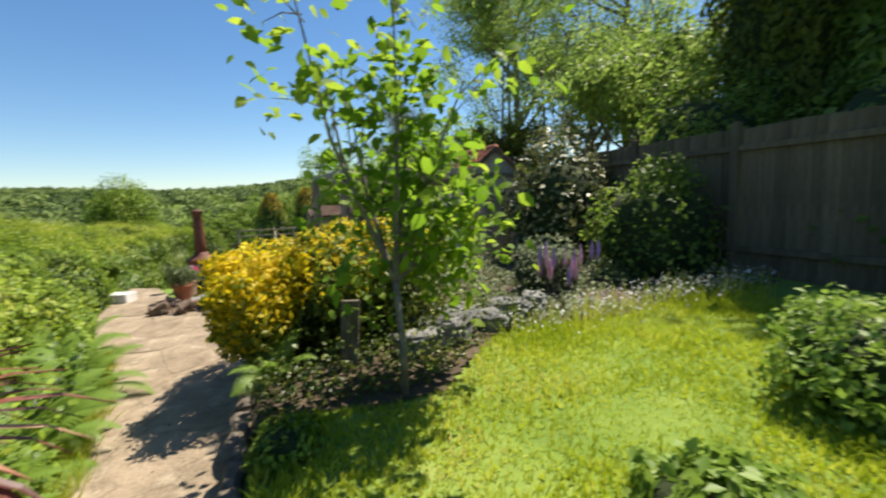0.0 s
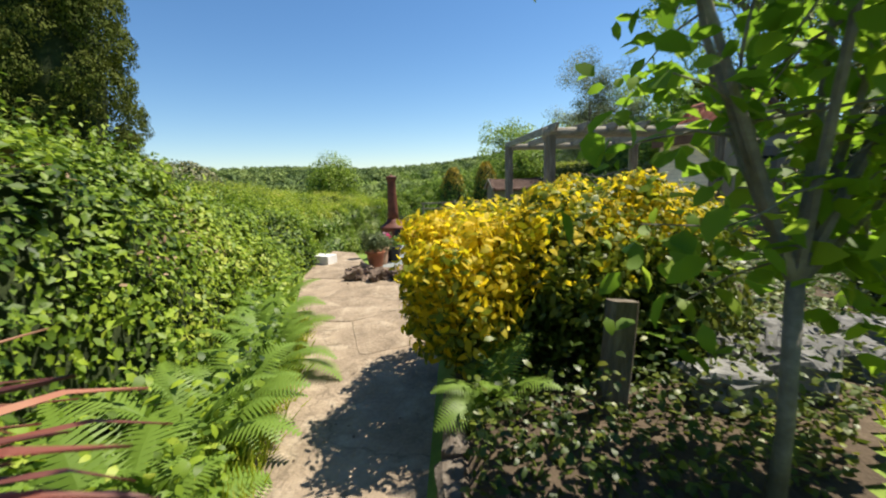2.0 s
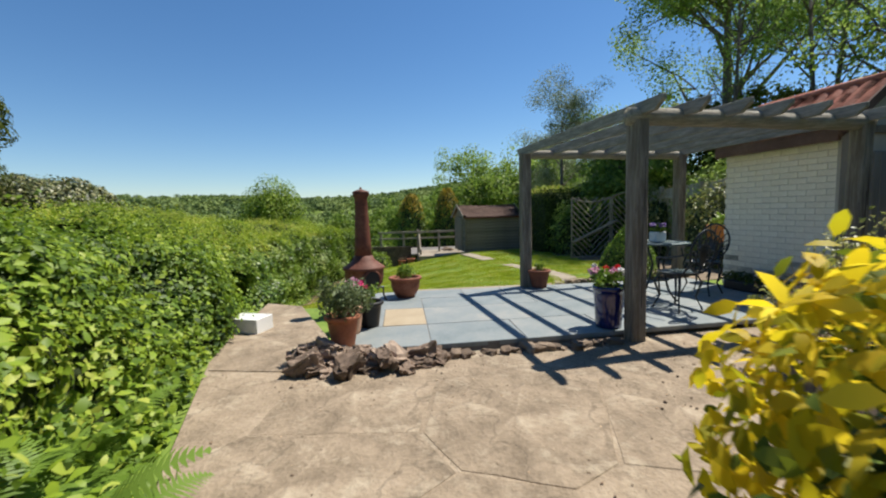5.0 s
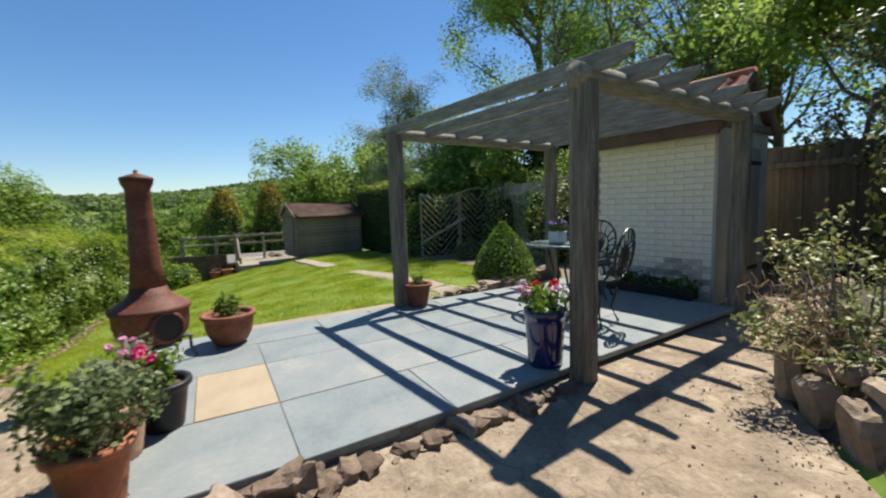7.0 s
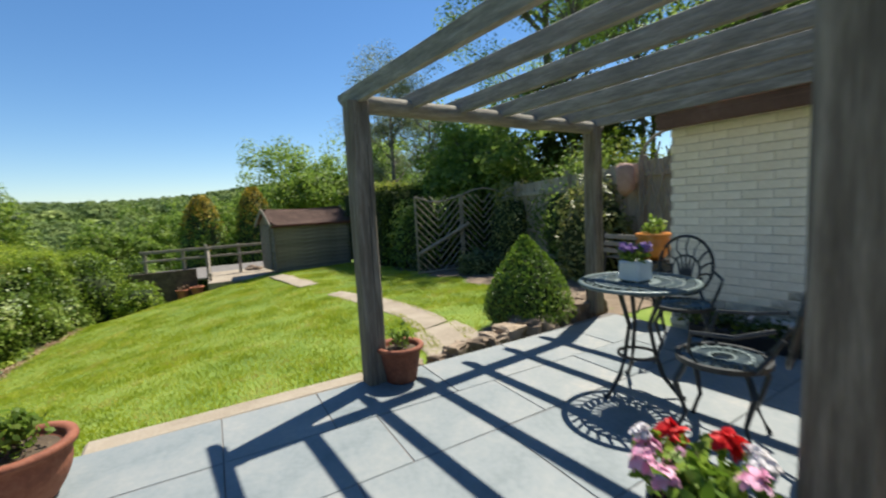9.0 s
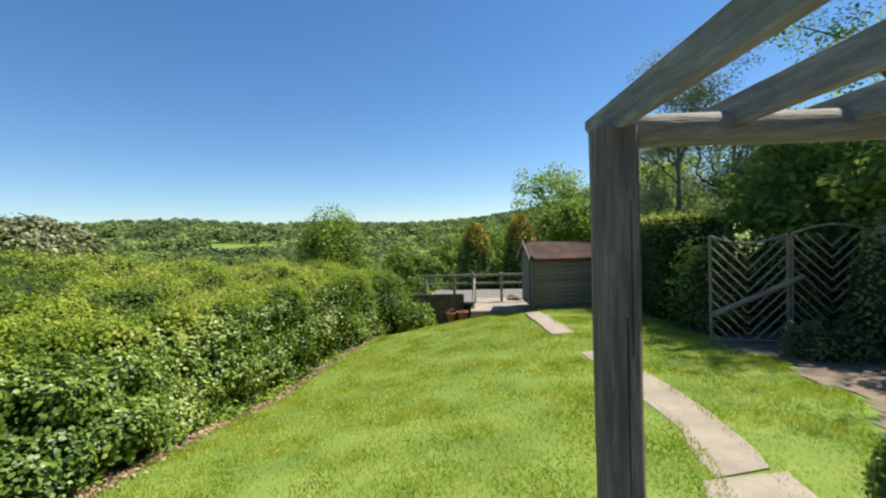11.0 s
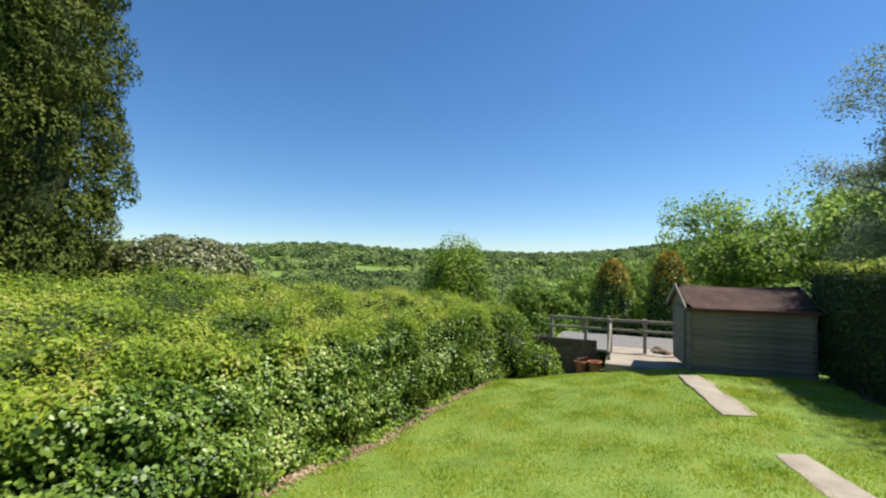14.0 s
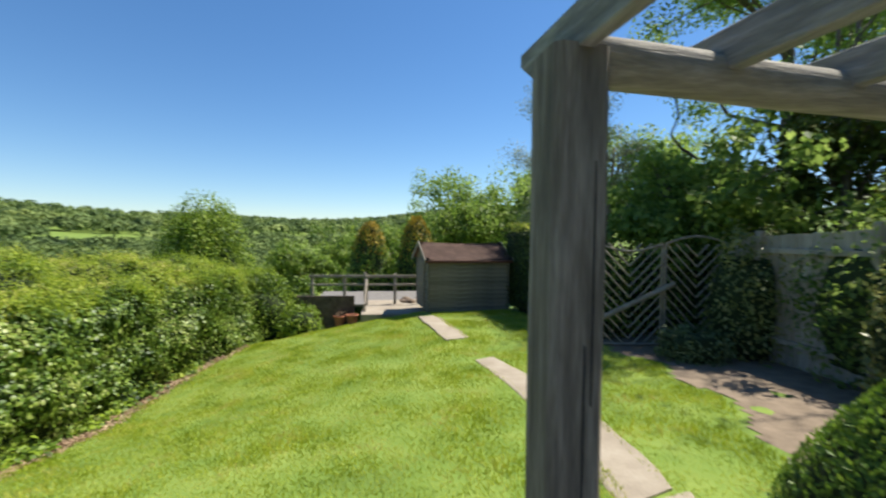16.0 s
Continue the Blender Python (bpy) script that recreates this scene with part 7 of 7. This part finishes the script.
def build_trees():
    T = lambda x, y: (x, y, float(height(x, y)) - 0.05)
    build_tree("birch", "half-leafed birch with fine upright twigs", T(7.0, 24.5), 8.6, 1.7, 21000, 0.07, "grey", 601, 0.2, 12, 0.11, "palebark", 0.75)
    build_tree("birch", "half-leafed birch with fine upright twigs", T(8.6, 24.0), 7.6, 1.5, 13000, 0.07, "grey", 602, 0.2, 12, 0.1, "palebark", 0.75)
    build_tree("ash_tree", "tall tree in fresh leaf behind the fence", T(14.0, 22.5), 14.5, 5.2, 46000, 0.14, "wood2", 603, 0.3, 16, 0.26, "bark", 0.55)
    build_tree("ash_tree", "tall tree in fresh leaf behind the outhouse", T(14.5, 14.5), 11.5, 3.4, 4500, 0.12, "wood2", 604, 0.3, 16, 0.24, "bark", 0.55)
    build_tree("ash_tree", "large dark tree over the side fence", T(12.2, 5.0), 10.5, 3.4, 20000, 0.17, "wood1", 606, 0.25, 15, 0.26, "bark", 0.55)
    build_tree("ash_tree", "large dark tree over the side fence", T(11.5, 0.5), 10.0, 3.2, 16000, 0.17, "wood1", 607, 0.25, 15, 0.26, "bark", 0.55)
    build_tree("ash_tree", "bright young tree behind the fence", T(9.0, 9.0), 5.2, 1.9, 9000, 0.14, "wood2", 608, 0.3, 12, 0.12, "bark", 0.6)
    build_tree("ash_tree", "bright leafy tree behind the outhouse", T(11.0, 13.2), 6.5, 2.2, 7000, 0.13, "wood2", 612, 0.06, 16, 0.18, "bark", 0.6)
    build_tree("ash_tree", "tall dark tree beyond the side fence", T(18.0, 6.0), 15.0, 5.0, 36000, 0.2, "wood1", 613, 0.1, 18, 0.3, "bark", 0.6)
    for k, (x, y, h) in enumerate(((10.2, 17.8, 9.5), (11.4, 18.6, 10.5), (11.2, 16.0, 10.0), (12.6, 16.8, 11.0), (12.2, 14.2, 9.5), (13.6, 15.2, 10.5), (12.9, 12.8, 9.0), (14.4, 13.6, 10.0))):
        build_tree("slender_tree", "slender upright tree with thin spring leaf", T(x, y), h, 1.6, 900, 0.1, "wood2", 660 + k, 0.3, 14, 0.085, "bark", 0.7)
    build_tree("ash_tree", "bright leafy tree beyond the outhouse", T(15.6, 13.4), 6.8, 2.6, 10000, 0.13, "wood2", 615, 0.1, 16, 0.18, "bark", 0.6)
    build_tree("flowering_shrub", "tall evergreen shrub with creamy blooms above the fence", T(6.95, 8.95), 3.6, 0.75, 1900, 0.075, "laurel", 616, 0.35, 12, 0.06, "bark", 0.62, "shrub")
    for k, (x, y, h, r) in enumerate(((10.2, 6.0, 10.0, 1.7), (9.6, 3.6, 8.5, 1.5))):
        build_cone("dark_conifer", "tall dark evergreen over the side fence", T(x, y), r, h, 20000, 0.16, "conifer" if k == 0 else "wood1", 680 + k, "conifer", 0.15, 0.6, 0.16)
    build_tree("conifer_tree", "dark evergreen tree over the side fence", T(9.6, 2.8), 7.5, 2.0, 16000, 0.14, "conifer", 611, 0.1, 16, 0.2, "bark", 0.55)
    build_tree("conifer_tree", "dark evergreen tree behind the trellis", T(10.4, 18.0), 4.6, 1.8, 9000, 0.16, "conifer", 609, 0.15, 14, 0.16, "bark", 0.55)
    for k, (x, y, h, w, m) in enumerate(((7.0, 18.2, 3.2, 1.5, "wood2"), (8.6, 20.5, 3.6, 1.6, "wood1"), (5.0, 31, 3.2, 2.2, "wood1"), (8.0, 30, 4.6, 2.4, "wood2"), (6.6, 40, 6.6, 3.2, "wood2"), (2.8, 42, 3.8, 2.8, "wood1"), (11, 38, 7.0, 3.2, "wood1"), (-2.5, 44, 1.9, 2.4, "wood1"), (-5.5, 40, 1.3, 2.2, "wood1"), (0.2, 37, 2.3, 2.0, "wood1"), (14, 30, 7.5, 3.2, "wood2"), (-3.6, 33, 1.0, 1.5, "wood1"))):
        z = float(height(x, y))
        top = {5: 6.0}.get(k, 0)
        build_tree("woodland_tree", "leafy green tree in the wooded bank", (x, y, z - 0.05), h + (max(0.0, -z) if y > 28 else 0), w, 7500, 0.13 + 0.002 * y, m, 640 + k, 0.12, 12, 0.13, "bark", 0.62)


def build_woods():
    """Far woods: thousands of small tree crowns on the valley and the hills."""
    rng = np.random.default_rng(99)
    n = 12000
    az = rng.uniform(radians(-80), radians(34), n)
    d = 60 * (1500 / 60) ** (rng.random(n) ** 0.75)
    x, y = d * np.sin(az), 12 + d * np.cos(az)
    clearing = np.array([noise.noise(Vector((a * 0.006, b * 0.006, 4))) for a, b in zip(x, y)])
    keep = ((clearing < 0.05) | (d > 1000)) & ((d > 150) | (az > radians(3)))
    x, y, d = x[keep], y[keep], d[keep]
    z = height(x, y)
    hh = rng.uniform(5, 10, len(x)) * np.clip(d / 330, 0.7, 2.0)
    ww = hh * rng.uniform(0.42, 0.62, len(x))
    k = np.where(d < 260, 220, 56)
    idx = np.repeat(np.arange(len(x)), k)
    u = rng.normal(0, 1, (len(idx), 3))
    u /= np.linalg.norm(u, axis=1, keepdims=True)
    u[:, 2] = np.abs(u[:, 2]) * 1.1 - 0.25
    rr = 0.75 + 0.3 * rng.random(len(idx))
    p = np.stack([x[idx] + u[:, 0] * ww[idx] * rr, y[idx] + u[:, 1] * ww[idx] * rr, z[idx] + hh[idx] * 0.45 + u[:, 2] * hh[idx] * 0.5 * rr], -1)
    size = hh[idx] * np.where(d[idx] < 260, 0.11, 0.24) * rng.uniform(0.7, 1.3, len(idx))
    ob = part("far_woods", leaves("far_woods", p, u + np.array([0, 0, 0.5]), size, "diamond", 0.45, 0, rng, 1.5), "farwood")
    tagged(ob, "green woodland covering the valley and far hills", "woods", kind="stuff")


build_pergola()
build_hook()
build_outhouse()
build_pots()
build_chiminea()
build_furniture()
build_planting()
build_shed()
build_far_end()
strip_slab("garden_path_1", 12.85, 16.85, 0.5, "pale curved concrete strip path across the lawn")
strip_slab("garden_path_3", 11.5, 12.8, 0.75, "worn sandy end of the path by the patio")
strip_slab("garden_path_2", 18.25, 20.9, 0.5, "pale straight concrete strip path to the shed")
build_fences()
build_stones()
build_border_soil()
build_beds()
build_trees()
build_woods()
scatter_grass("lower_lawn", 230000, (-3.8, 5.2, 11.3, 22.5), 3, lower, 0.042, "mown bright green lawn sloping towards the hedge")
scatter_grass("upper_lawn", 90000, (0.3, 5.4, -2.5, 4.6), 4, lambda x, y: y < 3.35 + 0.1 * np.sin(x * 3) + 0.75 * smooth(1.2, 2.4, x), 0.06, "sunlit long lawn grass beside the path", "longgrass")
build_paving()
build_patio()
